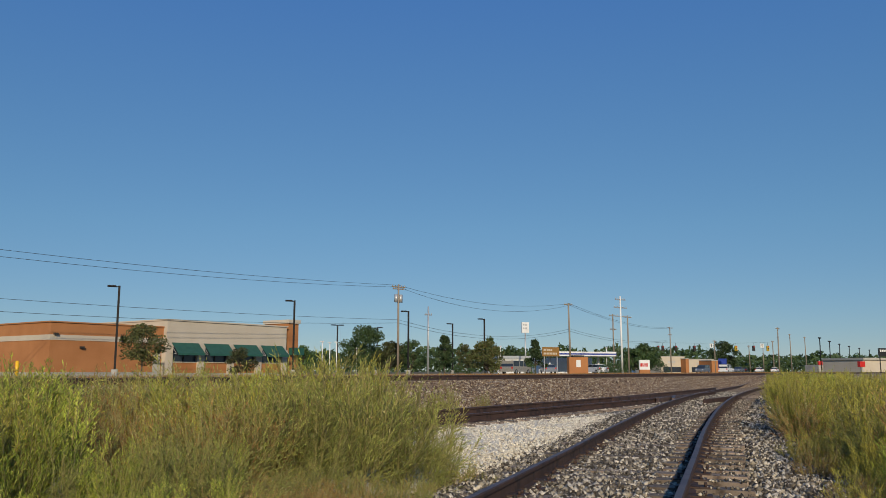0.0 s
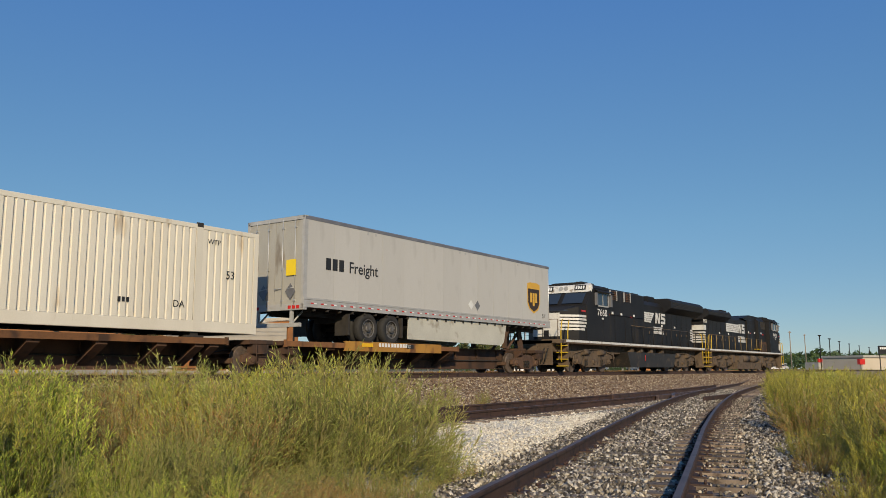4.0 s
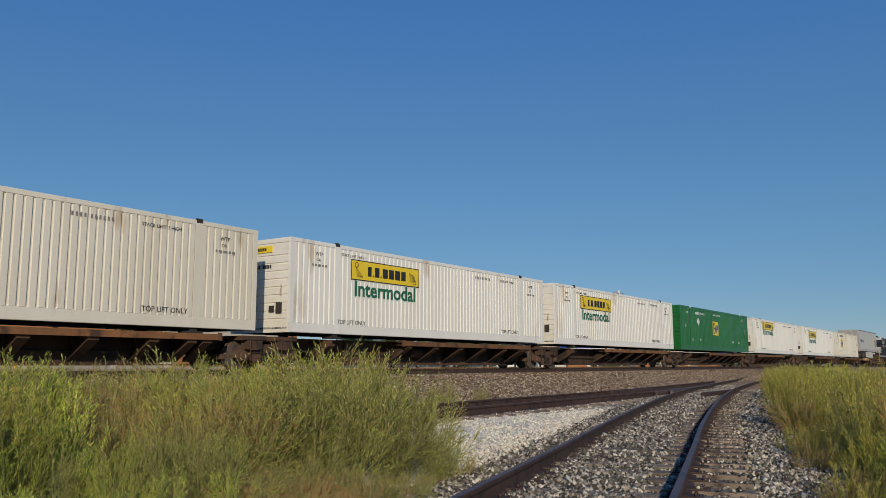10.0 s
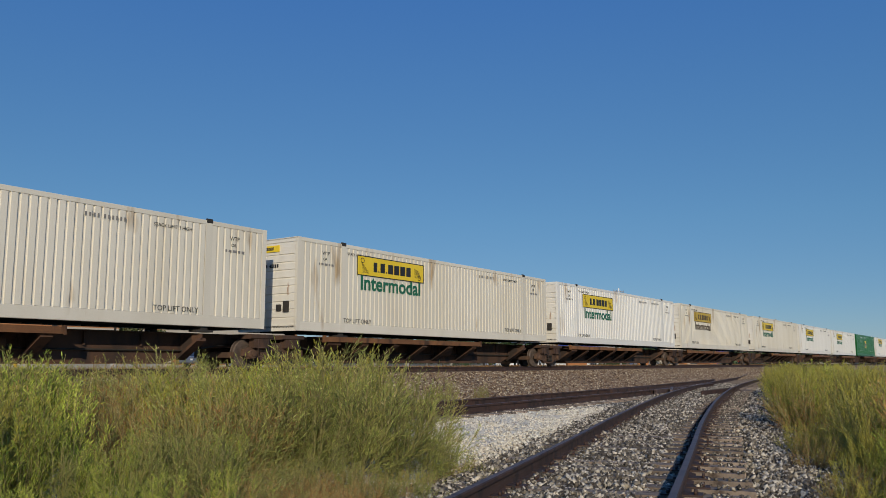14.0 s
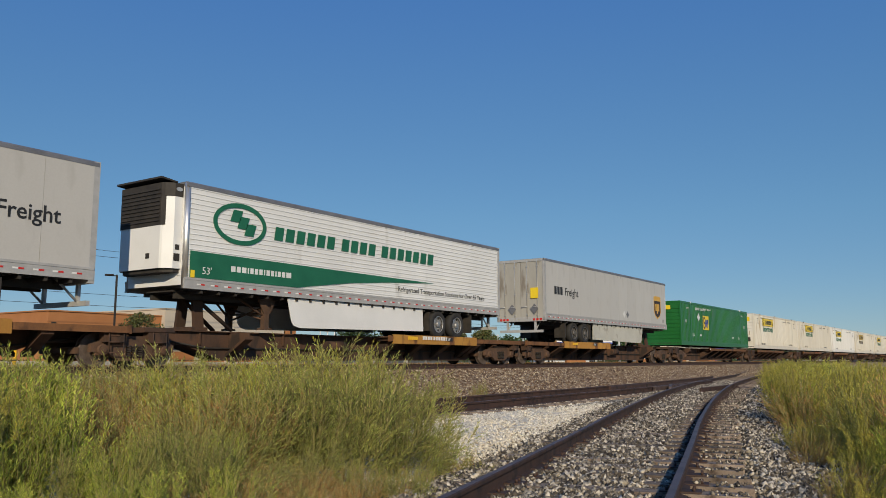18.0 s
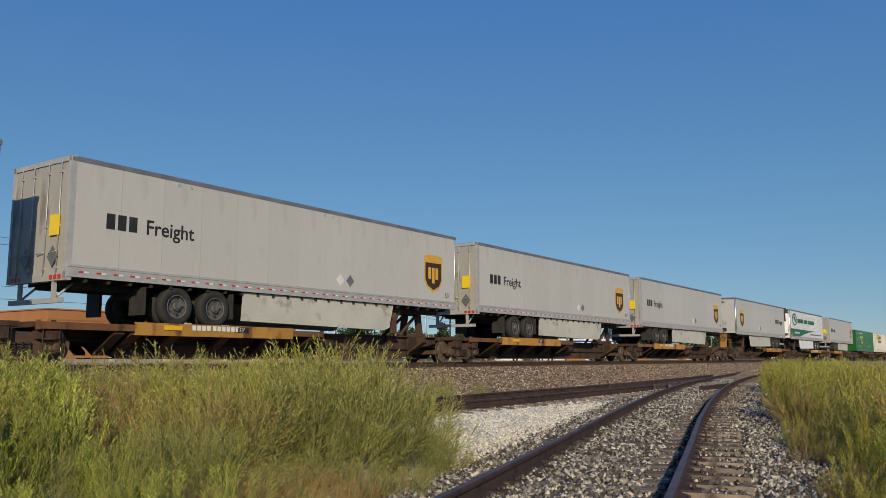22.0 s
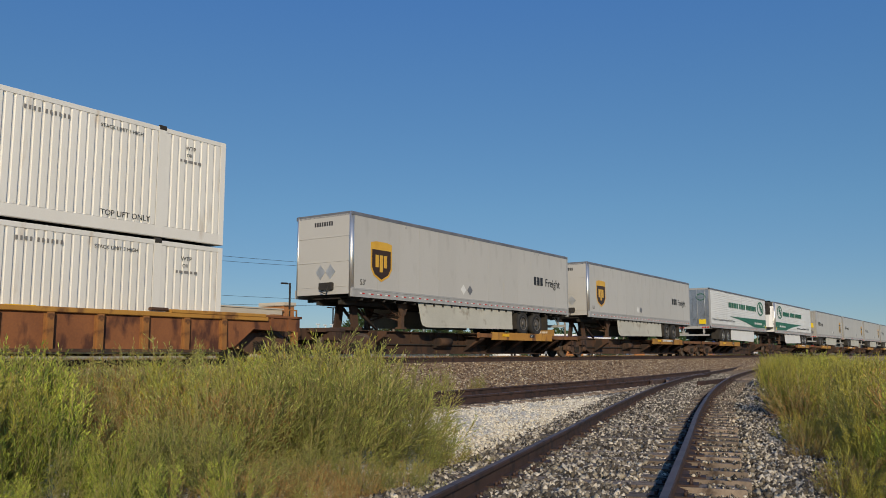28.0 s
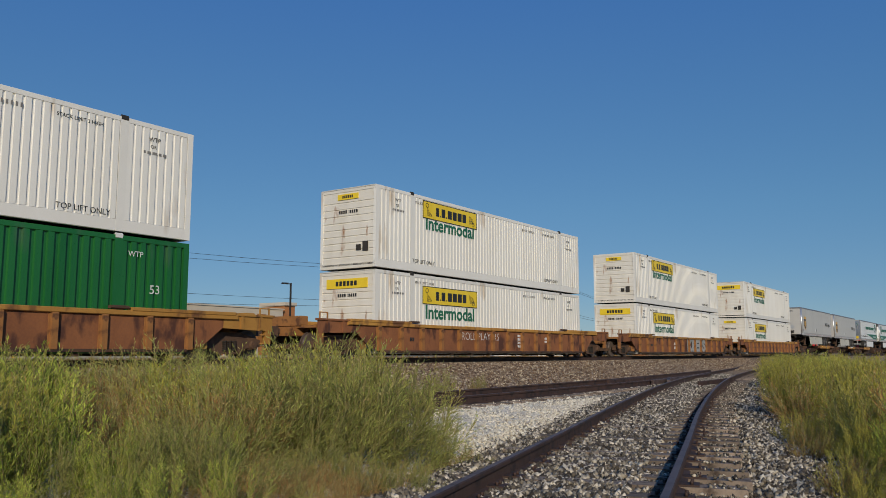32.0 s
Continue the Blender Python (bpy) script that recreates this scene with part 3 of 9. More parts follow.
def build_stones():
    rng = np.random.default_rng(3)
    grey, pale, brown = pebble("grey stones", GREY_STONES), pebble("pale stones", PALE_STONES), pebble("brown stones", BANK_STONES)
    spots, sizes = [], []
    for k in range(92000):
        x = 4.2 + 36 * rng.random() ** 2.0
        d = rng.uniform(-2.5, 3.4)
        y, m = siding(x)
        c = math.hypot(1, m)
        far = abs(abs(d) - 0.7525)
        if far < 0.085 or (0.80 < d < 1.45 and rng.random() < 0.5):
            continue
        edge = max(0.0, abs(d) - 1.35)
        spots.append((x + d * m / c, y - d / c, siding_z(x) - (0.158 if -1.4 < d < 0.4 else 0.185 if d < 0.8 else 0.225) - (edge * 0.13 if d < 0 else edge * 0.06) + rng.uniform(-0.01, 0.012)))
        sizes.append(rng.uniform(0.014, 0.034) * (1 + 0.016 * x))
    for k in range(1500):
        x = 1.0 + 0.52 * rng.integers(5, 55)
        y, m = siding(x)
        c, d, w = math.hypot(1, m), 0.84 + 0.46 * rng.random() ** 0.8, rng.uniform(-0.10, 0.10)
        spots.append((x + w / c + d * m / c, y + w * m / c - d / c, siding_z(x) - 0.135))
        sizes.append(rng.uniform(0.009, 0.024))
    scatter("ballast_stones", spots, sizes, grey, "loose grey and dark ballast stones along the siding", "stones", 11)
    spots, sizes = [], []
    for k in range(24000):
        x = 4.5 + 22 * rng.random() ** 1.6
        lo, hi = siding(x)[0] + 1.4, middle(x)[0] - 0.85
        y = rng.uniform(lo, max(hi, lo))
        if hi < lo or x < 7.4:
            continue
        spots.append((x, y, -1.15 + 0.11 * (y - lo) / (hi - lo) + rng.uniform(-0.012, 0.012)))
        sizes.append(rng.uniform(0.012, 0.026) * (1 + 0.015 * x))
    scatter("limestone_stones", spots, sizes, pale, "pale limestone chips lying between the tracks", "stones", 12)
    spots, sizes = [], []
    for k in range(30000):
        x = 9 + 70 * rng.random() ** 1.5
        y = rng.uniform(12.4, 17.3)
        d = TRAIN_Y - y
        z = np.interp(d, [1.4, 2.35, 3.4, 4.6, 6.0, 6.9], [-0.355, -0.38, -0.55, -0.83, -1.13, -1.26])
        spots.append((x, y, float(z) + rng.uniform(-0.015, 0.015)))
        sizes.append(rng.uniform(0.025, 0.055))
    scatter("bank_stones", spots, sizes, brown, "loose brown ballast stones on the bank of the main line", "stones", 13)


build_ground()
build_tracks()
build_stones()


# ---- the train: shared running gear ----
ROLL = {0.42: [], 0.53: []}          # wheelsets by wheel radius, keyed in motions()


def wheelset_mesh(r):
    g = Geo()
    for s in (-1, 1):
        y = s * 0.76
        g.cyl((0, y - 0.065, 0), (0, y + 0.065, 0), r, 28)
        g.cyl((0, y - s * 0.065, 0), (0, y - s * 0.095, 0), r + 0.028, 28)
        g.cyl((0, y + s * 0.065, 0), (0, y + s * 0.085, 0), r * 0.42, 14)
        for k in range(6):
            a = k * math.pi / 3
            g.cyl((math.cos(a) * r * 0.66, y + s * 0.06, math.sin(a) * r * 0.66), (math.cos(a) * r * 0.66, y + s * 0.075, math.sin(a) * r * 0.66), r * 0.1, 6)
    g.cyl((0, -0.95, 0), (0, 0.95, 0), 0.08, 10)
    return g.mesh("wheelset", "wheel_steel")


WHEELSETS = {r: wheelset_mesh(r) for r in ROLL}
FRAMES = {}


def truck(parent, x, axles=(-0.89, 0.89), r=0.42, y_frame=1.02, grime="truck_iron"):
    """A bogie: cast side frames, bolster, springs, bearings, and its wheelsets."""
    key = (axles, r)
    if key not in FRAMES:
        side, w = [], axles[-1]
        for s in (-1, 1):
            g = Geo()
            y0, y1 = s * y_frame - 0.07, s * y_frame + 0.07
            z = r
            g.plate([(-w - 0.28, z - 0.06), (-w + 0.22, z - 0.10), (-w * 0.45, z - 0.27), (w * 0.45, z - 0.27), (w - 0.22, z - 0.10), (w + 0.28, z - 0.06),
                     (w + 0.28, z + 0.13), (w * 0.5, z + 0.34), (-w * 0.5, z + 0.34), (-w - 0.28, z + 0.13)], y0, y1)
            for a in axles:
                g.cyl((a, s * (y_frame - 0.05), z), (a, s * (y_frame + 0.16), z), 0.13, 12)
                g.cyl((a, s * (y_frame + 0.16), z), (a, s * (y_frame + 0.19), z), 0.07, 8)
                g.box(a - 0.17, a + 0.17, y0 - 0.02 * s, y1 + 0.03 * s, z - 0.14, z + 0.16)
            side.append(g.mesh("side_frame", grime))
        coil = [(0.062 * math.cos(k * 0.7854), 0.062 * math.sin(k * 0.7854), -0.19 + 0.29 * k / 40) for k in range(41)]
        spring = Geo().tube(coil, 0.017, 4).mesh("spring", "dark")
        groups = [(a, s * (y_frame + 0.09), r) for s in (-1, 1) for a in ((-0.17, 0.0, 0.17) if len(axles) == 2 else (-1.05, -0.85, 0.85, 1.05))]
        bo = Geo()
        bo.box(-0.22, 0.22, -y_frame - 0.04, y_frame + 0.04, r + 0.05, r + 0.30, 0.03)
        bo.cyl((0, 0, r + 0.25), (0, 0, r + 0.42), 0.2, 12)
        for a in axles:
            bo.box(a - 0.48, a - 0.44, -0.85, 0.85, r - 0.1, r + 0.05)
        FRAMES[key] = (side, groups, bo.mesh("bolster", grime), spring)
    t = part("truck", FRAMES[key][2], None, parent, "dusty cast steel bogie", pose(x, 0, 0))
    for me in FRAMES[key][0]:
        part("side_frame", me, None, t)
    for at in FRAMES[key][1]:
        part("spring", FRAMES[key][3], None, t, at=pose(*at))
    for a in axles:
        w = part("wheelset", WHEELSETS[r], None, t)
        w.matrix_parent_inverse = Matrix.Translation((a, 0, r))
        ROLL[r].append(w)
    return t


TRAIN = []                            # every moving thing with the x of its origin at the start
SKINS = {}


def car_meshes(half):
    """The shared meshes of one spine car platform of that half length."""
    key = round(half, 1)
    if key in SKINS:
        return SKINS[key]
    L = key
    sill = Geo()
    # fish-belly centre sill
    sill.plate([(-L, 0.98), (-L, 0.62), (-L + 1.9, 0.58), (-L + 3.2, 0.17), (L - 3.2, 0.17), (L - 1.9, 0.58), (L, 0.62), (L, 0.98)], -0.40, 0.40)
    sill.box(-L, L, -0.52, 0.52, 0.955, 0.985)
    sill.box(-L + 2.2, L - 2.2, -0.50, 0.50, 0.15, 0.18)
    for k in range(int(L * 2 / 1.6)):
        x = -L + 2.4 + k * 1.6
        if x < L - 2.4:
            sill.box(x - 0.02, x + 0.02, -0.47, 0.47, 0.60, 0.955)
    deck = Geo()
    for s in (-1, 1):
        deck.box(-4.6, 4.6, s * 0.9 - 0.38, s * 0.9 + 0.38, 0.955, 0.995)
    for k in range(9):
        x = -4.4 + k * 1.1
        deck.box(x - 0.05, x + 0.05, -1.25, 1.25, 0.85, 0.955)
    brace = []
    g = Geo()
    g.prism([(0.40, 0.28), (0.40, 0.95), (1.24, 0.95), (1.24, 0.78)], -0.03, 0.03, 'x')
    g.prism([(0.40, 0.24), (0.40, 0.34), (1.24, 0.83), (1.24, 0.75)], -0.15, 0.15, 'x')
    brace = g.mesh("cross_bearer", "car_rust")
    side = Geo()
    side.prism([(-0.05, 0.0), (0.03, 0.0), (0.03, 0.03), (-0.02, 0.035), (-0.02, 0.13), (0.03, 0.135), (0.03, 0.165), (-0.05, 0.165)], -4.6, 4.6, 'x')
    side.box(-4.62, -4.55, -0.06, 0.04, -0.02, 0.2)
    side.box(4.55, 4.62, -0.06, 0.04, -0.02, 0.2)
    guard = Geo()
    guard.prism([(-0.03, -0.06), (0.04, -0.06), (0.04, -0.03), (0.0, -0.01), (0.0, 0.22), (0.04, 0.235), (0.04, 0.26), (-0.03, 0.26)], -2.7, 2.7, 'x')
    for k in range(5):
        guard.box(-2.5 + k * 1.25 - 0.03, -2.5 + k * 1.25 + 0.03, -0.03, 0.03, -0.03, 0.25)
    ped = Geo().box(-0.28, 0.28, -0.16, 0.16, 0.99, 1.05, 0.01).box(-0.12, 0.12, -0.12, 0.12, 1.05, 1.141)
    tape = Geo().box(-0.28, 0.28, -0.012, 0, 0.03, 0.15)
    end = Geo()
    end.box(-0.45, 0.45, -1.25, 1.25, 0.86, 0.99, 0.02)
    for s in (-1, 1):
        end.box(-0.3, 0.3, s * 1.1 - 0.12, s * 1.1 + 0.12, 0.6, 0.86)
        end.tube([(-0.2, s * 1.27, 0.35), (0.2, s * 1.27, 0.35), (0.2, s * 1.27, 0.86)], 0.015)
        end.tube([(-0.2, s * 1.27, 0.35), (-0.2, s * 1.27, 0.86)], 0.015)
        end.tube([(-0.2, s * 1.27, 0.6), (0.2, s * 1.27, 0.6)], 0.015)
    coupler = Geo()
    coupler.box(-0.6, 0.25, -0.09, 0.09, 0.78, 0.96, 0.03)
    coupler.plate([(0.2, 0.70), (0.5, 0.70), (0.55, 0.86), (0.5, 1.02), (0.2, 1.02)], -0.16, 0.16)
    coupler.tube([(0.1, -0.35, 0.75), (0.25, -0.38, 0.42), (0.5, -0.36, 0.33), (0.75, -0.38, 0.42)], 0.03, 8)
    brake = Geo()
    brake.ring((0, 0, 1.75), 0.27, 0.02, 'x', 20, 6)
    for k in range(6):
        a = k * math.pi / 3
        brake.cyl((0, 0, 1.75), (0, math.cos(a) * 0.26, 1.75 + math.sin(a) * 0.26), 0.012, 5)
    brake.cyl((0, 0, 1.75), (0.18, 0, 1.75), 0.03, 8)
    box = Geo().box(0.15, 0.5, -0.2, 0.2, 1.0, 2.05, 0.03)
    box.tube([(0.5, -0.5, 1.0), (0.5, -0.5, 1.6), (0.5, 0.5, 1.6), (0.5, 0.5, 1.0)], 0.02)
    SKINS[key] = dict(pedestal=ped.mesh("pedestal", "dark"), sill=sill.mesh("centre_sill", "car_rust"), deck=deck.mesh("deck", "car_rust"), brace=brace, side=side.mesh("side_sill", "car_side"),
                      guard=guard.mesh("wheel_guard", "car_yellow"), tape=tape.mesh("reflector", "reflect"), end=end.mesh("end_sill", "car_rust"),
                      coupler=coupler.mesh("coupler", "truck_iron"), brake=brake.mesh("brake_wheel", "car_rust"), box=box.mesh("brake_stand", "car_yellow"))
    return SKINS[key]


def hitch_mesh():
    """The folding stand that carries the front of a road trailer."""
    g = Geo()
    for s in (-1, 1):
        g.prism([(s * 0.42 - 0.05, 0.99), (s * 0.42 + 0.05, 0.99), (s * 0.28 + 0.05, 2.0), (s * 0.28 - 0.05, 2.0)], -0.2, 0.12, 'x')
        g.tube([(-1.25, s * 0.4, 1.02), (0.0, s * 0.28, 1.9)], 0.06, 6)
    g.box(-0.5, 0.5, -0.45, 0.45, 1.98, 2.05, 0.02)
    g.box(-0.3, 0.25, -0.5, 0.5, 0.99, 1.08)
    return g.mesh("hitch_stand", "car_rust")


HITCH = hitch_mesh()


def spine_car(x0, x1, front_truck, rear_truck, trailer=0, load=(0, 0), mark=None, brake=False, platform=1):
    """One platform from x0 to x1. front_truck, rear_truck: 'joint' (shared bogie at the joint), 'own' (bogie inboard, coupler) or '' (none).
    trailer: +1 or -1, the way the road trailer on it faces."""
    c, half = (x0 + x1) / 2, (x1 - x0) / 2
    kind = "carrying a road trailer" if trailer else "carrying a container"
    t = thing("spine_car", Matrix(), "rusty brown and yellow flat car " + kind, "rail car", "flat cars of the train")
    m = car_meshes(half - 0.12)
    half = round(half - 0.12, 1)
    part("centre_sill", m["sill"], None, t)
    # the wheel platform lies towards the trailer's rear; under containers towards the car's front
    px = -trailer * (half - 4.75) if trailer else platform * (half - 6.4)
    part("deck", m["deck"], None, t, "rusty wheel platform", pose(px, 0, 0))
    for s in (-1, 1):
        part("side_sill", m["side"], None, t, "rust brown side sill", pose(px, s * 1.27, 0.83, 0, 0, 0 if s < 0 else 180))
    for k in range(6):
        for q in (0, 180):
            part("cross_bearer", m["brace"], None, t, at=pose(px - 4.2 + k * 1.68, 0, 0, 0, 0, q))
    for x in (-6.1, 6.1):
        for q in (0, 180):
            part("cross_bearer", m["brace"], None, t, at=pose(x, 0, 0, 0, 0, q))
    for k in (-4.0, -1.2, 3.9):
        part("reflector", m["tape"], None, t, "yellow reflective patch", pose(px + k, -1.302, 0.82))
    part("brake_cylinder", Geo().cyl((-px * 0.35 - 0.5, -0.62, 0.62), (-px * 0.35 + 0.3, -0.62, 0.62), 0.17, 12).box(-px * 0.35 - 0.6, -px * 0.35 + 0.4, -0.55, -0.40, 0.40, 0.80), "car_rust", t, "rusty brake cylinder on the sill")
    part("brake_pipe", Geo().tube([(-half + 1.0, -0.50, 0.72), (-half + 2.6, -0.46, 0.50), (half - 2.6, -0.46, 0.50), (half - 1.0, -0.50, 0.72)], 0.025), "dark", t)
    if trailer:
        gx = (load[0] + load[1]) / 2 - c - trailer * 3.5
        for s in (-1, 1):
            part("wheel_guard", m["guard"], None, t, "yellow guard rail beside the trailer wheels", pose(gx, s * 1.31, 0.80, 0, 0, 0 if s < 0 else 180))
        part("hitch_stand", HITCH, None, t, at=pose((load[0] + load[1]) / 2 - c + trailer * 6.9, 0, 0, 0, 0, 0 if trailer > 0 else 180))
        pl = part("length_plate", Geo().box(gx + 0.55, gx + 0.95, -1.356, -1.35, 0.88, 1.02), "sign_black", t, "small black plate")
        part("lettering", words("53'", 0.16, "sign_white"), None, pl, at=pose(gx + 0.60, -1.36, 0.895))
        part("reflector", m["tape"], None, t, "yellow reflective patch", pose(gx - 1.6, -1.352, 0.86))
        if mark:
            part("lettering", bars(gx - 1.0, 0.90, 0.13, mark, -1.352), "sign_white", t, "faded white stencilled marks")
    else:
        for x in (-5.98, 5.98):
            for s in (-1, 1):
                part("pedestal", m["pedestal"], None, t, "black container pedestal", pose((load[0] + load[1]) / 2 - c + x, s * 1.1, 0))
    if mark and not trailer:
        part("lettering", bars(-2.0, 0.86, 0.11, mark, -1.31), "sign_white", t, "faded white stencilled marks")
    for s, how in ((1, front_truck), (-1, rear_truck)):
        part("end_sill", m["end"], None, t, at=pose(s * (half - 0.5), 0, 0))
        if how == "joint":
            truck(t, s * (half + 0.12))
        elif how == "own":
            truck(t, s * (half - 1.55))
            part("coupler", m["coupler"], None, t, at=pose(s * half, 0, 0, 0, 0, 0 if s > 0 else 180))
            if brake:
                part("brake_stand", m["box"], None, t, at=pose(s * (half - 0.35), -0.55, 0, 0, 0, 0 if s < 0 else 180))
                part("brake_wheel", m["brake"], None, t, at=pose(s * (half - 0.35), -0.55, 0, 0, 0, 0 if s < 0 else 180))
    TRAIN.append((t, c, 0.0))
    return t


# ---- containers ----
CL, CW, CH = 16.15, 2.59, 2.90


def wave(half, pitch, depth, z0, z1, y, s, cut=(0.66, 0.70, 0.96)):
    """A corrugated sheet: trapezoid waves along x, upright."""
    g = Geo()
    xs = []
    n = int(round(half * 2 / pitch))
    p = half * 2 / n
    for k in range(n):
        b = -half + k * p
        xs += [(b, depth), (b + p * cut[0], depth), (b + p * cut[1], 0), (b + p * cut[2], 0)]
    xs.append((half, depth))
    g.v = [(x, y + s * d, z) for z in (z0, z1) for x, d in xs]
    k = len(xs)
    for i in range(k - 1):
        q = [i, i + 1, k + i + 1, k + i]
        g.face(q if s < 0 or True else q[::-1])
    return g


def container_meshes(paint, door_white=False):
    key = "container " + paint
    if key in SKINS:
        return SKINS[key]
    H, W, Z = CL / 2, CW / 2, CH
    m = {}
    for s, nm in ((-1, "near"), (1, "far")):
        deep, pitch, cut = (0.06, 0.287, (0.50, 0.53, 0.95)) if paint == "green" else (0.032, 0.2233, (0.66, 0.70, 0.96))
        g = wave(5.92, pitch, deep, 0.30, Z - 0.13, s * (W - deep - 0.002), s, cut)
        for e in (-1, 1):
            w = wave(0.94, pitch, deep, 0.30, Z - 0.13, s * (W - deep - 0.002), s, cut)
            b = len(g.v)
            g.v += [(x + e * 7.02, y, z) for x, y, z in w.v]
            for f in w.f:
                g.face([i + b for i in f])
        m[nm] = g.mesh("side_panel", paint)
        g = Geo()
        y0, y1 = (-W, -W + 0.11) if s < 0 else (W - 0.11, W)
        g.box(-H, H, y0, y1, 0.0, 0.30, 0.012)
        g.box(-H, H, y0, y1, Z - 0.13, Z, 0.012)
        m[nm + "_rail"] = g.mesh("side_rail", paint)
        for w in (0.08, 0.11):
            m[nm + "_post%d" % (w * 100)] = Geo().box(-w, w, y0 - 0.002, y1 + 0.002, 0.0, Z, 0.01).mesh("post", paint)
    g = Geo()
    n = 40
    for k in range(n):
        x = -H + 0.1 + k * (CL - 0.2) / n
        g.box(x, x + (CL - 0.2) / n * 0.7, -W + 0.08, W - 0.08, Z - 0.02, Z + 0.004)
    g.box(-H, H, -W + 0.05, W - 0.05, Z - 0.05, Z - 0.018)
    m["roof"] = g.mesh("roof", paint)
    g = Geo()
    teeth = [(-H, 0.16), (-H, 0.10)]
    for k in range(30):
        x = -H + 0.3 + k * 0.53
        teeth += [(x, 0.10), (x, 0.0), (x + 0.06, 0.0), (x + 0.06, 0.10)]
    g.prism(teeth + [(H, 0.10), (H, 0.16)], -W + 0.08, W - 0.08, 'y')
    m["floor"] = g.mesh("floor", "dark")
    # front wall with lying ribs, rear with two doors
    g = Geo()
    pts = []
    z = 0.2
    while z < Z - 0.55:
        pts += [(0.0, z), (0.0, z + 0.17), (0.028, z + 0.185), (0.028, z + 0.215), (0.0, z + 0.23)]
        z += 0.245
    pts += [(0.0, Z - 0.1)]
    g.v = [(-H + 0.02 + d, y, zz) for y in (-W + 0.05, W - 0.05) for d, zz in pts]
    k = len(pts)
    for i in range(k - 1):
        g.face([i, i + 1, k + i + 1, k + i])
    g.box(-H, -H + 0.12, -W, W, 0.0, 0.2, 0.01)
    g.box(-H, -H + 0.12, -W, W, Z - 0.14, Z, 0.01)
    m["front"] = g.mesh("front_wall", paint if paint == "green" else "white_end")
    g = Geo()
    g.box(H - 0.12, H, -W, W, 0, 0.14), g.box(H - 0.12, H, -W, W, Z - 0.12, Z)
    m["rear"] = g.mesh("rear_frame", paint)
    d = Geo()
    d.box(H - 0.07, H - 0.02, -W + 0.1, -0.01, 0.14, Z - 0.12)
    m["door"] = d.mesh("door", paint)
    d = Geo()
    for y in (-0.95, -0.4):
        d.cyl((H + 0.0, y, 0.12), (H + 0.0, y, Z - 0.1), 0.018, 6)
        d.box(H - 0.02, H + 0.03, y - 0.2, y + 0.05, 1.1, 1.16)
    m["bar"] = d.mesh("locking_bar", "galv")
    m["casting"] = Geo().box(-0.1, 0.1, -0.03, 0.03, 0.0, 0.13, 0.02).mesh("corner_casting", "sign_white" if paint == "green" else "dark")
    SKINS[key] = m
    return m


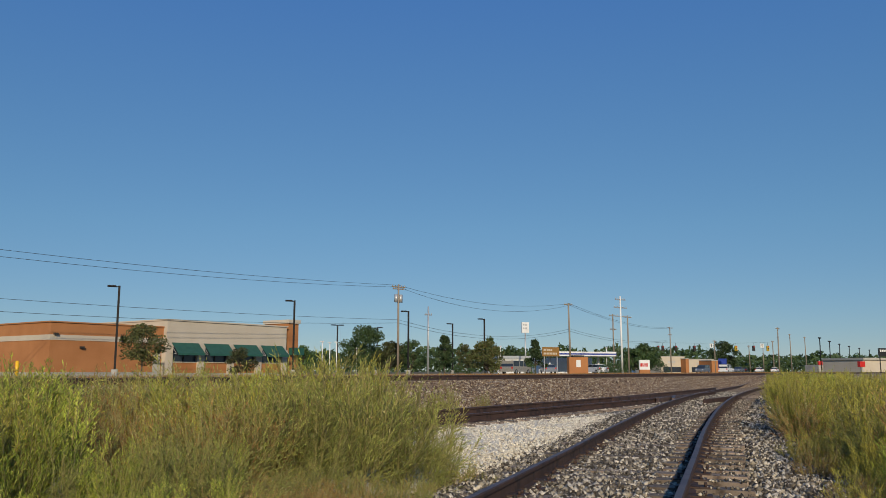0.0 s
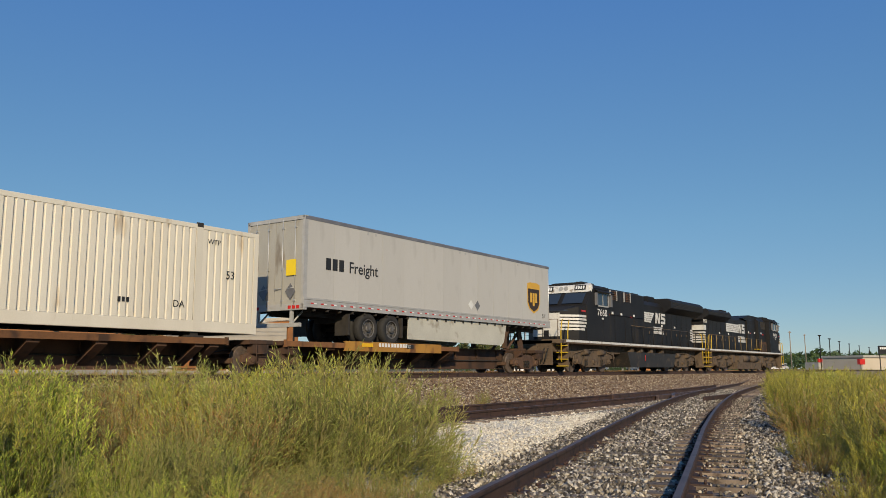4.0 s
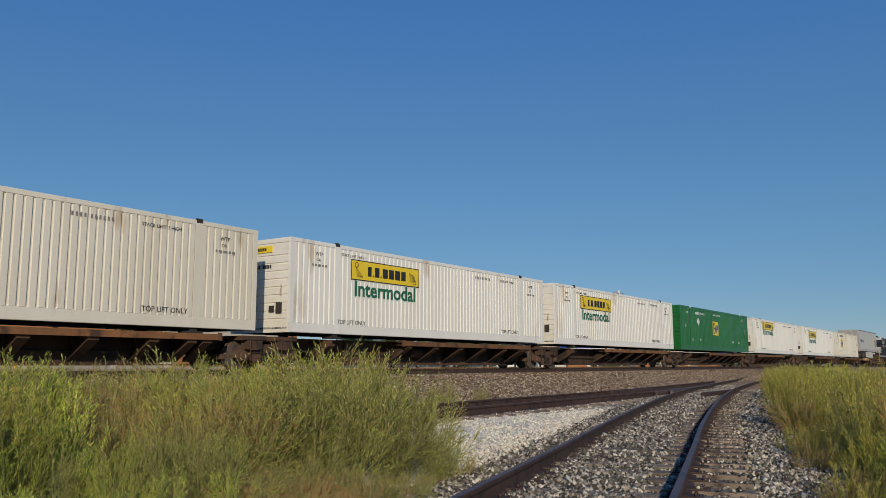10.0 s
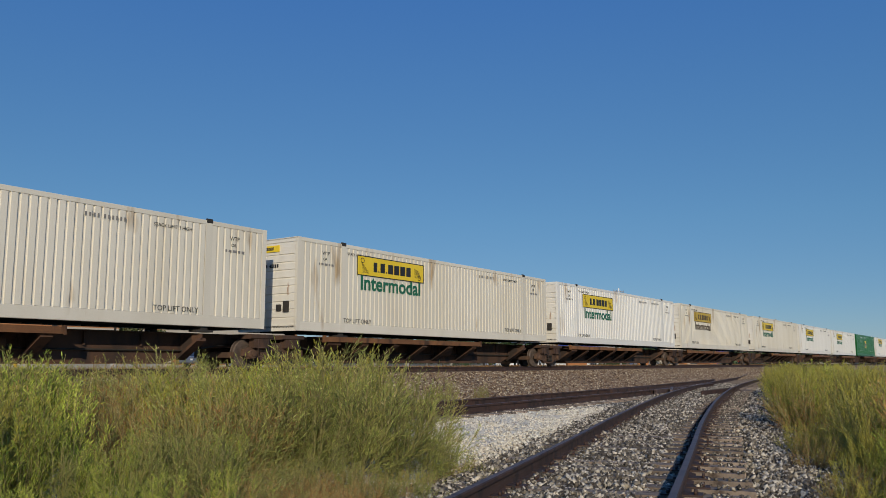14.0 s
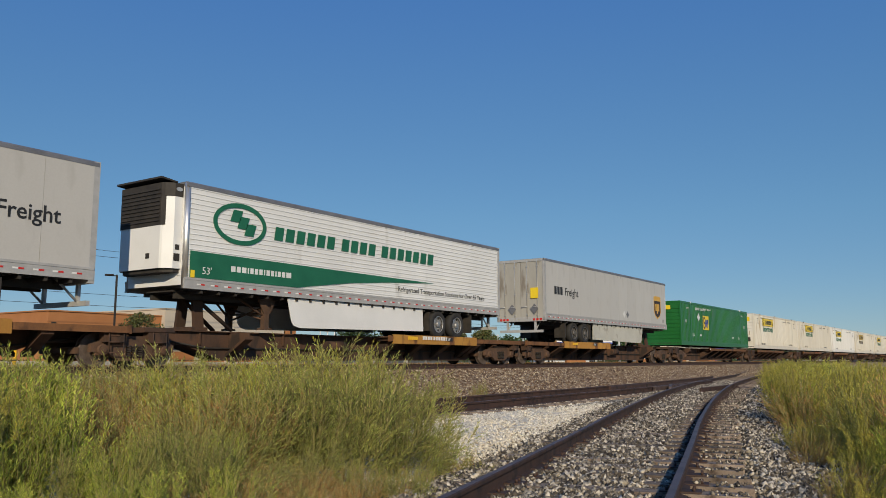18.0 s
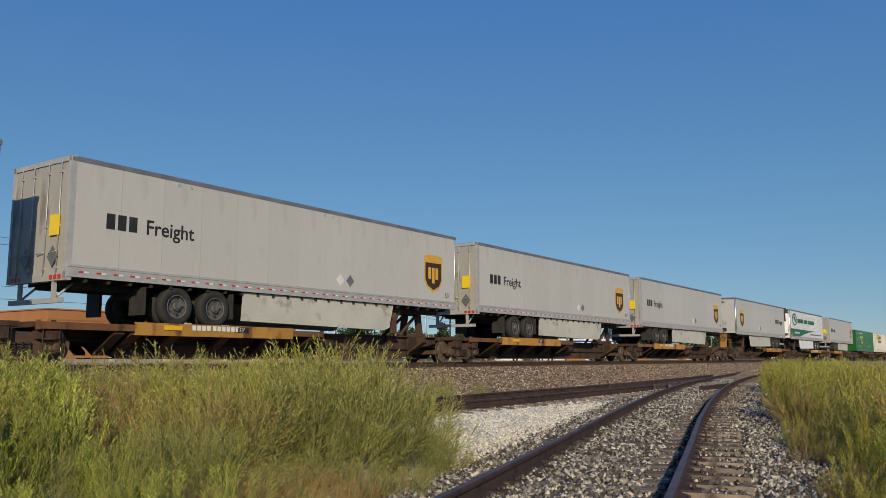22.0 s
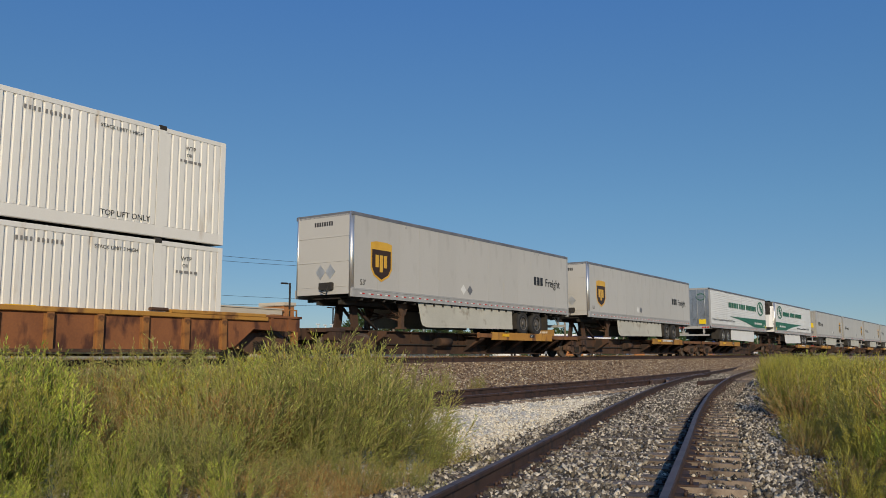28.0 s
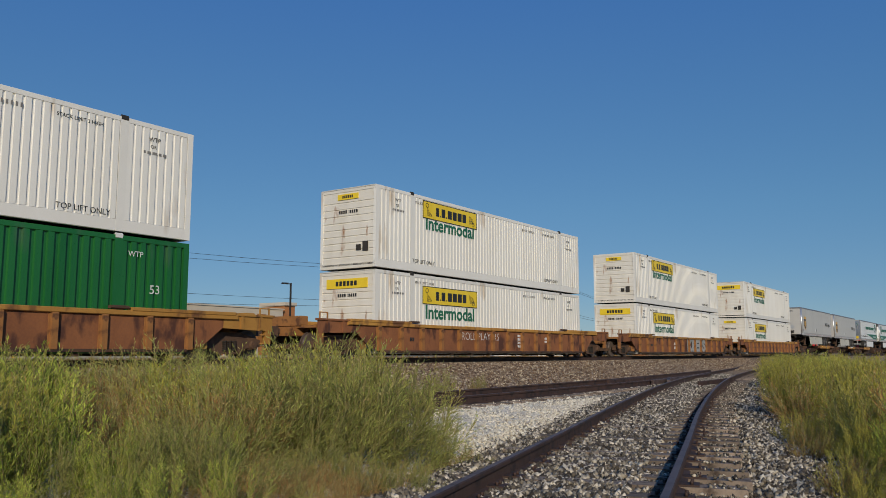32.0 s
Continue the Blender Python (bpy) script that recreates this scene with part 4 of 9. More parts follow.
def container(cx, z, paint, label, sign=None, end_sign="small", dim=False, lift=0.0, group="containers of the train"):
    """A 53 foot box. sign: 'hunt' the yellow panel and the word under it, or ('square', x) the square emblem at x from the left end."""
    m = container_meshes(paint)
    H, W = CL / 2, CW / 2
    t = thing("container", Matrix(), label, "container", group)
    for nm in ("near", "far"):
        part("side_panel", m[nm], None, t)
        part("side_rail", m[nm + "_rail"], None, t)
        for x, w in ((-H + 0.08, 8), (H - 0.08, 8), (-5.98, 11), (5.98, 11)):
            part("post", m[nm + "_post%d" % w], None, t, at=pose(x, 0, 0))
    for nm in ("roof", "floor"):
        part(nm, m[nm], None, t)
    part("front_wall", m["front"], None, t)
    part("rear_frame", m["rear"], None, t)
    if z > 2:
        for x in (-5.98, 5.98):
            for s in (-1, 1):
                part("stacking_lock", Geo().box(x - 0.09, x + 0.09, s * 1.2 - 0.06, s * 1.2 + 0.06, -0.088, 0.0), "dark", t, "dark stacking lock")
    for a in (0, 1):
        d = part("door", m["door"], None, t, at=pose(0, 0, 0) if a == 0 else pose(0, W - 0.09, 0))
        part("locking_bar", m["bar"], None, d)
    for x in (-5.98, 5.98):
        for up in (CH - 0.085,):
            part("corner_casting", m["casting"], None, t, "white lifting casting" if paint == "green" else "black lifting casting", pose(x, -W + 0.015, up))
    y = -W - 0.004
    ink = "sign_white" if paint == "green" else "sign_black"
    if sign == "hunt":
        yel, wrd = ("sign_brown_yellow", "sign_brown") if dim else ("sign_yellow", "sign_green")
        x0, x1, zb, zt = -5.32, -1.56, 1.82 + lift, 2.50 + lift
        p = part("sign_panel", Geo().box(x0, x1, y - 0.004, y, zb, zt), yel, t, "yellow sign panel with dark border")
        g = Geo()
        for a, b, c, d in ((x0, x1, zt - 0.03, zt), (x0, x1, zb, zb + 0.03), (x0, x0 + 0.03, zb, zt), (x1 - 0.03, x1, zb, zt)):
            g.box(a, b, y - 0.008, y - 0.004, c, d)
        part("border", g, "sign_brown" if dim else "sign_black", p)
        x = x0 + 0.86
        for w in (0.19, 0.05, 0.24, 0.05, 0.28, 0.28, 0.29, 0.26):
            bar_row([oblong(x, x + w, zb + 0.17, zb + (0.50 if w > 0.1 else 0.23))], y - 0.008, y - 0.004, "sign_brown" if dim else "sign_black", p)
            x += w + 0.065
        for q in (-1, 1):
            xc = (x0 + x1) / 2 + q * 1.60
            g = Geo()
            g.ring((xc, y - 0.006, zt - 0.17 if q < 0 else zb + 0.17), 0.085, 0.012, 'y', 12, 4)
            for k in range(6):
                xx = xc - 0.02 + k * 0.055 if q < 0 else xc - 0.30 + k * 0.055
                g.prism([(xx, zb + 0.20 + (0.25 - k * 0.05 if q < 0 else 0.3 - k * 0.02)), (xx + 0.02, zb + 0.20 + (0.25 - k * 0.05 if q < 0 else 0.3 - k * 0.02)), (xx + 0.06, zb + 0.10 + (0 if q < 0 else 0.06)), (xx + 0.04, zb + 0.10 + (0 if q < 0 else 0.06))], y - 0.008, y - 0.004, 'y')
            part("scroll", g, "sign_brown" if dim else "sign_black", p, "fine dark scroll ornament")
        part("lettering", words("Intermodal", 0.70, wrd, 0.018), None, t, "bold green word Intermodal", pose(-5.16, y, 1.30 + lift * 1.5) @ Matrix.Diagonal((1.10, 1, 1, 1)))
        part("lettering", words("TOP LIFT ONLY", 0.20, ink), None, t, "small black stencil", pose(-5.95, y, 0.33))
        part("lettering", words("TOP LIFT ONLY", 0.20, ink), None, t, "small black stencil", pose(4.3, y, 0.36))
        part("lettering", words("STACK LIMIT 3 HIGH", 0.13, ink), None, t, "small black stencil", pose(-5.8, y, 2.55))
        part("lettering", words("STACK LIMIT 3 HIGH", 0.13, ink), None, t, "small black stencil", pose(4.2, y, 2.52))
        part("lettering", bars(2.3, 2.50, 0.10, (0.05,) * 4 + (0.0,) + (0.05,) * 6, y, 0.06), "sign_faded", t, "stencilled marks")
        for x in (-7.15, 6.55):
            part("lettering", words("WTP", 0.16, ink), None, t, "small black stencil", pose(x + 0.15, y, 2.44))
            part("lettering", words("OR", 0.13, ink), None, t, "small black stencil", pose(x + 0.2, y, 2.26))
            part("lettering", bars(x, 2.1, 0.07, (0.06, 0.10, 0.14, 0.08, 0.1), y, 0.05), "sign_faded", t, "stencilled marks")
    elif sign:
        x = -H + sign[1]
        p = part("sign_panel", Geo().box(x, x + 1.3, y - 0.004, y, 1.12, 2.10), "sign_yellow", t, "square yellow emblem panel")
        g = Geo()
        g.box(x + 0.12, x + 0.24, y - 0.008, y - 0.004, 1.2, 2.0)
        for zz in (1.2, 1.54, 1.88):
            g.box(x + 0.24, x + 0.46, y - 0.008, y - 0.004, zz, zz + 0.12)
        part("emblem", g, "sign_brown", p)
        g = Geo()
        g.prism([(x + 0.5, 1.3), (x + 0.6, 1.3), (x + 0.68, 1.55), (x + 0.76, 1.3), (x + 0.86, 1.3), (x + 0.86, 1.85), (x + 0.76, 1.85), (x + 0.68, 1.62), (x + 0.6, 1.85), (x + 0.5, 1.85)], y - 0.008, y - 0.004, 'y')
        g.box(x + 0.92, x + 1.0, y - 0.008, y - 0.004, 1.25, 1.85), g.box(x + 1.0, x + 1.18, y - 0.008, y - 0.004, 1.52, 1.85)
        part("emblem", g, "sign_blue", p)
        part("lettering", words("53", 0.32, ink), None, t, at=pose(6.9, y, 1.5))
        part("lettering", words("53", 0.30, ink), None, t, at=pose(-7.2, y, 1.5))
        for q in (-6.9, 6.25):
            part("lettering", words("WTP", 0.20, ink), None, t, at=pose(q, y, 2.4))
        for q in (-5.75, 5.2):
            part("lettering", words("DA", 0.26, ink), None, t, at=pose(q, y, 0.62))
        part("lettering", bars(-5.0, 2.42, 0.17, (0.12, 0.12, 0.12, 0.12, 0.0, 0.12, 0.12, 0.12, 0.12, 0.12), y, 0.1), ink, t, "stencilled marks")
        part("lettering", words("WARNING HIGH CUBE", 0.17, ink), None, t, at=pose(x + 0.1, y, 2.5))
        part("lettering", bars(-4.2, 0.66, 0.12, (0.08, 0.08, 0.08), y, 0.04), ink, t)
        part("lettering", bars(3.6, 0.66, 0.12, (0.08, 0.08, 0.08), y, 0.04), ink, t)
        if paint == "green":
            part("placard", Geo().prism([(-4.4, 1.65), (-4.1, 1.95), (-4.4, 2.25), (-4.7, 1.95)], y - 0.005, y, 'y'), "sign_white", t, "white diamond placard")
        part("sign_panel", Geo().box(-H - 0.006, -H + 0.02, -0.62, 0.1, 2.35, 2.62), "sign_yellow", t)
    # the sign, marks and vents of the front wall
    e = -H - 0.004
    if sign == "hunt":
        wide, z0, z1 = (0.95, 2.28, 2.62) if end_sign == "wide" else (0.48, 2.48, 2.68)
        p = part("end_sign", Geo().box(e - 0.01, e + 0.02, -wide, wide, z0, z1), "sign_yellow", t, "yellow sign panel on the end wall")
        g = Geo()
        k = -wide * 0.5
        while k < wide * 0.5:
            g.box(e - 0.013, e - 0.01, k, k + wide * 0.13, z0 + (z1 - z0) * 0.25, z0 + (z1 - z0) * 0.75)
            k += wide * 0.18
        part("emblem", g, "sign_black", p)
        g = Geo()
        g.box(e - 0.02, e + 0.02, -0.62, -0.42, 0.62, 0.82), g.box(e - 0.02, e + 0.02, -0.95, -0.72, 0.58, 0.92)
        part("vent", g, "dark", t, "small dark vent")
        part("lettering", bars_end(e, 1.98, 0.11), ink, t, "stencilled marks")
    TRAIN.append((t, cx, z))
    return t


def bars_end(x, z, h):
    g = Geo()
    for k in range(9):
        g.box(x - 0.004, x + 0.012, -0.45 + k * 0.1, -0.45 + k * 0.1 + (0.0 if k == 4 else 0.06), z, z + h)
    return g


M["sign_brown_yellow"] = surf("faded mustard sign", (0.50, 0.33, 0.03), (0.58, 0.40, 0.05), 2, 0.5)


# ---- road trailers ----
def trailer_wheel_meshes():
    if "wheel" in SKINS:
        return SKINS["wheel"]
    ty = Geo()
    r = 0.51
    prof = [(-0.13, r - 0.05), (-0.10, r), (0.10, r), (0.13, r - 0.05), (0.135, 0.31), (-0.135, 0.31)]
    n = 24
    for i in range(n):
        a = 2 * math.pi * i / n
        ty.v += [(rad * math.cos(a), y, rad * math.sin(a)) for y, rad in prof]
    k = len(prof)
    for i in range(n):
        for j in range(k):
            ty.face([i * k + j, ((i + 1) % n) * k + j, ((i + 1) % n) * k + (j + 1) % k, i * k + (j + 1) % k], True)
    ri = Geo()
    ri.cyl((0, -0.06, 0), (0, 0.12, 0), 0.31, 24)
    ri.ring((0, -0.12, 0), 0.30, 0.022, 'y', 24, 6)
    ri.cyl((0, -0.15, 0), (0, -0.05, 0), 0.11, 12)
    ri.cyl((0, -0.17, 0), (0, -0.15, 0), 0.075, 10)
    for j in range(10):
        a = j * math.pi / 5
        ri.cyl((0.17 * math.cos(a), -0.085, 0.17 * math.sin(a)), (0.17 * math.cos(a), -0.06, 0.17 * math.sin(a)), 0.02, 6)
    ho = Geo()
    for j in range(5):
        a = j * 2 * math.pi / 5
        ho.cyl((0.23 * math.cos(a), -0.064, 0.23 * math.sin(a)), (0.23 * math.cos(a), -0.058, 0.23 * math.sin(a)), 0.045, 8)
    SKINS["wheel"] = (ty.mesh("tyre", "tyre"), ri.mesh("rim", "rim"), ho.mesh("hand_hole", "dark"), ri.mesh("rim", "rim_dark"))
    return SKINS["wheel"]


def trailer_meshes(d, panel, skirt):
    """All meshes of one kind of trailer whose front points along d."""
    key = ("trailer", d, panel)
    if key in SKINS:
        return SKINS[key]
    H, W, z0, z1 = 8.075, 1.295, 1.05, 3.92
    m = {}

    def xr(a, b):
        return (a, b) if d > 0 else (-b, -a)

    def P(pts):
        return [(d * a, b) for a, b in pts]
    for s, nm in ((-1, "near"), (1, "far")):
        g = Geo()
        g.box(0, (2 * H - 0.24) / 13 - 0.007, min(s * W, s * (W - 0.011)), max(s * W, s * (W - 0.011)), z0 + 0.30, z1 - 0.10)
        m[nm + "_plate"] = g.mesh("wall_plate", panel)
        g = Geo()
        g.box(*xr(-H + 0.1, H - 0.1), min(s * (W - 0.012), s * (W - 0.05)), max(s * (W - 0.012), s * (W - 0.05)), z0 + 0.25, z1 - 0.06)
        if panel == "trailer_white":
            g = Geo()
            prof = [(s * (W - 0.05), z0 + 0.25), (s * (W - 0.012), z0 + 0.25)]
            for k in range(18):
                z = z0 + 0.36 + k * 0.138
                prof += [(s * (W - 0.012), z), (s * (W + 0.004), z + 0.004), (s * (W + 0.004), z + 0.02), (s * (W - 0.012), z + 0.024)]
            g.prism(prof + [(s * (W - 0.012), z1 - 0.06), (s * (W - 0.05), z1 - 0.06)], *xr(-H + 0.1, H - 0.1), 'x')
        m[nm] = g.mesh("side_wall", panel)
        g = Geo()
        g.box(*xr(-H, H), min(s * (W - 0.05), s * (W + 0.006)), max(s * (W - 0.05), s * (W + 0.006)), z0, z0 + 0.27, 0.01)
        g.box(*xr(-H, H), min(s * W, s * (W + 0.018)), max(s * W, s * (W + 0.018)), z0 + 0.24, z0 + 0.30)
        g.box(*xr(-H, H), min(s * W, s * (W + 0.016)), max(s * W, s * (W + 0.016)), z0 + 0.0, z0 + 0.03)
        m[nm + "_rail"] = g.mesh("bottom_rail", "alu")
    g = Geo()
    g.prism([(-W - 0.008, z1 - 0.12), (W + 0.008, z1 - 0.12), (W + 0.008, z1 - 0.03), (W - 0.04, z1 + 0.012), (-W + 0.04, z1 + 0.012), (-W - 0.008, z1 - 0.03)], *xr(-H, H), 'x')
    m["roof"] = g.mesh("roof", "roof_grey")
    g = Geo()
    g.box(*xr(H - 0.06, H), -W + 0.1, W - 0.1, z0 + 0.1, z1 - 0.06)
    for k in range(3):
        g.box(*xr(H - 0.01, H + 0.012), -W + 0.1, W - 0.1, z0 + 0.35 + k * 0.85, z0 + 0.37 + k * 0.85)
    m["front"] = g.mesh("front_wall", panel)
    arc = [(H - 0.10 + 0.115 * math.sin(a), W - 0.11 + 0.115 * math.cos(a)) for a in np.linspace(0, math.pi / 2, 8)]
    for s, nm in ((-1, "near"), (1, "far")):
        g = Geo().prism([(d * a, s * b) for a, b in arc + [(H - 0.10, W - 0.11)]], z0, z1 - 0.02, 'z', True)
        m[nm + "_post"] = g.mesh("corner_post", "alu_bright")
    g = Geo()
    for s in (-1, 1):
        g.box(*xr(-H - 0.03, -H + 0.13), min(s * W, s * (W - 0.1)), max(s * W, s * (W - 0.1)), z0 - 0.05, z1)
    g.box(*xr(-H - 0.03, -H + 0.13), -W, W, z1 - 0.12, z1)
    g.box(*xr(-H - 0.03, -H + 0.13), -W, W, z0 - 0.08, z0 + 0.12)
    m["rear"] = g.mesh("rear_frame", "alu")
    g = Geo().box(*xr(-H, -H + 0.05), -W + 0.1, -0.008, z0 + 0.12, z1 - 0.12)
    m["door"] = g.mesh("door", "door_grey" if panel == "trailer_white" else "door_dirty")
    g = Geo()
    for y in (-0.9, -0.35):
        x = -d * (H + 0.03)
        g.cyl((x, y, z0 + 0.05), (x, y, z1 - 0.06), 0.016, 6)
        for z in (z0 + 0.2, z0 + 1.2, z0 + 2.5):
            g.box(*xr(-H - 0.05, -H), y - 0.04, y + 0.04, z, z + 0.05)
        g.tube([(x - d * 0.02, y, z0 + 0.62), (x - d * 0.03, y + 0.3, z0 + 0.58)], 0.014, 6)
    m["rod"] = g.mesh("lock_rod", "galv")
    g = Geo()
    for k in range(3):
        g.box(*xr(-H - 0.045, -H - 0.03), -W + 0.16 + k * 0.18, -W + 0.28 + k * 0.18, z0 - 0.04, z0 + 0.06)
        g.box(*xr(-H - 0.045, -H - 0.03), W - 0.28 - k * 0.18, W - 0.16 - k * 0.18, z0 - 0.04, z0 + 0.06)
    m["lamp"] = g.mesh("tail_lamp", "red")
    g = Geo()
    for s in (-1, 1):
        g.box(*xr(-H + 0.0, -H + 0.08), s * 0.75 - 0.05, s * 0.75 + 0.05, z0 - 0.55, z0)
        g.tube([(-d * (H - 0.05), s * 0.75, z0 - 0.5), (-d * (H - 0.6), s * 0.75, z0)], 0.03)
    g.box(*xr(-H - 0.03, -H + 0.07), -1.15, 1.15, z0 - 0.60, z0 - 0.48)
    m["guard"] = g.mesh("rear_guard", "alu")
    g = Geo()
    for s in (-1, 1):
        g.box(*xr(-H + 0.3, H - 0.3), s * 0.5 - 0.06, s * 0.5 + 0.06, z0 - 0.22, z0)
    for k in range(26):
        x = -H + 0.5 + k * 0.6
        g.box(*xr(x, x + 0.07), -W + 0.04, W - 0.04, z0 - 0.1, z0 - 0.0)
    g.box(*xr(H - 1.9, H - 0.2), -0.6, 0.6, z0 - 0.04, z0)
    m["frame"] = g.mesh("underframe", "dark")
    g = Geo()
    g.box(*xr(-H + 2.4, -H + 5.1), -0.55, 0.55, z0 - 0.36, z0 - 0.1)
    for a in (3.15, 4.42):
        g.cyl((d * (-H + a), -1.1, 0.51), (d * (-H + a), 1.1, 0.51), 0.08, 8)
    for s in (-1, 1):
        g.box(*xr(-H + 4.95, -H + 5.02), s * 0.95 - 0.3, s * 0.95 + 0.3, 0.25, z0 - 0.1)
        g.box(*xr(-H + 2.12, -H + 2.19), s * 0.95 - 0.3, s * 0.95 + 0.3, 0.25, z0 - 0.1)
    m["bogie"] = g.mesh("axle_slider", "dark")
    g = Geo()
    for s in (-1, 1):
        g.box(*xr(4.65, 4.83), s * 0.8 - 0.08, s * 0.8 + 0.08, 0.12, z0)
        g.box(*xr(4.58, 4.9), s * 0.8 - 0.14, s * 0.8 + 0.14, 0.06, 0.12)
        g.prism([(d * 4.35, z0), (d * 5.15, z0), (d * 4.85, z0 - 0.5), (d * 4.6, z0 - 0.5)], s * 0.8 - 0.09, s * 0.8 - 0.05, 'y')
        g.tube([(d * 4.75, s * 0.8, 0.45), (d * 5.7, s * 0.5, z0)], 0.035)
    g.tube([(d * 4.75, -0.8, 0.35), (d * 4.75, 0.8, 0.75)], 0.03), g.tube([(d * 4.75, 0.8, 0.35), (d * 4.75, -0.8, 0.75)], 0.03)
    g.tube([(d * 4.75, -0.8, 0.55), (d * 4.75, 0.8, 0.55)], 0.03)
    m["legs"] = g.mesh("landing_gear", "truck_iron")
    for s, nm in ((-1, "near"), (1, "far")):
        g = Geo()
        g.prism(P([(-H + 5.4, z0 - 0.02), (-H + 5.35, 0.22), (-H + 11.75, 0.14), (-H + 12.0, 0.20), (-H + 12.1, 0.32), (-H + 12.3, z0 - 0.02)]), s * 1.2 - 0.012, s * 1.2 + 0.012, 'y')
        m[nm + "_skirt"] = g.mesh("side_skirt", skirt)
    g = Geo()
    for k in range(34):
        x = -H + 0.3 + k * 0.46
        y = -W - 0.012
        g.slot = 0
        g.box(*xr(x, x + 0.13), y, y + 0.004, z0 + 0.11, z0 + 0.15)
        g.slot = 1
        g.box(*xr(x + 0.13, x + 0.26), y, y + 0.004, z0 + 0.11, z0 + 0.15)
    m["tape"] = g.mesh("reflective_tape", "red", "sign_white")
    SKINS[key] = m
    return m


M["door_dirty"] = surf("dirty grey door panel", (0.31, 0.295, 0.255), (0.42, 0.405, 0.36), 1.2, 0.5, 0, 0.02, 25, (0.22, 0.19, 0.15), 0.35, 0.3)
M["alu_bright"] = surf("polished aluminium", (0.70, 0.69, 0.66), (0.80, 0.79, 0.76), 4, 0.38, 0.85, 0.01, 60)
M["roof_grey"] = surf("grey trailer roof edge", (0.16, 0.16, 0.17), (0.24, 0.24, 0.25), 2, 0.5, 0.3)
M["door_grey"] = surf("polished steel door", (0.30, 0.33, 0.37), (0.44, 0.47, 0.50), 1.5, 0.3, 0.6)
M["skirt"] = surf("dull white skirt", (0.44, 0.43, 0.37), (0.56, 0.55, 0.48), 1.0, 0.6, 0, 0.03, 20, (0.34, 0.31, 0.25), 0.35)
M["shield_gold"] = surf("gold emblem", (0.62, 0.33, 0.03), (0.72, 0.43, 0.05), 2, 0.4)
M["shield_brown"] = surf("dark brown emblem", (0.035, 0.016, 0.006), (0.055, 0.026, 0.01), 2, 0.45)


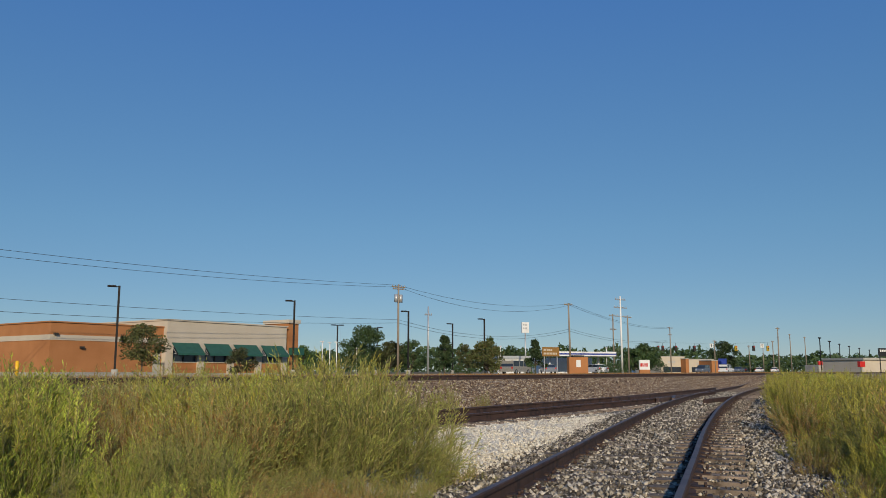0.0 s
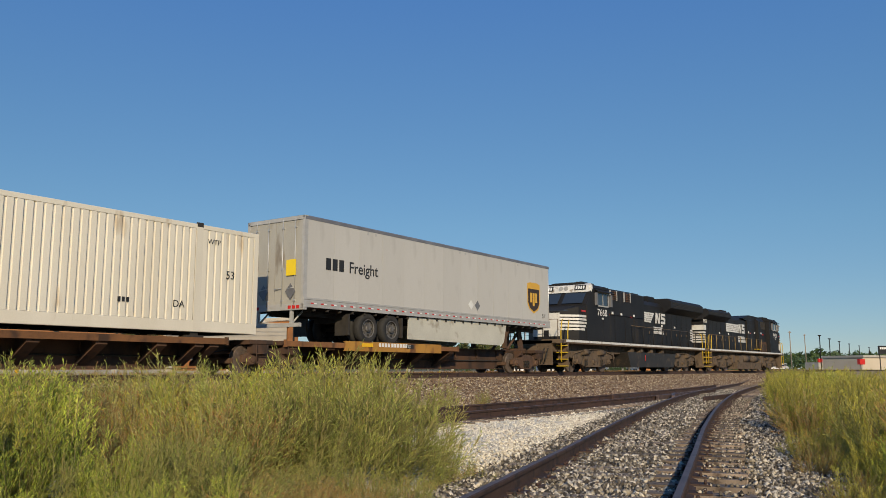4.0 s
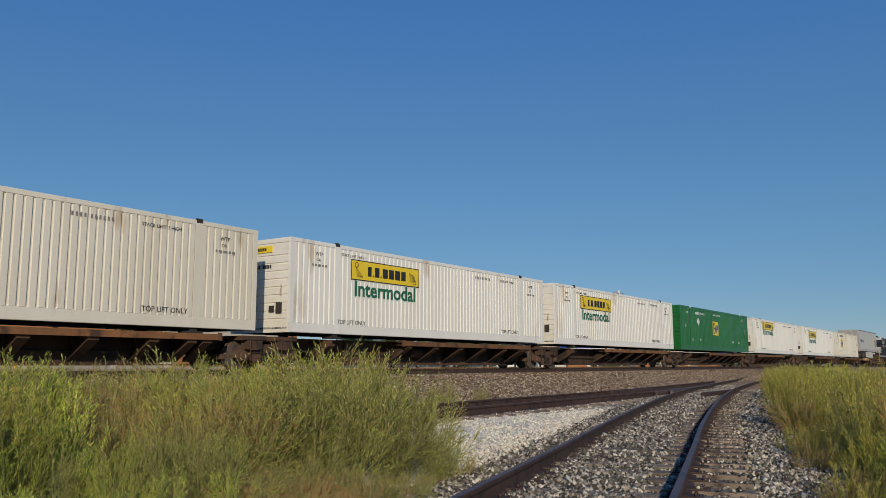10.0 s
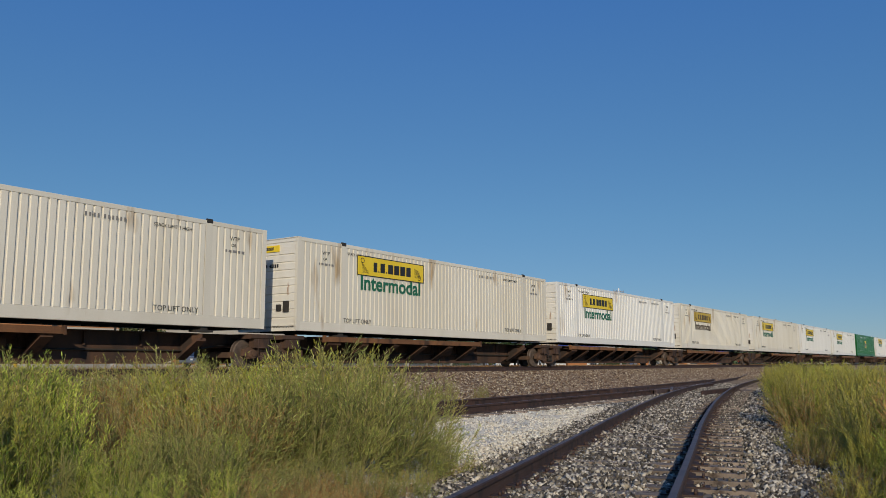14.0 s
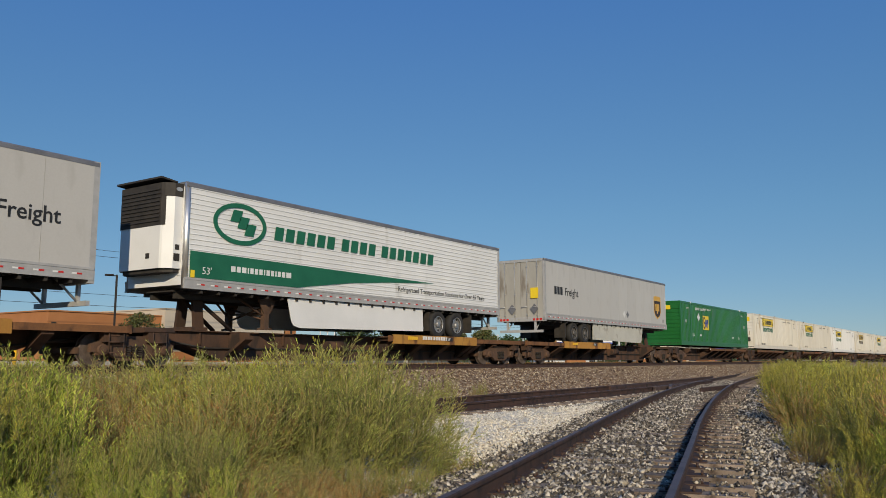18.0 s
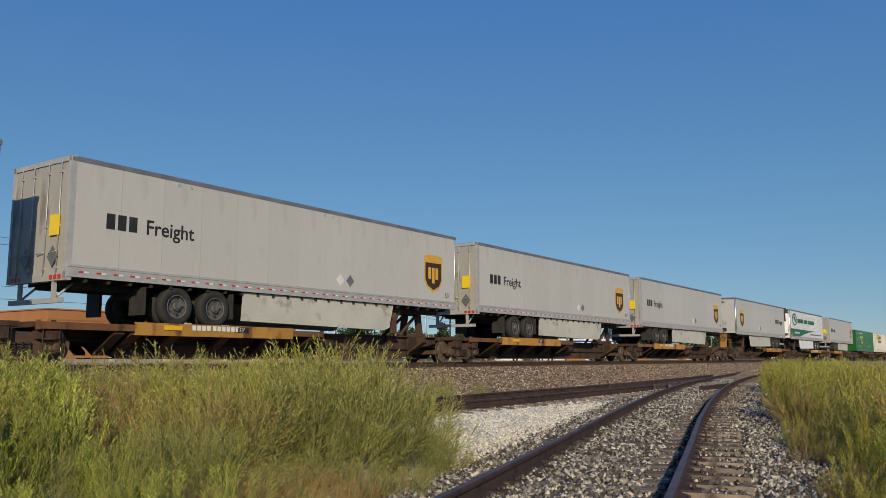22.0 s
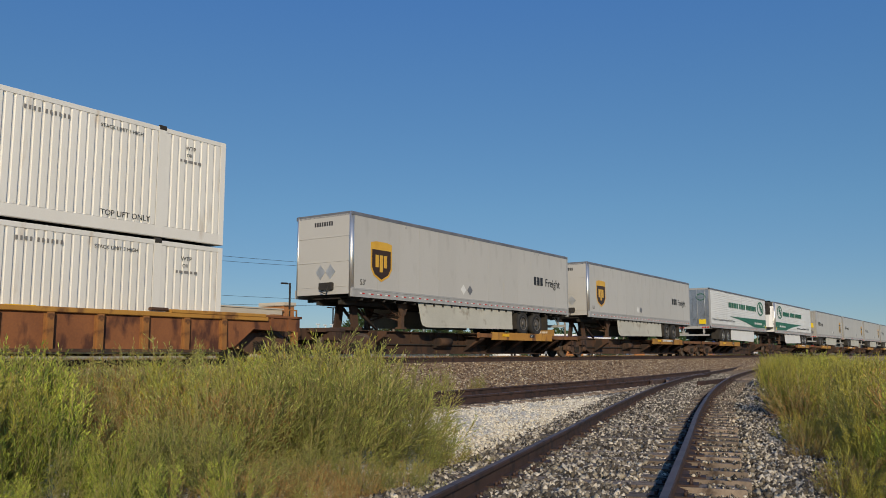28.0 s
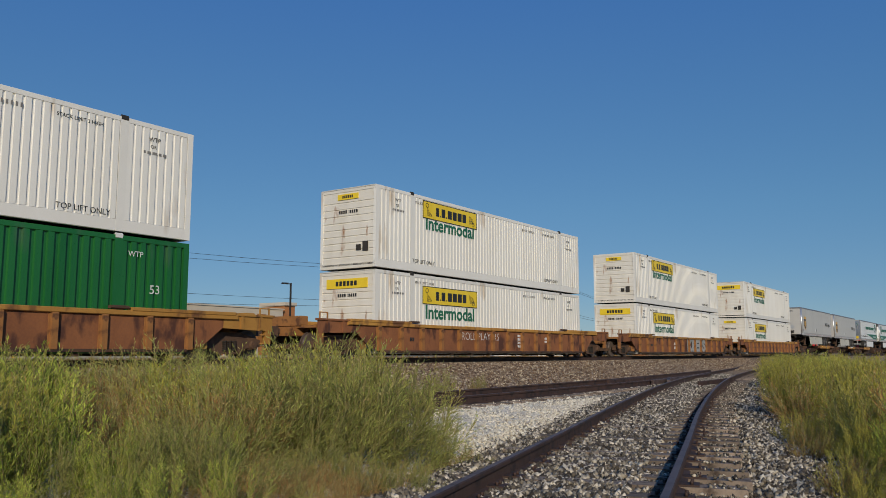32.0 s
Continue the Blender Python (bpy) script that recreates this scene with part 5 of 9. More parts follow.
def road_trailer(cx, d, style, label, axle=3.15):
    """A 53 foot road trailer; d: the way its front points; style: 'parcel' grey with a shield, 'frozen' white with a cooling unit."""
    panel, skirt = ("trailer", "skirt") if style == "parcel" else ("trailer_white", "roof_white")
    m = trailer_meshes(d, panel, skirt)
    H, W, z0, z1 = 8.075, 1.295, 1.05, 3.92
    t = thing("road_trailer", Matrix(), label, "trailer", "road trailers on the train")
    for nm in ("near", "far"):
        sw = part("side_wall", m[nm], None, t)
        for k in range(13 if style == "parcel" else 0):
            part("wall_plate", m[nm + "_plate"], None, sw, at=pose(-H + 0.12 + k * (2 * H - 0.24) / 13, 0, 0))
        part("bottom_rail", m[nm + "_rail"], None, t, "ribbed aluminium rail")
        part("side_skirt", m[nm + "_skirt"], None, t, "pale side skirt panel")
    for nm, key in (("roof", "roof"), ("front_wall", "front"), ("rear_frame", "rear"), ("tail_lamp", "lamp"), ("rear_guard", "guard"),
                    ("underframe", "frame"), ("landing_gear", "legs"), ("reflective_tape", "tape")):
        part(nm, m[key], None, t)
    for nm in ("near", "far"):
        part("corner_post", m[nm + "_post"], None, t, "bright rounded corner post")
    for a in (0, 1):
        dr = part("door", m["door"], None, t, at=pose(0, a * (W - 0.092), 0))
        part("lock_rod", m["rod"], None, dr)
    part("axle_slider", m["bogie"], None, t, at=pose(d * (axle - 3.15), 0, 0))
    ty, ri, ho, rd = trailer_wheel_meshes()
    for a in (axle, axle + 1.25):
        for s in (-1, 1):
            for inner in (0, 0.33):
                w = part("wheel", ty, None, t, "black rubber tyre", pose(d * (-H + a), s * (1.1 - inner), 0.51, 0, 0, 0 if s < 0 else 180))
                if not inner:
                    part("rim", ri if style != "parcel" else rd, None, w, "dirty dark rim" if style == "parcel" else "bright rim")
                    part("hand_hole", ho, None, w)
    y = -W - 0.006

    def X(a):                # metres from the rear end
        return d * (-H + a)
    if style == "parcel":
        x = (X(14.1) + X(15.1)) / 2
        zb = z0 + 0.56

        def shield(k):
            w, h = 0.58 * k, 0.70 * k
            pts = [(-w, h * 0.92), (-w * 0.5, h), (w * 0.5, h), (w, h * 0.92), (w, -h * 0.35), (w * 0.72, -h * 0.72), (0, -h), (-w * 0.72, -h * 0.72), (-w, -h * 0.35)]
            return [(x + a, zb + 0.72 + b) for a, b in pts]
        e = part("emblem", Geo().prism(shield(1.0), y - 0.004, y, 'y'), "shield_gold", t, "gold edged shield emblem")
        part("shield_field", Geo().prism([(a, min(b, zb + 1.13)) for a, b in shield(0.88)], y - 0.008, y - 0.004, 'y'), "shield_brown", e, "dark brown shield field")
        for k in range(3):
            g = Geo().box(x - 0.33 + k * 0.23, x - 0.33 + k * 0.23 + 0.17, y - 0.012, y - 0.008, zb + 0.52 - (0.16 if k == 1 else 0), zb + 0.95)
            part("emblem_bar", g, "shield_gold", e)
        x0 = X(0.95) if d > 0 else X(3.5)
        bar_row([oblong(x0 + a, x0 + a + 0.23, z0 + 1.24, z0 + 1.62) for a in (0.0, 0.31, 0.62)], y - 0.004, y, "sign_black", t, "dark letter bar")
        part("lettering", words("Freight", 0.53, "sign_black", 0.006), None, t, "dark lettering on the side wall", pose(x0 + 1.1, y, z0 + 1.24))
        part("lettering", words("53'", 0.26, "sign_black"), None, t, at=pose(X(15.55) - 0.18, y, z0 + 0.42))
        px = X(9.4)
        g = Geo()
        g.prism([(px, z0 + 0.45), (px + 0.2, z0 + 0.65), (px, z0 + 0.85), (px - 0.2, z0 + 0.65)], y - 0.004, y, 'y')
        part("placard", g, "sign_white", t, "white diamond placard")
        g = Geo()
        g.prism([(px + 0.48, z0 + 0.45), (px + 0.68, z0 + 0.65), (px + 0.48, z0 + 0.85), (px + 0.28, z0 + 0.65)], y - 0.004, y, 'y')
        part("placard", g, "roof_grey", t, "grey diamond placard")
        g = Geo()
        for a in (3.0, 3.4, 8.6, 9.0, 13.2):
            g.cyl((X(a), y - 0.006, z1 - 0.2), (X(a), y + 0.02, z1 - 0.2), 0.05, 10)
        part("marker_lamp", g, "alu", t)
        # end nearer the camera's side of the train
        if d > 0:
            g = Geo().box(-H - 0.055, -H - 0.03, -0.95, -0.55, z0 + 1.0, z0 + 1.5)
            part("notice", g, "sign_yellow", t, "yellow notice on the rear door")
            g = Geo()
            for cy in (-0.75, 0.45):
                g.prism([(cy, z0 + 0.25), (cy + 0.22, z0 + 0.5), (cy, z0 + 0.75), (cy - 0.22, z0 + 0.5)], -H - 0.06, -H - 0.05, 'x')
            part("placard", g, "roof_grey", t, "diamond placards on the rear doors")
        else:
            g = Geo()
            for k in range(8):
                g.box(-H - 0.004, -H + 0.005, 0.35 - k * 0.11, 0.35 - k * 0.11 + 0.07, z1 - 0.42, z1 - 0.27)
            part("lettering", g, "sign_black", t)
            g = Geo()
            for cy in (-0.35, 0.1):
                g.prism([(cy, z0 + 0.62), (cy + 0.22, z0 + 0.87), (cy, z0 + 1.12), (cy - 0.22, z0 + 0.87)], -H - 0.015, -H - 0.003, 'x')
            part("placard", g, "galv", t, "diamond placards on the front wall")
            g = Geo()
            g.box(-H - 0.10, -H, -0.5, 0.1, z0 + 0.25, z0 + 0.5, 0.02)
            g.tube([(-H - 0.1, -0.35, z0 + 0.4), (-H - 0.16, -0.3, z0 + 0.1), (-H - 0.12, 0.0, z0 + 0.2)], 0.02)
            part("hose_plate", g, "dark", t, "air hose plate")
    else:
        cx0 = X(14.3)
        g = Geo()
        n = 40
        for k in range(n):
            a, b = 2 * math.pi * k / n, 2 * math.pi * (k + 1) / n
            g.prism([(cx0 + 0.98 * math.cos(a), z0 + 1.95 + 0.60 * math.sin(a)), (cx0 + 0.98 * math.cos(b), z0 + 1.95 + 0.60 * math.sin(b)),
                     (cx0 + 0.84 * math.cos(b), z0 + 1.95 + 0.47 * math.sin(b)), (cx0 + 0.84 * math.cos(a), z0 + 1.95 + 0.47 * math.sin(a))], y - 0.014, y - 0.006, 'y')
        e = part("emblem", g, "sign_green", t, "green oval ring emblem")
        for k, (ox, oz) in enumerate(((-0.38, 0.05), (-0.12, -0.12), (0.14, -0.30))):
            bx, bz = cx0 + ox, z0 + 1.95 + oz
            bar_row([oblong(bx, bx + 0.34, bz, bz + 0.34, 0.11)], y - 0.014, y - 0.006, "sign_green", e, name="emblem_bar")
        # company name as bars, three groups
        x0 = X(13.0) if d < 0 else X(4.65)
        x = x0
        for count in (6, 4, 7):
            for k in range(count):
                bar_row([oblong(x, x + 0.34, z0 + 1.66, z0 + 2.06, 0.06)], y - 0.014, y - 0.006, "sign_green", t, "bold green letter bar")
                x += 0.455
            x += 0.24
        # sweeping green wedge
        pts = [(X(H * 2 - 0.15), z0 + 0.31), (X(12.0), z0 + 0.31), (X(11.2), z0 + 0.42), (X(9.6), z0 + 0.63), (X(7.4), z0 + 0.82), (X(4.8), z0 + 0.98), (X(H * 2 - 0.15), z0 + 1.02)]
        part("stripe", Geo().prism(pts, y - 0.011, y - 0.005, 'y'), "sign_green", t, "sweeping green wedge stripe")
        wx = X(12.2) if d > 0 else X(14.6)
        part("lettering", bars(wx, z0 + 0.57, 0.16, (0.16, 0.14, 0.16, 0.05, 0.12, 0.12, 0.13, 0.05, 0.13, 0.12, 0.05, 0.12, 0.13, 0.2), y - 0.009, 0.05), "sign_white", t, "small white lettering")
        part("lettering", words("53'", 0.28, "sign_white"), None, t, at=pose(X(15.4) - 0.2, y - 0.016, z0 + 0.42))
        sx = X(0.4) if d > 0 else X(7.0)
        part("lettering", words("Refrigerated Transportation Solutions for Over 65 Years", 0.25, "sign_black"), None, t, "small dark slogan", pose(sx, y - 0.004, z0 + 0.55))
        # cooling unit on the front wall
        def plan(wide, near, deep, lead):
            """Outline of the unit from above, its front corners slanted."""
            return [(d * (H + a), b) for a, b in ((0.01, -wide), (near, -wide), (deep - 0.03, -lead - 0.06), (deep, -lead), (deep, lead), (deep - 0.03, lead + 0.06), (near, wide), (0.01, wide))]
        u = Geo()
        u.prism(plan(1.12, 0.26, 0.50, 0.86), z0 + 0.52, z1 - 0.10, 'z')
        un = part("cooling_unit", u, "roof_white", t, "white refrigeration unit with black grille")
        part("drip_tray", Geo().prism(plan(1.06, 0.20, 0.42, 0.80), z0 + 0.42, z0 + 0.52, 'z'), "dark", un)
        g = Geo()
        g.prism(plan(1.0, 0.34, 0.515, 0.88), z1 - 1.20, z1 - 0.06, 'z')
        g.prism(plan(1.13, 0.27, 0.508, 0.87), z1 - 0.42, z1 - 0.06, 'z')
        for k in range(9):
            z = z1 - 1.08 + k * 0.105
            g.prism([(d * (H + 0.50), z), (d * (H + 0.545), z - 0.015), (d * (H + 0.545), z + 0.01), (d * (H + 0.50), z + 0.04)], -0.84, 0.84, 'y')
        part("grille", g, "dark", un, "black louvred grille")
        part("visor", Geo().prism([(d * (H + 0.10), z1 - 0.02), (d * (H + 0.62), z1 + 0.03), (d * (H + 0.62), z1 + 0.08), (d * (H + 0.10), z1 + 0.02)], -1.0, 1.0, 'y'), "dark", un)
        part("panel", Geo().box(*sorted((d * (H + 0.06), d * (H + 0.24))), -1.135, -1.115, z0 + 0.72, z0 + 0.92), "dark", un, "dark display panel")
        part("panel", Geo().box(*sorted((d * (H + 0.08), d * (H + 0.20))), -1.135, -1.115, z0 + 1.02, z0 + 1.16), "dark", un)
        part("latch", Geo().box(*sorted((d * (H + 0.495), d * (H + 0.515))), -0.45, -0.30, z0 + 0.80, z0 + 0.94), "dark", un)
        part("badge", Geo().prism([(d * (H + 0.14) + 0.10 * math.cos(a * math.pi / 8), z1 - 0.22 + 0.055 * math.sin(a * math.pi / 8)) for a in range(16)], -1.142, -1.125, 'y'), "galv", un, "small oval badge")
        part("notice", Geo().box(*sorted((d * (H - 0.30), d * (H - 0.18))), y - 0.03, y - 0.012, z0 + 0.30, z0 + 0.50), "sign_yellow", t, "yellow notice")
        part("fuel_tank", Geo().cyl((d * 2.2, -0.8, 0.62), (d * 3.4, -0.8, 0.62), 0.28, 14), "alu", t)
        if d > 0:
            g = Geo().box(-H - 0.055, -H - 0.03, -0.95, -0.45, z0 + 0.25, z0 + 0.6)
            part("notice", g, "sign_yellow", t, "yellow notice on the rear door")
            g = Geo()
            for cy in (-0.62, 0.62):
                for k in range(24):
                    a, b = k * math.pi / 12, (k + 1) * math.pi / 12
                    g.prism([(cy + 0.36 * math.cos(a), z1 - 0.65 + 0.26 * math.sin(a)), (cy + 0.36 * math.cos(b), z1 - 0.65 + 0.26 * math.sin(b)),
                             (cy + 0.30 * math.cos(b), z1 - 0.65 + 0.2 * math.sin(b)), (cy + 0.30 * math.cos(a), z1 - 0.65 + 0.2 * math.sin(a))], -H - 0.012, -H - 0.004, 'x')
            part("emblem", g, "sign_green", t, "green ring emblems on the rear doors")
    TRAIN.append((t, cx, 1.0))
    return t


# ---- well cars ----
def well_car(cx, half, scrawl=None, yellow=False):
    t = thing("well_car", Matrix(), "rusty brown well car with a yellow top rail, carrying stacked containers", "rail car", "well cars of the train")
    W, b = 1.42, 8.35
    key = ("well", round(half, 2), yellow)
    if key not in SKINS:
        m = {}
        for s, nm in ((-1, "near"), (1, "far")):
            g = Geo()
            g.plate([(-b - 0.9, 0.92), (-b - 0.15, 0.36), (-b + 0.6, 0.24), (b - 0.6, 0.24), (b + 0.15, 0.36), (b + 0.9, 0.92), (b + 0.9, 1.12), (-b - 0.9, 1.12)], s * W - 0.02, s * W + 0.02)
            m[nm] = g.mesh("side_plate", "well_side")
            g = Geo()
            g.box(-b - 1.3, b + 1.3, s * W - 0.10, s * W + 0.10, 1.10, 1.22, 0.015)
            for e in (-1, 1):
                g.box(*sorted((e * 6.3, e * (b + 1.2))), s * W - 0.12, s * W + 0.12, 1.20, 1.30, 0.02)
            m[nm + "_chord"] = g.mesh("top_chord", "car_yellow")
            g = Geo()
            g.box(-b + 0.4, b - 0.4, s * W - 0.10, s * W + 0.05, 0.20, 0.28, 0.01)
            m[nm + "_sill"] = g.mesh("bottom_chord", "car_rust")
        m["rib"] = Geo().box(-0.075, 0.075, -0.10, 0.0, 0.26, 1.10, 0.015).box(-0.12, 0.12, -0.02, 0.0, 0.26, 1.10).mesh("rib", "well_rib")
        g = Geo()
        for k in range(12):
            x = -b + 0.6 + k * (2 * b - 1.2) / 11
            g.box(x - 0.08, x + 0.08, -W, W, 0.10, 0.17)
        m["floor"] = g.mesh("floor_bearers", "car_rust")
        for s, nm in ((1, "front"), (-1, "rear")):
            g = Geo()
            x0, x1 = sorted((s * (b + 0.3), s * half))
            g.box(x0, x1, -0.45, 0.45, 0.72, 1.0, 0.02)
            g.box(*sorted((s * (b + 0.3), s * (half - 0.35))), -1.4, 1.4, 0.98, 1.06, 0.01)
            g.box(*sorted((s * (b + 0.25), s * (b + 0.38))), -1.35, 1.35, 0.30, 1.12)
            for q in (-1, 1):
                g.box(*sorted((s * (half - 0.55), s * (half - 0.35))), q * 1.38 - 0.06, q * 1.38 + 0.06, 0.45, 1.06)
                for z in (0.45, 0.7):
                    g.tube([(s * (half - 0.75), q * 1.42, z), (s * (half - 0.35), q * 1.42, z)], 0.016)
                g.tube([(s * (half - 0.4), q * 1.4, 1.05), (s * (half - 0.4), q * 1.4, 1.46), (s * (half - 0.75), q * 1.4, 1.46), (s * (half - 0.75), q * 1.4, 1.05)], 0.03)
            g.box(*sorted((s * (half - 0.6), s * (half - 0.3))), -0.7, 0.7, 1.05, 1.36, 0.03)
            m[nm] = g.mesh("end_platform", "car_yellow" if yellow else "well_rib")
            for q in (-1, 1):
                g = Geo()
                g.plate([(s * (b + 0.85), 0.86), (s * (half - 0.30), 0.80), (s * (half - 0.30), 1.24), (s * (b + 0.85), 1.24)], q * W - 0.025, q * W + 0.025)
                g.box(*sorted((s * (b + 0.8), s * (half - 0.25))), q * W - 0.07, q * W + 0.07, 1.20, 1.27, 0.01)
                for x in (b + 1.5, b + 2.2):
                    g.box(s * x - 0.05, s * x + 0.05, q * W - 0.06, q * W + 0.06, 0.84, 1.21)
                m["%s_cheek%d" % (nm, q)] = g.mesh("end_cheek", "car_yellow" if yellow else "well_side")
        g = Geo()
        g.box(-0.5, 0.2, -0.09, 0.09, 0.78, 0.96, 0.03)
        g.plate([(0.15, 0.70), (0.45, 0.70), (0.5, 0.86), (0.45, 1.02), (0.15, 1.02)], -0.16, 0.16)
        m["coupler"] = g.mesh("coupler", "truck_iron")
        m["lock"] = Geo().box(-0.25, 0.25, -0.08, 0.06, 1.25, 1.33, 0.02).mesh("container_lock", "car_rust")
        m["tape"] = Geo().box(-0.35, 0.35, -0.01, 0, 1.13, 1.23).mesh("reflector", "reflect")
        SKINS[key] = m
    m = SKINS[key]
    for nm in ("near", "far"):
        part("side_plate", m[nm], None, t, "rusty side plate")
        part("top_chord", m[nm + "_chord"], None, t, "faded yellow top rail")
        part("bottom_chord", m[nm + "_sill"], None, t)
    for s in (-1, 1):
        for k in range(14):
            x = -b + 0.3 + k * (2 * b - 0.6) / 13
            part("rib", m["rib"], None, t, at=pose(x, s * (W + 0.02), 0, 0, 0, 0 if s < 0 else 180))
        for x in (-5.98, 5.98):
            part("container_lock", m["lock"], None, t, at=pose(x, s * W, 0))
    part("floor_bearers", m["floor"], None, t)
    part("end_platform", m["front"], None, t)
    part("end_platform", m["rear"], None, t)
    for nm in ("front", "rear"):
        for q in (-1, 1):
            part("end_cheek", m["%s_cheek%d" % (nm, q)], None, t, "rusty side plate of the end")
    for s in (-1, 1):
        part("coupler", m["coupler"], None, t, at=pose(s * half, 0, 0, 0, 0, 0 if s > 0 else 180))
        truck(t, s * (b + 1.35))
    for x in (-7.2, -2.4, 2.4, 7.2):
        part("reflector", m["tape"], None, t, "yellow reflective patch", pose(x, -W - 0.081, 0))
    y = -W - 0.022
    if scrawl == "block":
        big = Matrix.Diagonal((1.72, 1, 1.18, 1))
        part("graffiti", words("KEEPS", 0.85, "spray_silver", 0.05), None, t, "large silver spray-painted letters", pose(0.35, y - 0.004, 0.36) @ big)
        part("graffiti", words("KEEPS", 0.85, "sign_black", 0.09, 0.001), None, t, "dark outline of the letters", pose(0.29, y - 0.001, 0.35) @ big)
        for k in range(12):
            part("graffiti", Geo().box(-4.4 + k * 0.24, -4.4 + k * 0.24 + 0.15, y - 0.084, y - 0.078, 1.11, 1.20), "sign_black", t, "black spray-painted tag")
        part("graffiti", bars(-2.2, 0.45, 0.16, (0.12, 0.1, 0.14), y, 0.06), "sign_white", t)
        part("graffiti", bars(-2.2, 0.7, 0.16, (0.1, 0.14, 0.12), y, 0.06), "sign_white", t)
    if scrawl == "chalk":
        part("graffiti", words("TROLL PLAYERS", 0.44, "sign_white", -0.010), None, t, "thin white chalk writing", pose(-3.2, y - 0.002, 0.70))
        for k in range(4):
            part("graffiti", bars(1.5, 0.88 - k * 0.15, 0.1, (0.1, 0.08, 0.12, 0.09), y, 0.05), "sign_white", t)
        for k in range(2):
            part("graffiti", bars(4.0, 0.8 - k * 0.15, 0.1, (0.1, 0.12, 0.09), y, 0.05), "sign_white", t)
    part("lettering", bars(-6.3, 0.62, 0.12, (0.1, 0.1), y - 0.03, 0.04), "sign_black", t)
    if yellow:
        p = part("data_plate", Geo().box(-4.2, -3.4, y - 0.004, y, 0.45, 0.85), "sign_black", t, "black data plate with white frame")
        g = Geo()
        for a, q, c, d2 in ((-4.2, -3.4, 0.82, 0.85), (-4.2, -3.4, 0.45, 0.48), (-4.2, -4.17, 0.45, 0.85), (-3.43, -3.4, 0.45, 0.85), (-3.82, -3.79, 0.45, 0.85), (-4.2, -3.4, 0.64, 0.66)):
            g.box(a, q, y - 0.007, y - 0.004, c, d2)
        part("frame", g, "sign_white", p)
    TRAIN.append((t, cx, 0.0))
    return t


M["spray_silver"] = surf("silver spray paint", (0.30, 0.30, 0.28), (0.52, 0.52, 0.50), 3, 0.5, 0.2)
M["well_rib"] = surf("yellowed rib", (0.25, 0.105, 0.03), (0.36, 0.165, 0.045), 2, 0.8, 0, 0.15, 20, (0.12, 0.05, 0.02), 0.5)


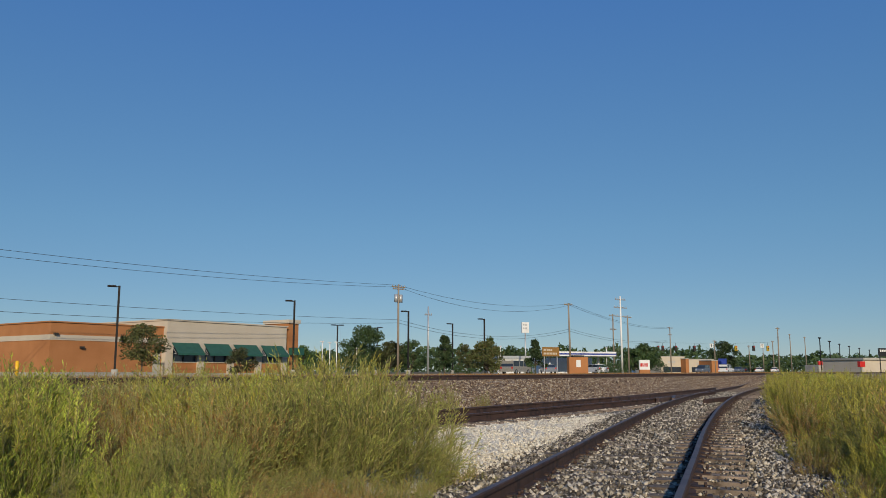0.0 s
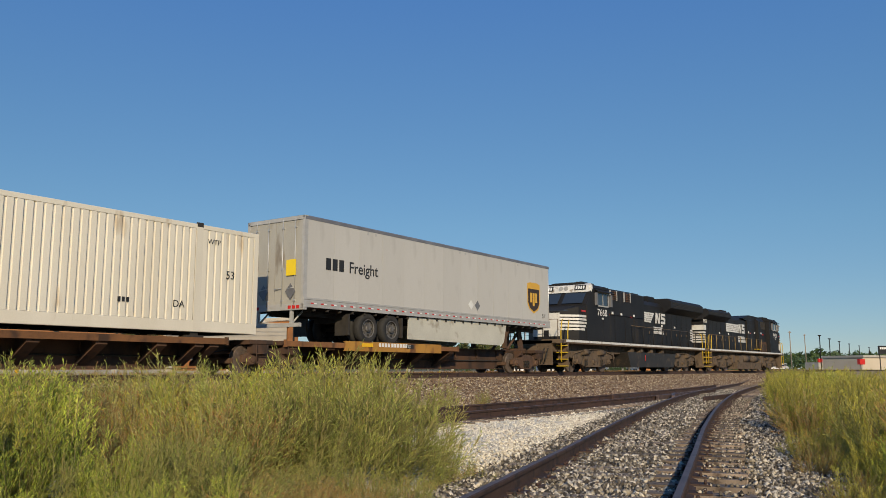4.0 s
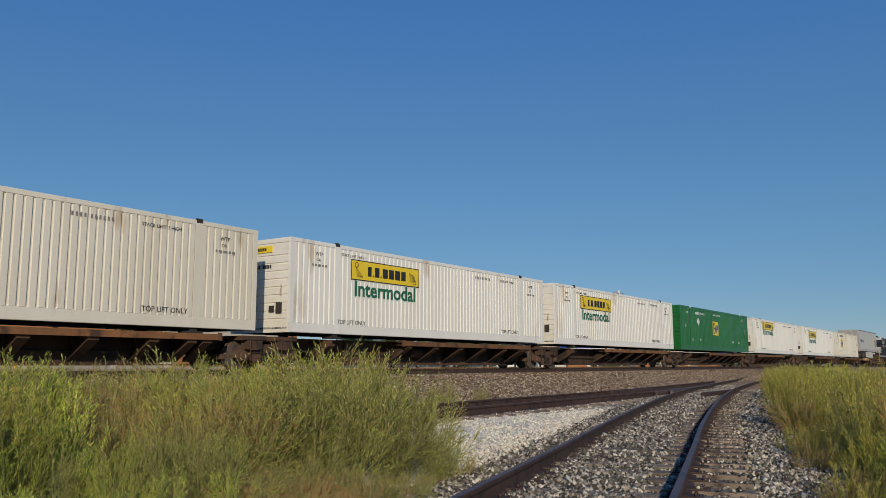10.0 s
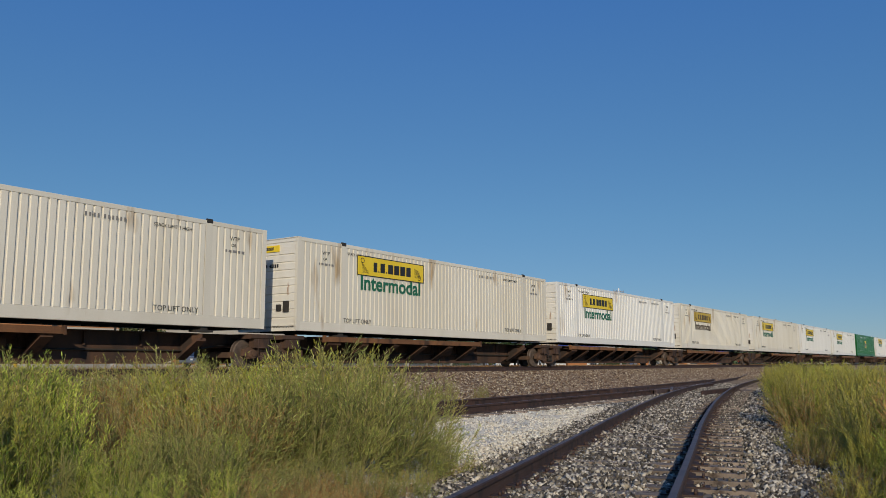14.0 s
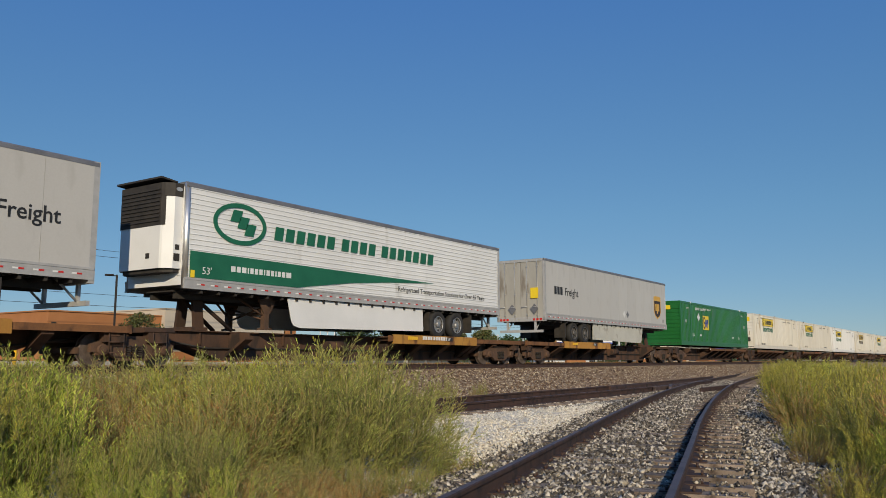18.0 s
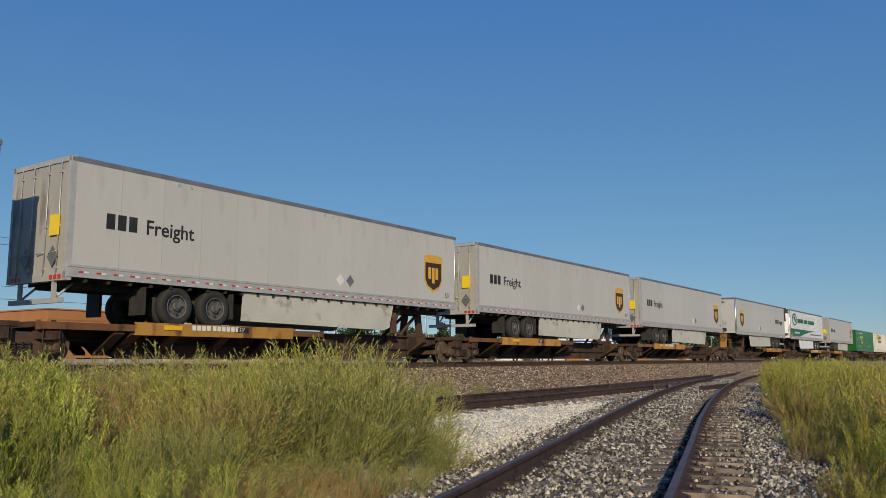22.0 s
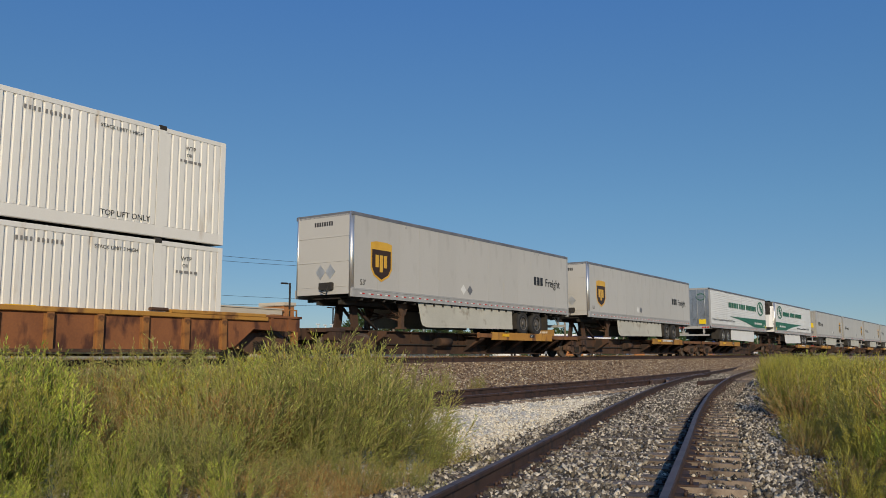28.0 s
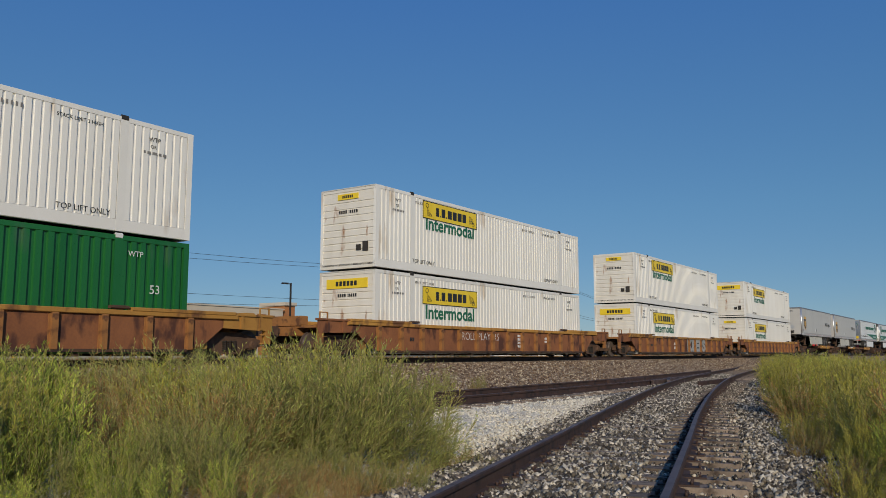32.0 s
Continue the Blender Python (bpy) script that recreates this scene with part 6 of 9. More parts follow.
# ---- locomotives ----
def locomotive(cx, d, number, label, cab0, boxy):
    """A six axle wide-cab diesel. Its front points along d; cab0: where the cab begins; boxy: the later body with the deep tank and the slanting cab face."""
    t = thing("locomotive", Matrix(), label, "locomotive", "locomotives of the train")
    H = 10.9

    def xr(a, b):
        return (a, b) if d > 0 else (-b, -a)

    def P(pts):
        return [(d * a, b) for a, b in pts]

    def band(path, z0, z1, thick):
        """A plate bent along a way in plan, on the side that the way's left hand shows."""
        g = Geo()
        for (xa, ya), (xb, yb) in zip(path, path[1:]):
            nx, ny = yb - ya, xa - xb
            k = thick / math.hypot(nx, ny)
            g.prism([(d * xa, ya), (d * xb, yb), (d * (xb + nx * k), yb + ny * k), (d * (xa + nx * k), ya + ny * k)], z0, z1, 'z')
        return g
    # frame and walkway
    part("underframe", Geo().box(*xr(-H + 0.2, H - 0.2), -0.95, 0.95, 0.95, 1.42, 0.04), "loco_grime", t, "grimy centre frame")
    part("walkway", Geo().box(*xr(-H, H), -1.5, 1.5, 1.36, 1.555, 0.02), "loco_grime", t, "grimy walkway frame")
    for s in (-1, 1):
        n = 8
        for k in range(n):
            x, w = -H + 0.35 + k * (2 * H - 0.8) / n, (2 * H - 0.8) / n - 0.06
            part("sill_stripe", Geo().box(*xr(x, x + w), min(s * 1.5, s * 1.512), max(s * 1.5, s * 1.512), 1.44, 1.545), "loco_white", t, "worn white stripe along the walkway edge")
    # tanks
    if boxy:
        g = Geo()
        g.prism(P([(2.75, 1.08), (2.35, 0.25), (-4.5, 0.25), (-4.95, 1.08)]), -1.42, 1.42, 'y')
        part("fuel_tank", g, "loco_tank", t, "long black fuel tank")
        part("fuel_gauge", Geo().box(*xr(0.12, 0.19), -1.43, -1.42, 0.6, 0.95), "red", t, "red framed fuel gauge")
        for x in (1.6, 0.2, -1.4, -3.2):
            part("pipe_bracket", Geo().box(*xr(x, x + 0.35), -1.3, -1.0, 1.08, 1.36, 0.03), "loco_grime", t)
    else:
        g = Geo()
        g.prism([(-1.42, 0.66), (-1.36, 0.14), (1.36, 0.14), (1.42, 0.66)], *xr(-3.6, 3.4), 'x')
        part("fuel_tank", g, "loco_grime", t, "dirt caked fuel tank")
        part("tank_box", Geo().box(*xr(-3.2, -2.1), -1.42, 1.42, 0.62, 1.16, 0.03), "loco_grime", t, "dirt caked box on the tank")
        part("tank_core", Geo().box(*xr(-2.1, 3.0), -0.9, 0.9, 0.62, 1.3), "dark", t)
        for s in (-1, 1):
            for a, b in ((-2.0, 0.16), (0.42, 2.65)):
                g = Geo()
                g.cyl((d * (a + 0.12), s * 1.16, 0.95), (d * (b - 0.12), s * 1.16, 0.95), 0.28, 16)
                g.cyl((d * a, s * 1.16, 0.95), (d * (a + 0.12), s * 1.16, 0.95), 0.18, 16, 0.28), g.cyl((d * (b - 0.12), s * 1.16, 0.95), (d * b, s * 1.16, 0.95), 0.28, 16, 0.18)
                part("air_tank", g, "loco_grime", t, "dusty brown air reservoir")
        for x in (-4.6, 3.1, 3.9):
            part("valve_box", Geo().box(*xr(x, x + 0.55), -1.35, -0.8, 0.6, 1.2, 0.05), "loco_grime", t)
    # long hood with its doors
    part("long_hood", Geo().prism([(-0.88, 1.55), (0.88, 1.55), (0.88, 3.98), (0.66, 4.24), (-0.66, 4.24), (-0.88, 3.98)], *xr(-H + 1.0, cab0), 'x'), "loco_black", t, "black engine hood")
    hump = -0.2 if boxy else 1.25
    n = int((hump + H - 1.3) / 0.95)
    for s in (-1, 1):
        for k in range(n):
            x = -H + 1.25 + k * 0.95
            y0, y1 = sorted((s * 0.88, s * 0.902))
            dr = part("hood_door", Geo().box(*xr(x, x + 0.9), y0, y1, 1.72, 2.92), "loco_black", t)
            part("latch", Geo().box(*xr(x + 0.06, x + 0.14), *sorted((s * 0.902, s * 0.925)), 2.25, 2.4), "loco_grime", dr)
            part("upper_panel", Geo().box(*xr(x, x + 0.9), y0, y1, 2.96, 3.9), "loco_black", t)
            if k == 2 and not boxy:
                g = Geo()
                for q in range(9):
                    g.prism([(s * 0.9, 1.85 + q * 0.1), (s * 0.94, 1.85 + q * 0.1), (s * 0.9, 1.92 + q * 0.1)], *xr(x + 0.12, x + 0.8), 'x')
                part("louvre", g, "loco_black", dr, "black louvres")
    # radiator housing overhanging the hood's rear
    ra, rb = (-11.0, -4.45) if boxy else (-10.2, -4.75)
    ra = max(ra, -H + 0.1)
    zt = 4.47 if boxy else 4.30
    part("radiator", Geo().prism([(-0.88, 3.62), (-1.42, 3.95), (-1.42, zt - 0.1), (-1.2, zt + 0.08), (1.2, zt + 0.08), (1.42, zt - 0.1), (1.42, 3.95), (0.88, 3.62)], *xr(ra, rb), 'x'), "loco_black", t, "black overhanging radiator housing")
    for s in (-1, 1):
        g = Geo()
        for k in range(4):
            g.box(*xr(ra + 0.3, rb - 0.4), *sorted((s * 1.42, s * 1.44)), 4.0 + k * 0.09, 4.03 + k * 0.09)
        part("radiator_grille", g, "dark", t)
    # roof: exhaust, horn, hump
    part("exhaust", Geo().box(*xr(-3.95, -2.9) if not boxy else xr(-3.9, -2.8), -0.55, 0.55, 4.2, 4.66 if not boxy else 4.62, 0.05), "loco_black", t, "sooty exhaust stack")
    hx = -1.6 if not boxy else -1.9
    horn = part("horn", Geo().cyl((d * hx, 0, 4.2), (d * hx, 0, 4.5), 0.05, 8).box(*xr(hx - 0.14, hx + 0.14), -0.28, 0.28, 4.46, 4.52), "dark", t, "black air horn")
    for a, l in ((-0.2, 0.42), (0.0, 0.5), (0.2, 0.38)):
        part("trumpet", Geo().cyl((d * hx, a, 4.57), (d * (hx + l), a, 4.57), 0.03, 10, 0.10), "dark", horn)
        part("trumpet", Geo().cyl((d * hx, a + 0.06, 4.57), (d * (hx - l * 0.7), a + 0.06, 4.57), 0.03, 10, 0.09), "dark", horn)
    part("brake_hump", Geo().prism(P([(hump - (1.3 if not boxy else 0.15), 4.2), (hump + (0.9 if not boxy else 0.0), 4.55 if not boxy else 4.52), (cab0, 4.50), (cab0, 4.1), (hump - 0.2, 4.1)]), -0.95, 0.95, 'y'), "loco_black", t, "raised roof over the brake grids")
    w = 1.2 if not boxy else 1.3
    g = Geo()
    zc = 4.36 if boxy else 4.15
    g.prism([(-w, 1.55), (w, 1.55), (w, zc), (w - 0.3, 4.46), (-w + 0.3, 4.46), (-w, zc)], *xr(hump + (2.6 if not boxy else 0.0), cab0), 'x')
    part("equipment_cabinet", g, "loco_black", t, "black equipment cabinet behind the cab")
    if not boxy:
        g = Geo().prism([(-0.98, 1.55), (0.98, 1.55), (0.98, 4.1), (0.7, 4.4), (-0.7, 4.4), (-0.98, 4.1)], *xr(hump, hump + 2.6), 'x')
        part("equipment_cabinet", g, "loco_black", t)
        for s in (-1, 1):
            part("lower_panel", Geo().box(*xr(3.9, 6.2), *sorted((s * 1.2, s * 1.215)), 1.6, 2.42), "loco_rusty", t, "rust stained lower panel")
            for x in (4.3, 5.3):
                g = Geo()
                for q in range(6):
                    g.box(*xr(x, x + 0.55), *sorted((s * 1.215, s * 1.235)), 1.82 + q * 0.075, 1.855 + q * 0.075)
                part("louvre", g, "dark", t)
            part("door_panel", Geo().box(*xr(1.7, 2.6), *sorted((s * 0.98, s * 1.0)), 1.7, 3.7), "loco_black", t)
            g = Geo()
            for q in range(8):
                g.box(*xr(4.6 + q * 0.18, 4.68 + q * 0.18), *sorted((s * 1.2, s * 1.225)), 3.5, 4.1)
            part("intake_grille", g, "dark", t)
            part("step", Geo().box(*xr(3.0, 3.75), *sorted((s * 1.0, s * 1.42)), 1.75, 1.8), "rail_yellow", t, "yellow edged step")
    else:
        for s in (-1, 1):
            for x in (1.95, 3.85):
                g = Geo()
                for q in range(5):
                    g.box(*xr(x, x + 0.78), *sorted((s * 1.3, s * 1.335)), 3.87 + q * 0.1, 3.93 + q * 0.1)
                gr = part("intake_grille", g, "loco_rusty", t, "rusty air intake slats")
                for e in (-0.08, 0.78):
                    part("grille_edge", Geo().box(*xr(x + e, x + e + 0.08), *sorted((s * 1.3, s * 1.345)), 3.84, 4.38), "alu", gr)
            for x in (0.3, 1.6, 3.0, 4.2):
                part("cabinet_door", Geo().box(*xr(x, x + 1.1), *sorted((s * 1.3, s * 1.318)), 1.65, 3.0), "loco_black", t)
            g = Geo().tube([(d * 0.2, s * 1.36, 3.05), (d * 5.1, s * 1.36, 3.05)], 0.018)
            part("grab_rail", g, "loco_black", t)
    # cab
    c = cab0
    cf = c + (2.95 if not boxy else 2.75)
    top = [(c, 4.40), (c, 1.55), (cf, 1.55), (cf, 3.38), (cf - (0.14 if not boxy else 0.72), 4.28)]
    cab = part("cab", Geo().prism(P(top), -1.5, 1.5, 'y'), "loco_black", t, "black cab")
    rf = cf - (0.12 if not boxy else 0.68)
    part("cab_roof", Geo().prism([(-1.52, 4.26), (1.52, 4.26), (1.32, 4.46), (0.6, 4.60), (-0.6, 4.60), (-1.32, 4.46)], *xr(c - 0.05, rf), 'x'), "loco_black", cab, "dusty cab roof")
    for x in (0.5, 1.1, 1.6):
        part("roof_fitting", Geo().box(*xr(c + x, c + x + 0.3), -0.9, -0.5, 4.5, 4.64, 0.03), "loco_black", cab)
    wa, wb, wz, wt = (c + 1.05, c + 2.55, 3.52, 4.10) if not boxy else (c + 0.1, c + 1.42, 3.42, 4.06)
    for s in (-1, 1):
        m = (wa + wb) / 2
        for a, b in ((wa, m - 0.03), (m + 0.03, wb)):
            part("side_window", Geo().box(*xr(a, b), *sorted((s * 1.495, s * 1.506)), wz, wt), "glass", cab, "dark side window")
        g = Geo()
        for a, b, z0, z1 in ((wa - 0.07, wb + 0.07, wz - 0.07, wz), (wa - 0.07, wb + 0.07, wt, wt + 0.06), (wa - 0.07, wa, wz - 0.07, wt + 0.06), (wb, wb + 0.07, wz - 0.07, wt + 0.06), (m - 0.03, m + 0.03, wz, wt)):
            g.box(*xr(a, b), *sorted((s * 1.49, s * 1.52)), z0, z1)
        part("window_frame", g, "alu", cab, "bare aluminium window frame")
        for a in (wa - 0.32, wb + 0.16):
            part("wind_deflector", Geo().box(*xr(a, a + 0.16), *sorted((s * 1.5, s * 1.62)), wz - 0.02, wt - 0.02), "roof_grey", cab, "grey wind deflector")
        part("sun_visor", Geo().prism([(s * 1.5, wt + 0.12), (s * 1.72, wt + 0.02), (s * 1.72, wt + 0.05), (s * 1.5, wt + 0.16)], *xr(wa - 0.3, wb + 0.3), 'x'), "loco_black", cab)
        part("cab_door", Geo().box(*xr(c + 0.08, c + 0.72), *sorted((s * 1.5, s * 1.512)), 1.62, 3.1), "loco_black", cab)
        lo, hi, zz, zb = cf + 0.01, cf - (0.13 if not boxy else 0.62), 3.46, 4.14
        part("windscreen", Geo().prism(P([(lo, zz), (lo + 0.02, zz), (hi + 0.02, zb), (hi, zb)]), *sorted((s * 0.12, s * 1.28)), 'y'), "glass", cab, "dark windscreen")
    if boxy:
        part("brow", Geo().prism(P([(rf - 0.05, 4.10), (rf + 0.20, 4.06), (rf + 0.10, 4.42), (rf - 0.12, 4.52)]), -1.42, 1.42, 'y'), "loco_white", cab, "white brow panel")
        for s in (-1, 1):
            nb = part("number_board", Geo().prism(P([(rf + 0.17, 4.18), (rf + 0.21, 4.18), (rf + 0.13, 4.42), (rf + 0.09, 4.42)]), *sorted((s * 0.62, s * 1.24)), 'y'), "sign_black", cab)
            g = Geo()
            for k in range(4):
                q = s * 0.93 - 0.25 + k * 0.135
                g.prism(P([(rf + 0.205, 4.22), (rf + 0.215, 4.22), (rf + 0.145, 4.38), (rf + 0.135, 4.38)]), q, q + 0.09, 'y')
            part("lettering", g, "sign_white", nb)
        for y in (-0.14, 0.14):
            part("headlight", Geo().cyl((d * rf, y, 4.30), (d * (rf + 0.2), y, 4.28), 0.11, 14), "alu", cab, "round headlight")
        for s in (-1, 1):
            part("brow_side", Geo().prism(P([(c + 2.0, 4.26), (rf + 0.1, 4.05), (rf + 0.05, 4.40), (c + 2.05, 4.44)]), *sorted((s * 1.40, s * 1.524)), 'y'), "loco_white", cab, "white brow side")
    # nose: a plan with angled corners under a sloping top
    plan = [(cf - 0.3, 1.5), (cf + 0.75, 1.42), (cf + 1.5, 0.72), (cf + 1.5, -0.72), (cf + 0.75, -1.42), (cf - 0.3, -1.5)]
    if not boxy:
        plan = [(cf - 0.2, 1.46), (cf + 1.05, 1.40), (cf + 1.46, 0.85), (cf + 1.46, -0.85), (cf + 1.05, -1.40), (cf - 0.2, -1.46)]
    zs = (3.40, 3.22, 2.98, 2.98, 3.22, 3.40) if boxy else (3.44, 3.36, 3.26, 3.26, 3.36, 3.44)
    g = Geo()
    g.v = [(d * x, y, 1.55) for x, y in plan] + [(d * x, y, z) for (x, y), z in zip(plan, zs)]
    g.face([0, 1, 2, 3, 4, 5][::d]), g.face([11, 10, 9, 8, 7, 6][::d])
    for k in range(6):
        j = (k + 1) % 6
        g.face([k, j, j + 6, k + 6][::-d])
    part("nose", g, "loco_black", t, "black wide nose")
    for s in (-1, 1):
        for k in range(5):
            z = 2.05 + k * 0.165
            a = cf + (0.22 - k * 0.12 if boxy else 0.62 - k * 0.03)
            pth = [(a, s * 1.47), (plan[1][0], s * 1.42 if boxy else s * 1.40), (plan[2][0], s * plan[2][1]), (plan[2][0], 0.0)]
            if s > 0:
                pth = pth[::-1]
            part("nose_stripe", band(pth, z, z + 0.105, 0.02), "loco_white", t, "white speed stripe on the nose")
    if boxy:
        for s in (-1, 1):
            part("nose_emblem", Geo().box(*xr(cf + 1.5, cf + 1.515), s * 0.45 - 0.3, s * 0.45 + 0.3, 1.75, 2.9), "loco_white", t, "white emblem shape on the nose")
        part("nose_window", Geo().prism([(d * (cf + 1.16), -1.04), (d * (cf + 1.34), -0.87), (d * (cf + 1.35), -0.88), (d * (cf + 1.17), -1.05)], 2.98, 3.05, 'z'), "glass", t)
    part("nose_notice", Geo().box(*xr(cf + 0.1, cf + 0.55), -1.50, -1.475, 2.98, 3.06), "red", t, "small red notice")
    if not boxy:
        part("nose_panel", Geo().box(*xr(9.49, 9.87), -1.49, -1.45, 1.78, 2.32), "loco_white", t, "white box on the nose side")
    # ends
    for e in (-1, 1):
        x = e * (H - 0.35)
        for s in (-1, 1):
            st = part("step_well", Geo().box(*xr(*sorted((x - 0.40 * e, x - 0.34 * e))), *sorted((s * 0.95, s * 1.5)), 0.25, 1.4), "loco_grime", t, "grimy step well")
            for z in (0.28, 0.60, 0.92, 1.24):
                part("step", Geo().box(*xr(*sorted((x - 0.34 * e, x))), *sorted((s * 1.05, s * 1.5)), z, z + 0.035), "rail_yellow", st, "yellow edged step")
            for xx in (x + 0.32 * e, x - 0.40 * e):
                g = Geo().tube([(d * xx, s * 1.47, 0.5), (d * xx, s * 1.47, 1.9), (d * (xx - 0.12 * e), s * 1.47, 2.4), (d * (xx - 0.3 * e), s * 1.42, 2.5)], 0.025)
                part("grab_iron", g, "rail_yellow", t, "yellow grab iron")
            g = Geo().tube([(d * (x + 0.3 * e), s * 1.3, 1.55), (d * (x + 0.3 * e), s * 1.3, 2.5), (d * (x + 0.3 * e), s * 0.5, 2.5), (d * (x + 0.3 * e), s * 0.5, 1.55)], 0.02)
            part("end_rail", g, "loco_grime", t)
        part("end_plate", Geo().box(*xr(*sorted((e * (H - 0.08), e * H))), -1.0, 1.0, 0.35, 1.5), "loco_grime", t)
        g = Geo()
        g.box(*xr(*sorted((e * (H - 0.2), e * (H + 0.45)))), -0.12, 0.12, 0.74, 0.98, 0.03)
        cp = part("coupler", g, "truck_iron", t)
        part("knuckle", Geo().box(*xr(*sorted((e * (H + 0.2), e * (H + 0.48)))), -0.19, 0.19, 0.68, 1.04, 0.05), "truck_iron", cp)
        for y in (-0.8, -0.6, 0.6, 0.8):
            part("air_hose", Geo().tube([(d * e * H, y, 1.15), (d * e * (H + 0.2), y, 0.8), (d * e * (H + 0.22), y * 0.9, 0.5)], 0.03), "tyre", t)
    for s in (-1, 1):
        part("handrail", Geo().tube([(d * (-H + 0.5), s * 1.46, 2.55), (d * (hump + 2.4), s * 1.46, 2.55)], 0.018), "loco_grime", t)
        for k in range(int((hump + 2.4 + H - 0.5) / 1.55) + 1):
            x = -H + 0.5 + k * 1.55
            part("stanchion", Geo().cyl((d * x, s * 1.46, 1.55), (d * x, s * 1.46, 2.56), 0.028, 8), "loco_black" if boxy else "loco_post", t, "handrail stanchion")
    # rear end of the hood
    for k in range(5):
        z = 2.0 + k * 0.17
        part("end_stripe", Geo().box(*xr(-H + 0.985, -H + 1.45), -0.912, 0.912, z, z + 0.10), "loco_white", t, "white stripe on the hood end")
    if not boxy:
        part("end_panel", Geo().box(*xr(-H + 0.99, -H + 1.6), -0.908, 0.908, 2.9, 3.25), "loco_white", t)
        part("road_number", words(number, 0.42, "loco_white", 0.008), None, t, "white road number on the hood", pose(-H + 0.85, -0.935, 3.42))
    # emblem on the side turned to the camera
    y = -0.928
    x0, x1, za, zb = (-4.52, -1.2, 2.98, 3.64) if not boxy else (0.70, 2.45, 2.94, 3.56)
    for k in range(5):
        h = (zb - za) / 5
        z = za + k * h
        sl = 0.0 if not boxy else 0.055 * (4 - k) - 0.1
        part("side_stripe", Geo().prism([(x0 - sl, z), (x1 + (0.04 * k if not boxy else -0.25 + 0.13 * k), z), (x1 + (0.04 * k if not boxy else -0.2 + 0.13 * k), z + h * 0.86), (x0 - sl + (0.06 if boxy else 0), z + h * 0.86)], y - 0.004, y, 'y'), "loco_white", t, "long white speed stripe")
    xx = -1.15 if not boxy else 2.94
    zl, zh = (2.97, 3.70) if not boxy else (2.93, 3.58)
    hh = zh - zl
    part("emblem", Geo().prism([(xx, zl), (xx + 0.2, zl), (xx + 0.28, zl + hh * 0.55), (xx + 0.5, zl), (xx + 0.76, zl), (xx + 0.86, zh), (xx + 0.66, zh), (xx + 0.6, zl + hh * 0.45), (xx + 0.38, zh), (xx + 0.1, zh)], y - 0.004, y, 'y'), "loco_white", t, "white emblem shape")
    xs = xx + 0.95
    part("emblem", Geo().prism([(xs, zl), (xs + 0.75, zl), (xs + 0.78, zl + hh * 0.62), (xs + 0.25, zl + hh * 0.66), (xs + 0.25, zl + hh * 0.78), (xs + 0.8, zl + hh * 0.78), (xs + 0.8, zh), (xs + 0.05, zh), (xs + 0.02, zl + hh * 0.42), (xs + 0.55, zl + hh * 0.38), (xs + 0.55, zl + hh * 0.24), (xs, zl + hh * 0.24)], y - 0.004, y, 'y'), "loco_white", t, "white emblem shape")
    lx, zu, zv, lh = (-1.37, 2.50, 2.22, 0.22) if not boxy else (2.60, 2.52, 2.28, 0.19)
    for z, n in ((zu, 7), (zv, 8)):
        for k in range(n):
            w = lh * (0.95 if not boxy else 0.85)
            part("lettering", bars(lx + k * (w + 0.055) + (0.03 if z == zu else 0), z, lh, (w,), y, 0), "loco_white", t, "white lettering")
    nx = 7.5 if not boxy else -6.8
    part("road_number", words(number, 0.50, "loco_white", 0.006), None, t, "white road number on the cab", pose(nx, -1.516, 2.88) @ Matrix.Diagonal((1.22, 1, 1, 1)))
    part("lettering", bars(nx + 0.55, 2.70, 0.09, (0.09, 0.09), -1.514, 0.04), "loco_white", t)
    for x in (-6.3, -4.0, 1.5, 3.3, 4.5):
        part("notice", Geo().box(d * x, d * x + 0.15, -(1.34 if boxy and x > -0.2 else 1.235 if x > 3.8 else 1.01 if x > 1.2 else 0.945), -0.9, 3.05 if x > 1 else 2.75, 3.2 if x > 1 else 2.86), "sign_white", t, "small white notice")
    for x in (1.9, 5.0):
        part("notice", Geo().box(d * x, d * x + 0.2, -(1.34 if boxy else 1.235 if x > 3.8 else 1.01), -0.9, 3.0, 3.08), "red", t, "small red notice")
    # trucks
    for e in (-1, 1):
        tr = truck(t, d * e * 6.75, (-1.85, 0.0, 1.85), 0.53, 1.12, "loco_grime")
        for s in (-1, 1):
            part("top_beam", Geo().prism([(-2.75, 0.72), (-2.55, 0.98), (-1.2, 1.08), (1.2, 1.08), (2.55, 0.98), (2.75, 0.72), (2.0, 0.66), (-2.0, 0.66)], s * 1.1 - 0.1, s * 1.1 + 0.1, 'y'), "loco_grime", tr, "dusty truck frame beam")
            for a in (-0.95, 0.92):
                part("pedestal", Geo().box(a - 0.22, a + 0.22, s * 1.1 - 0.12, s * 1.1 + 0.14, 0.30, 0.95, 0.04), "loco_grime", tr)
            for a in (-1.4, 0.5):
                part("brake_cylinder", Geo().cyl((a, s * 1.28, 0.98), (a + 0.62, s * 1.28, 0.98), 0.13, 12), "loco_grime", tr)
            part("sand_pipe", Geo().tube([(-2.5, s * 1.25, 0.3), (-2.35, s * 1.25, 0.9), (-1.0, s * 1.25, 1.12), (1.0, s * 1.25, 1.12), (2.35, s * 1.25, 0.9), (2.5, s * 1.25, 0.3)], 0.03), "loco_grime", tr)
        for a in (-1.3, 0.5, 1.3):
            part("traction_motor", Geo().box(a - 0.38, a + 0.38, -0.62, 0.62, 0.16, 0.92, 0.1), "dark", tr)
    TRAIN.append((t, cx, 0.0))
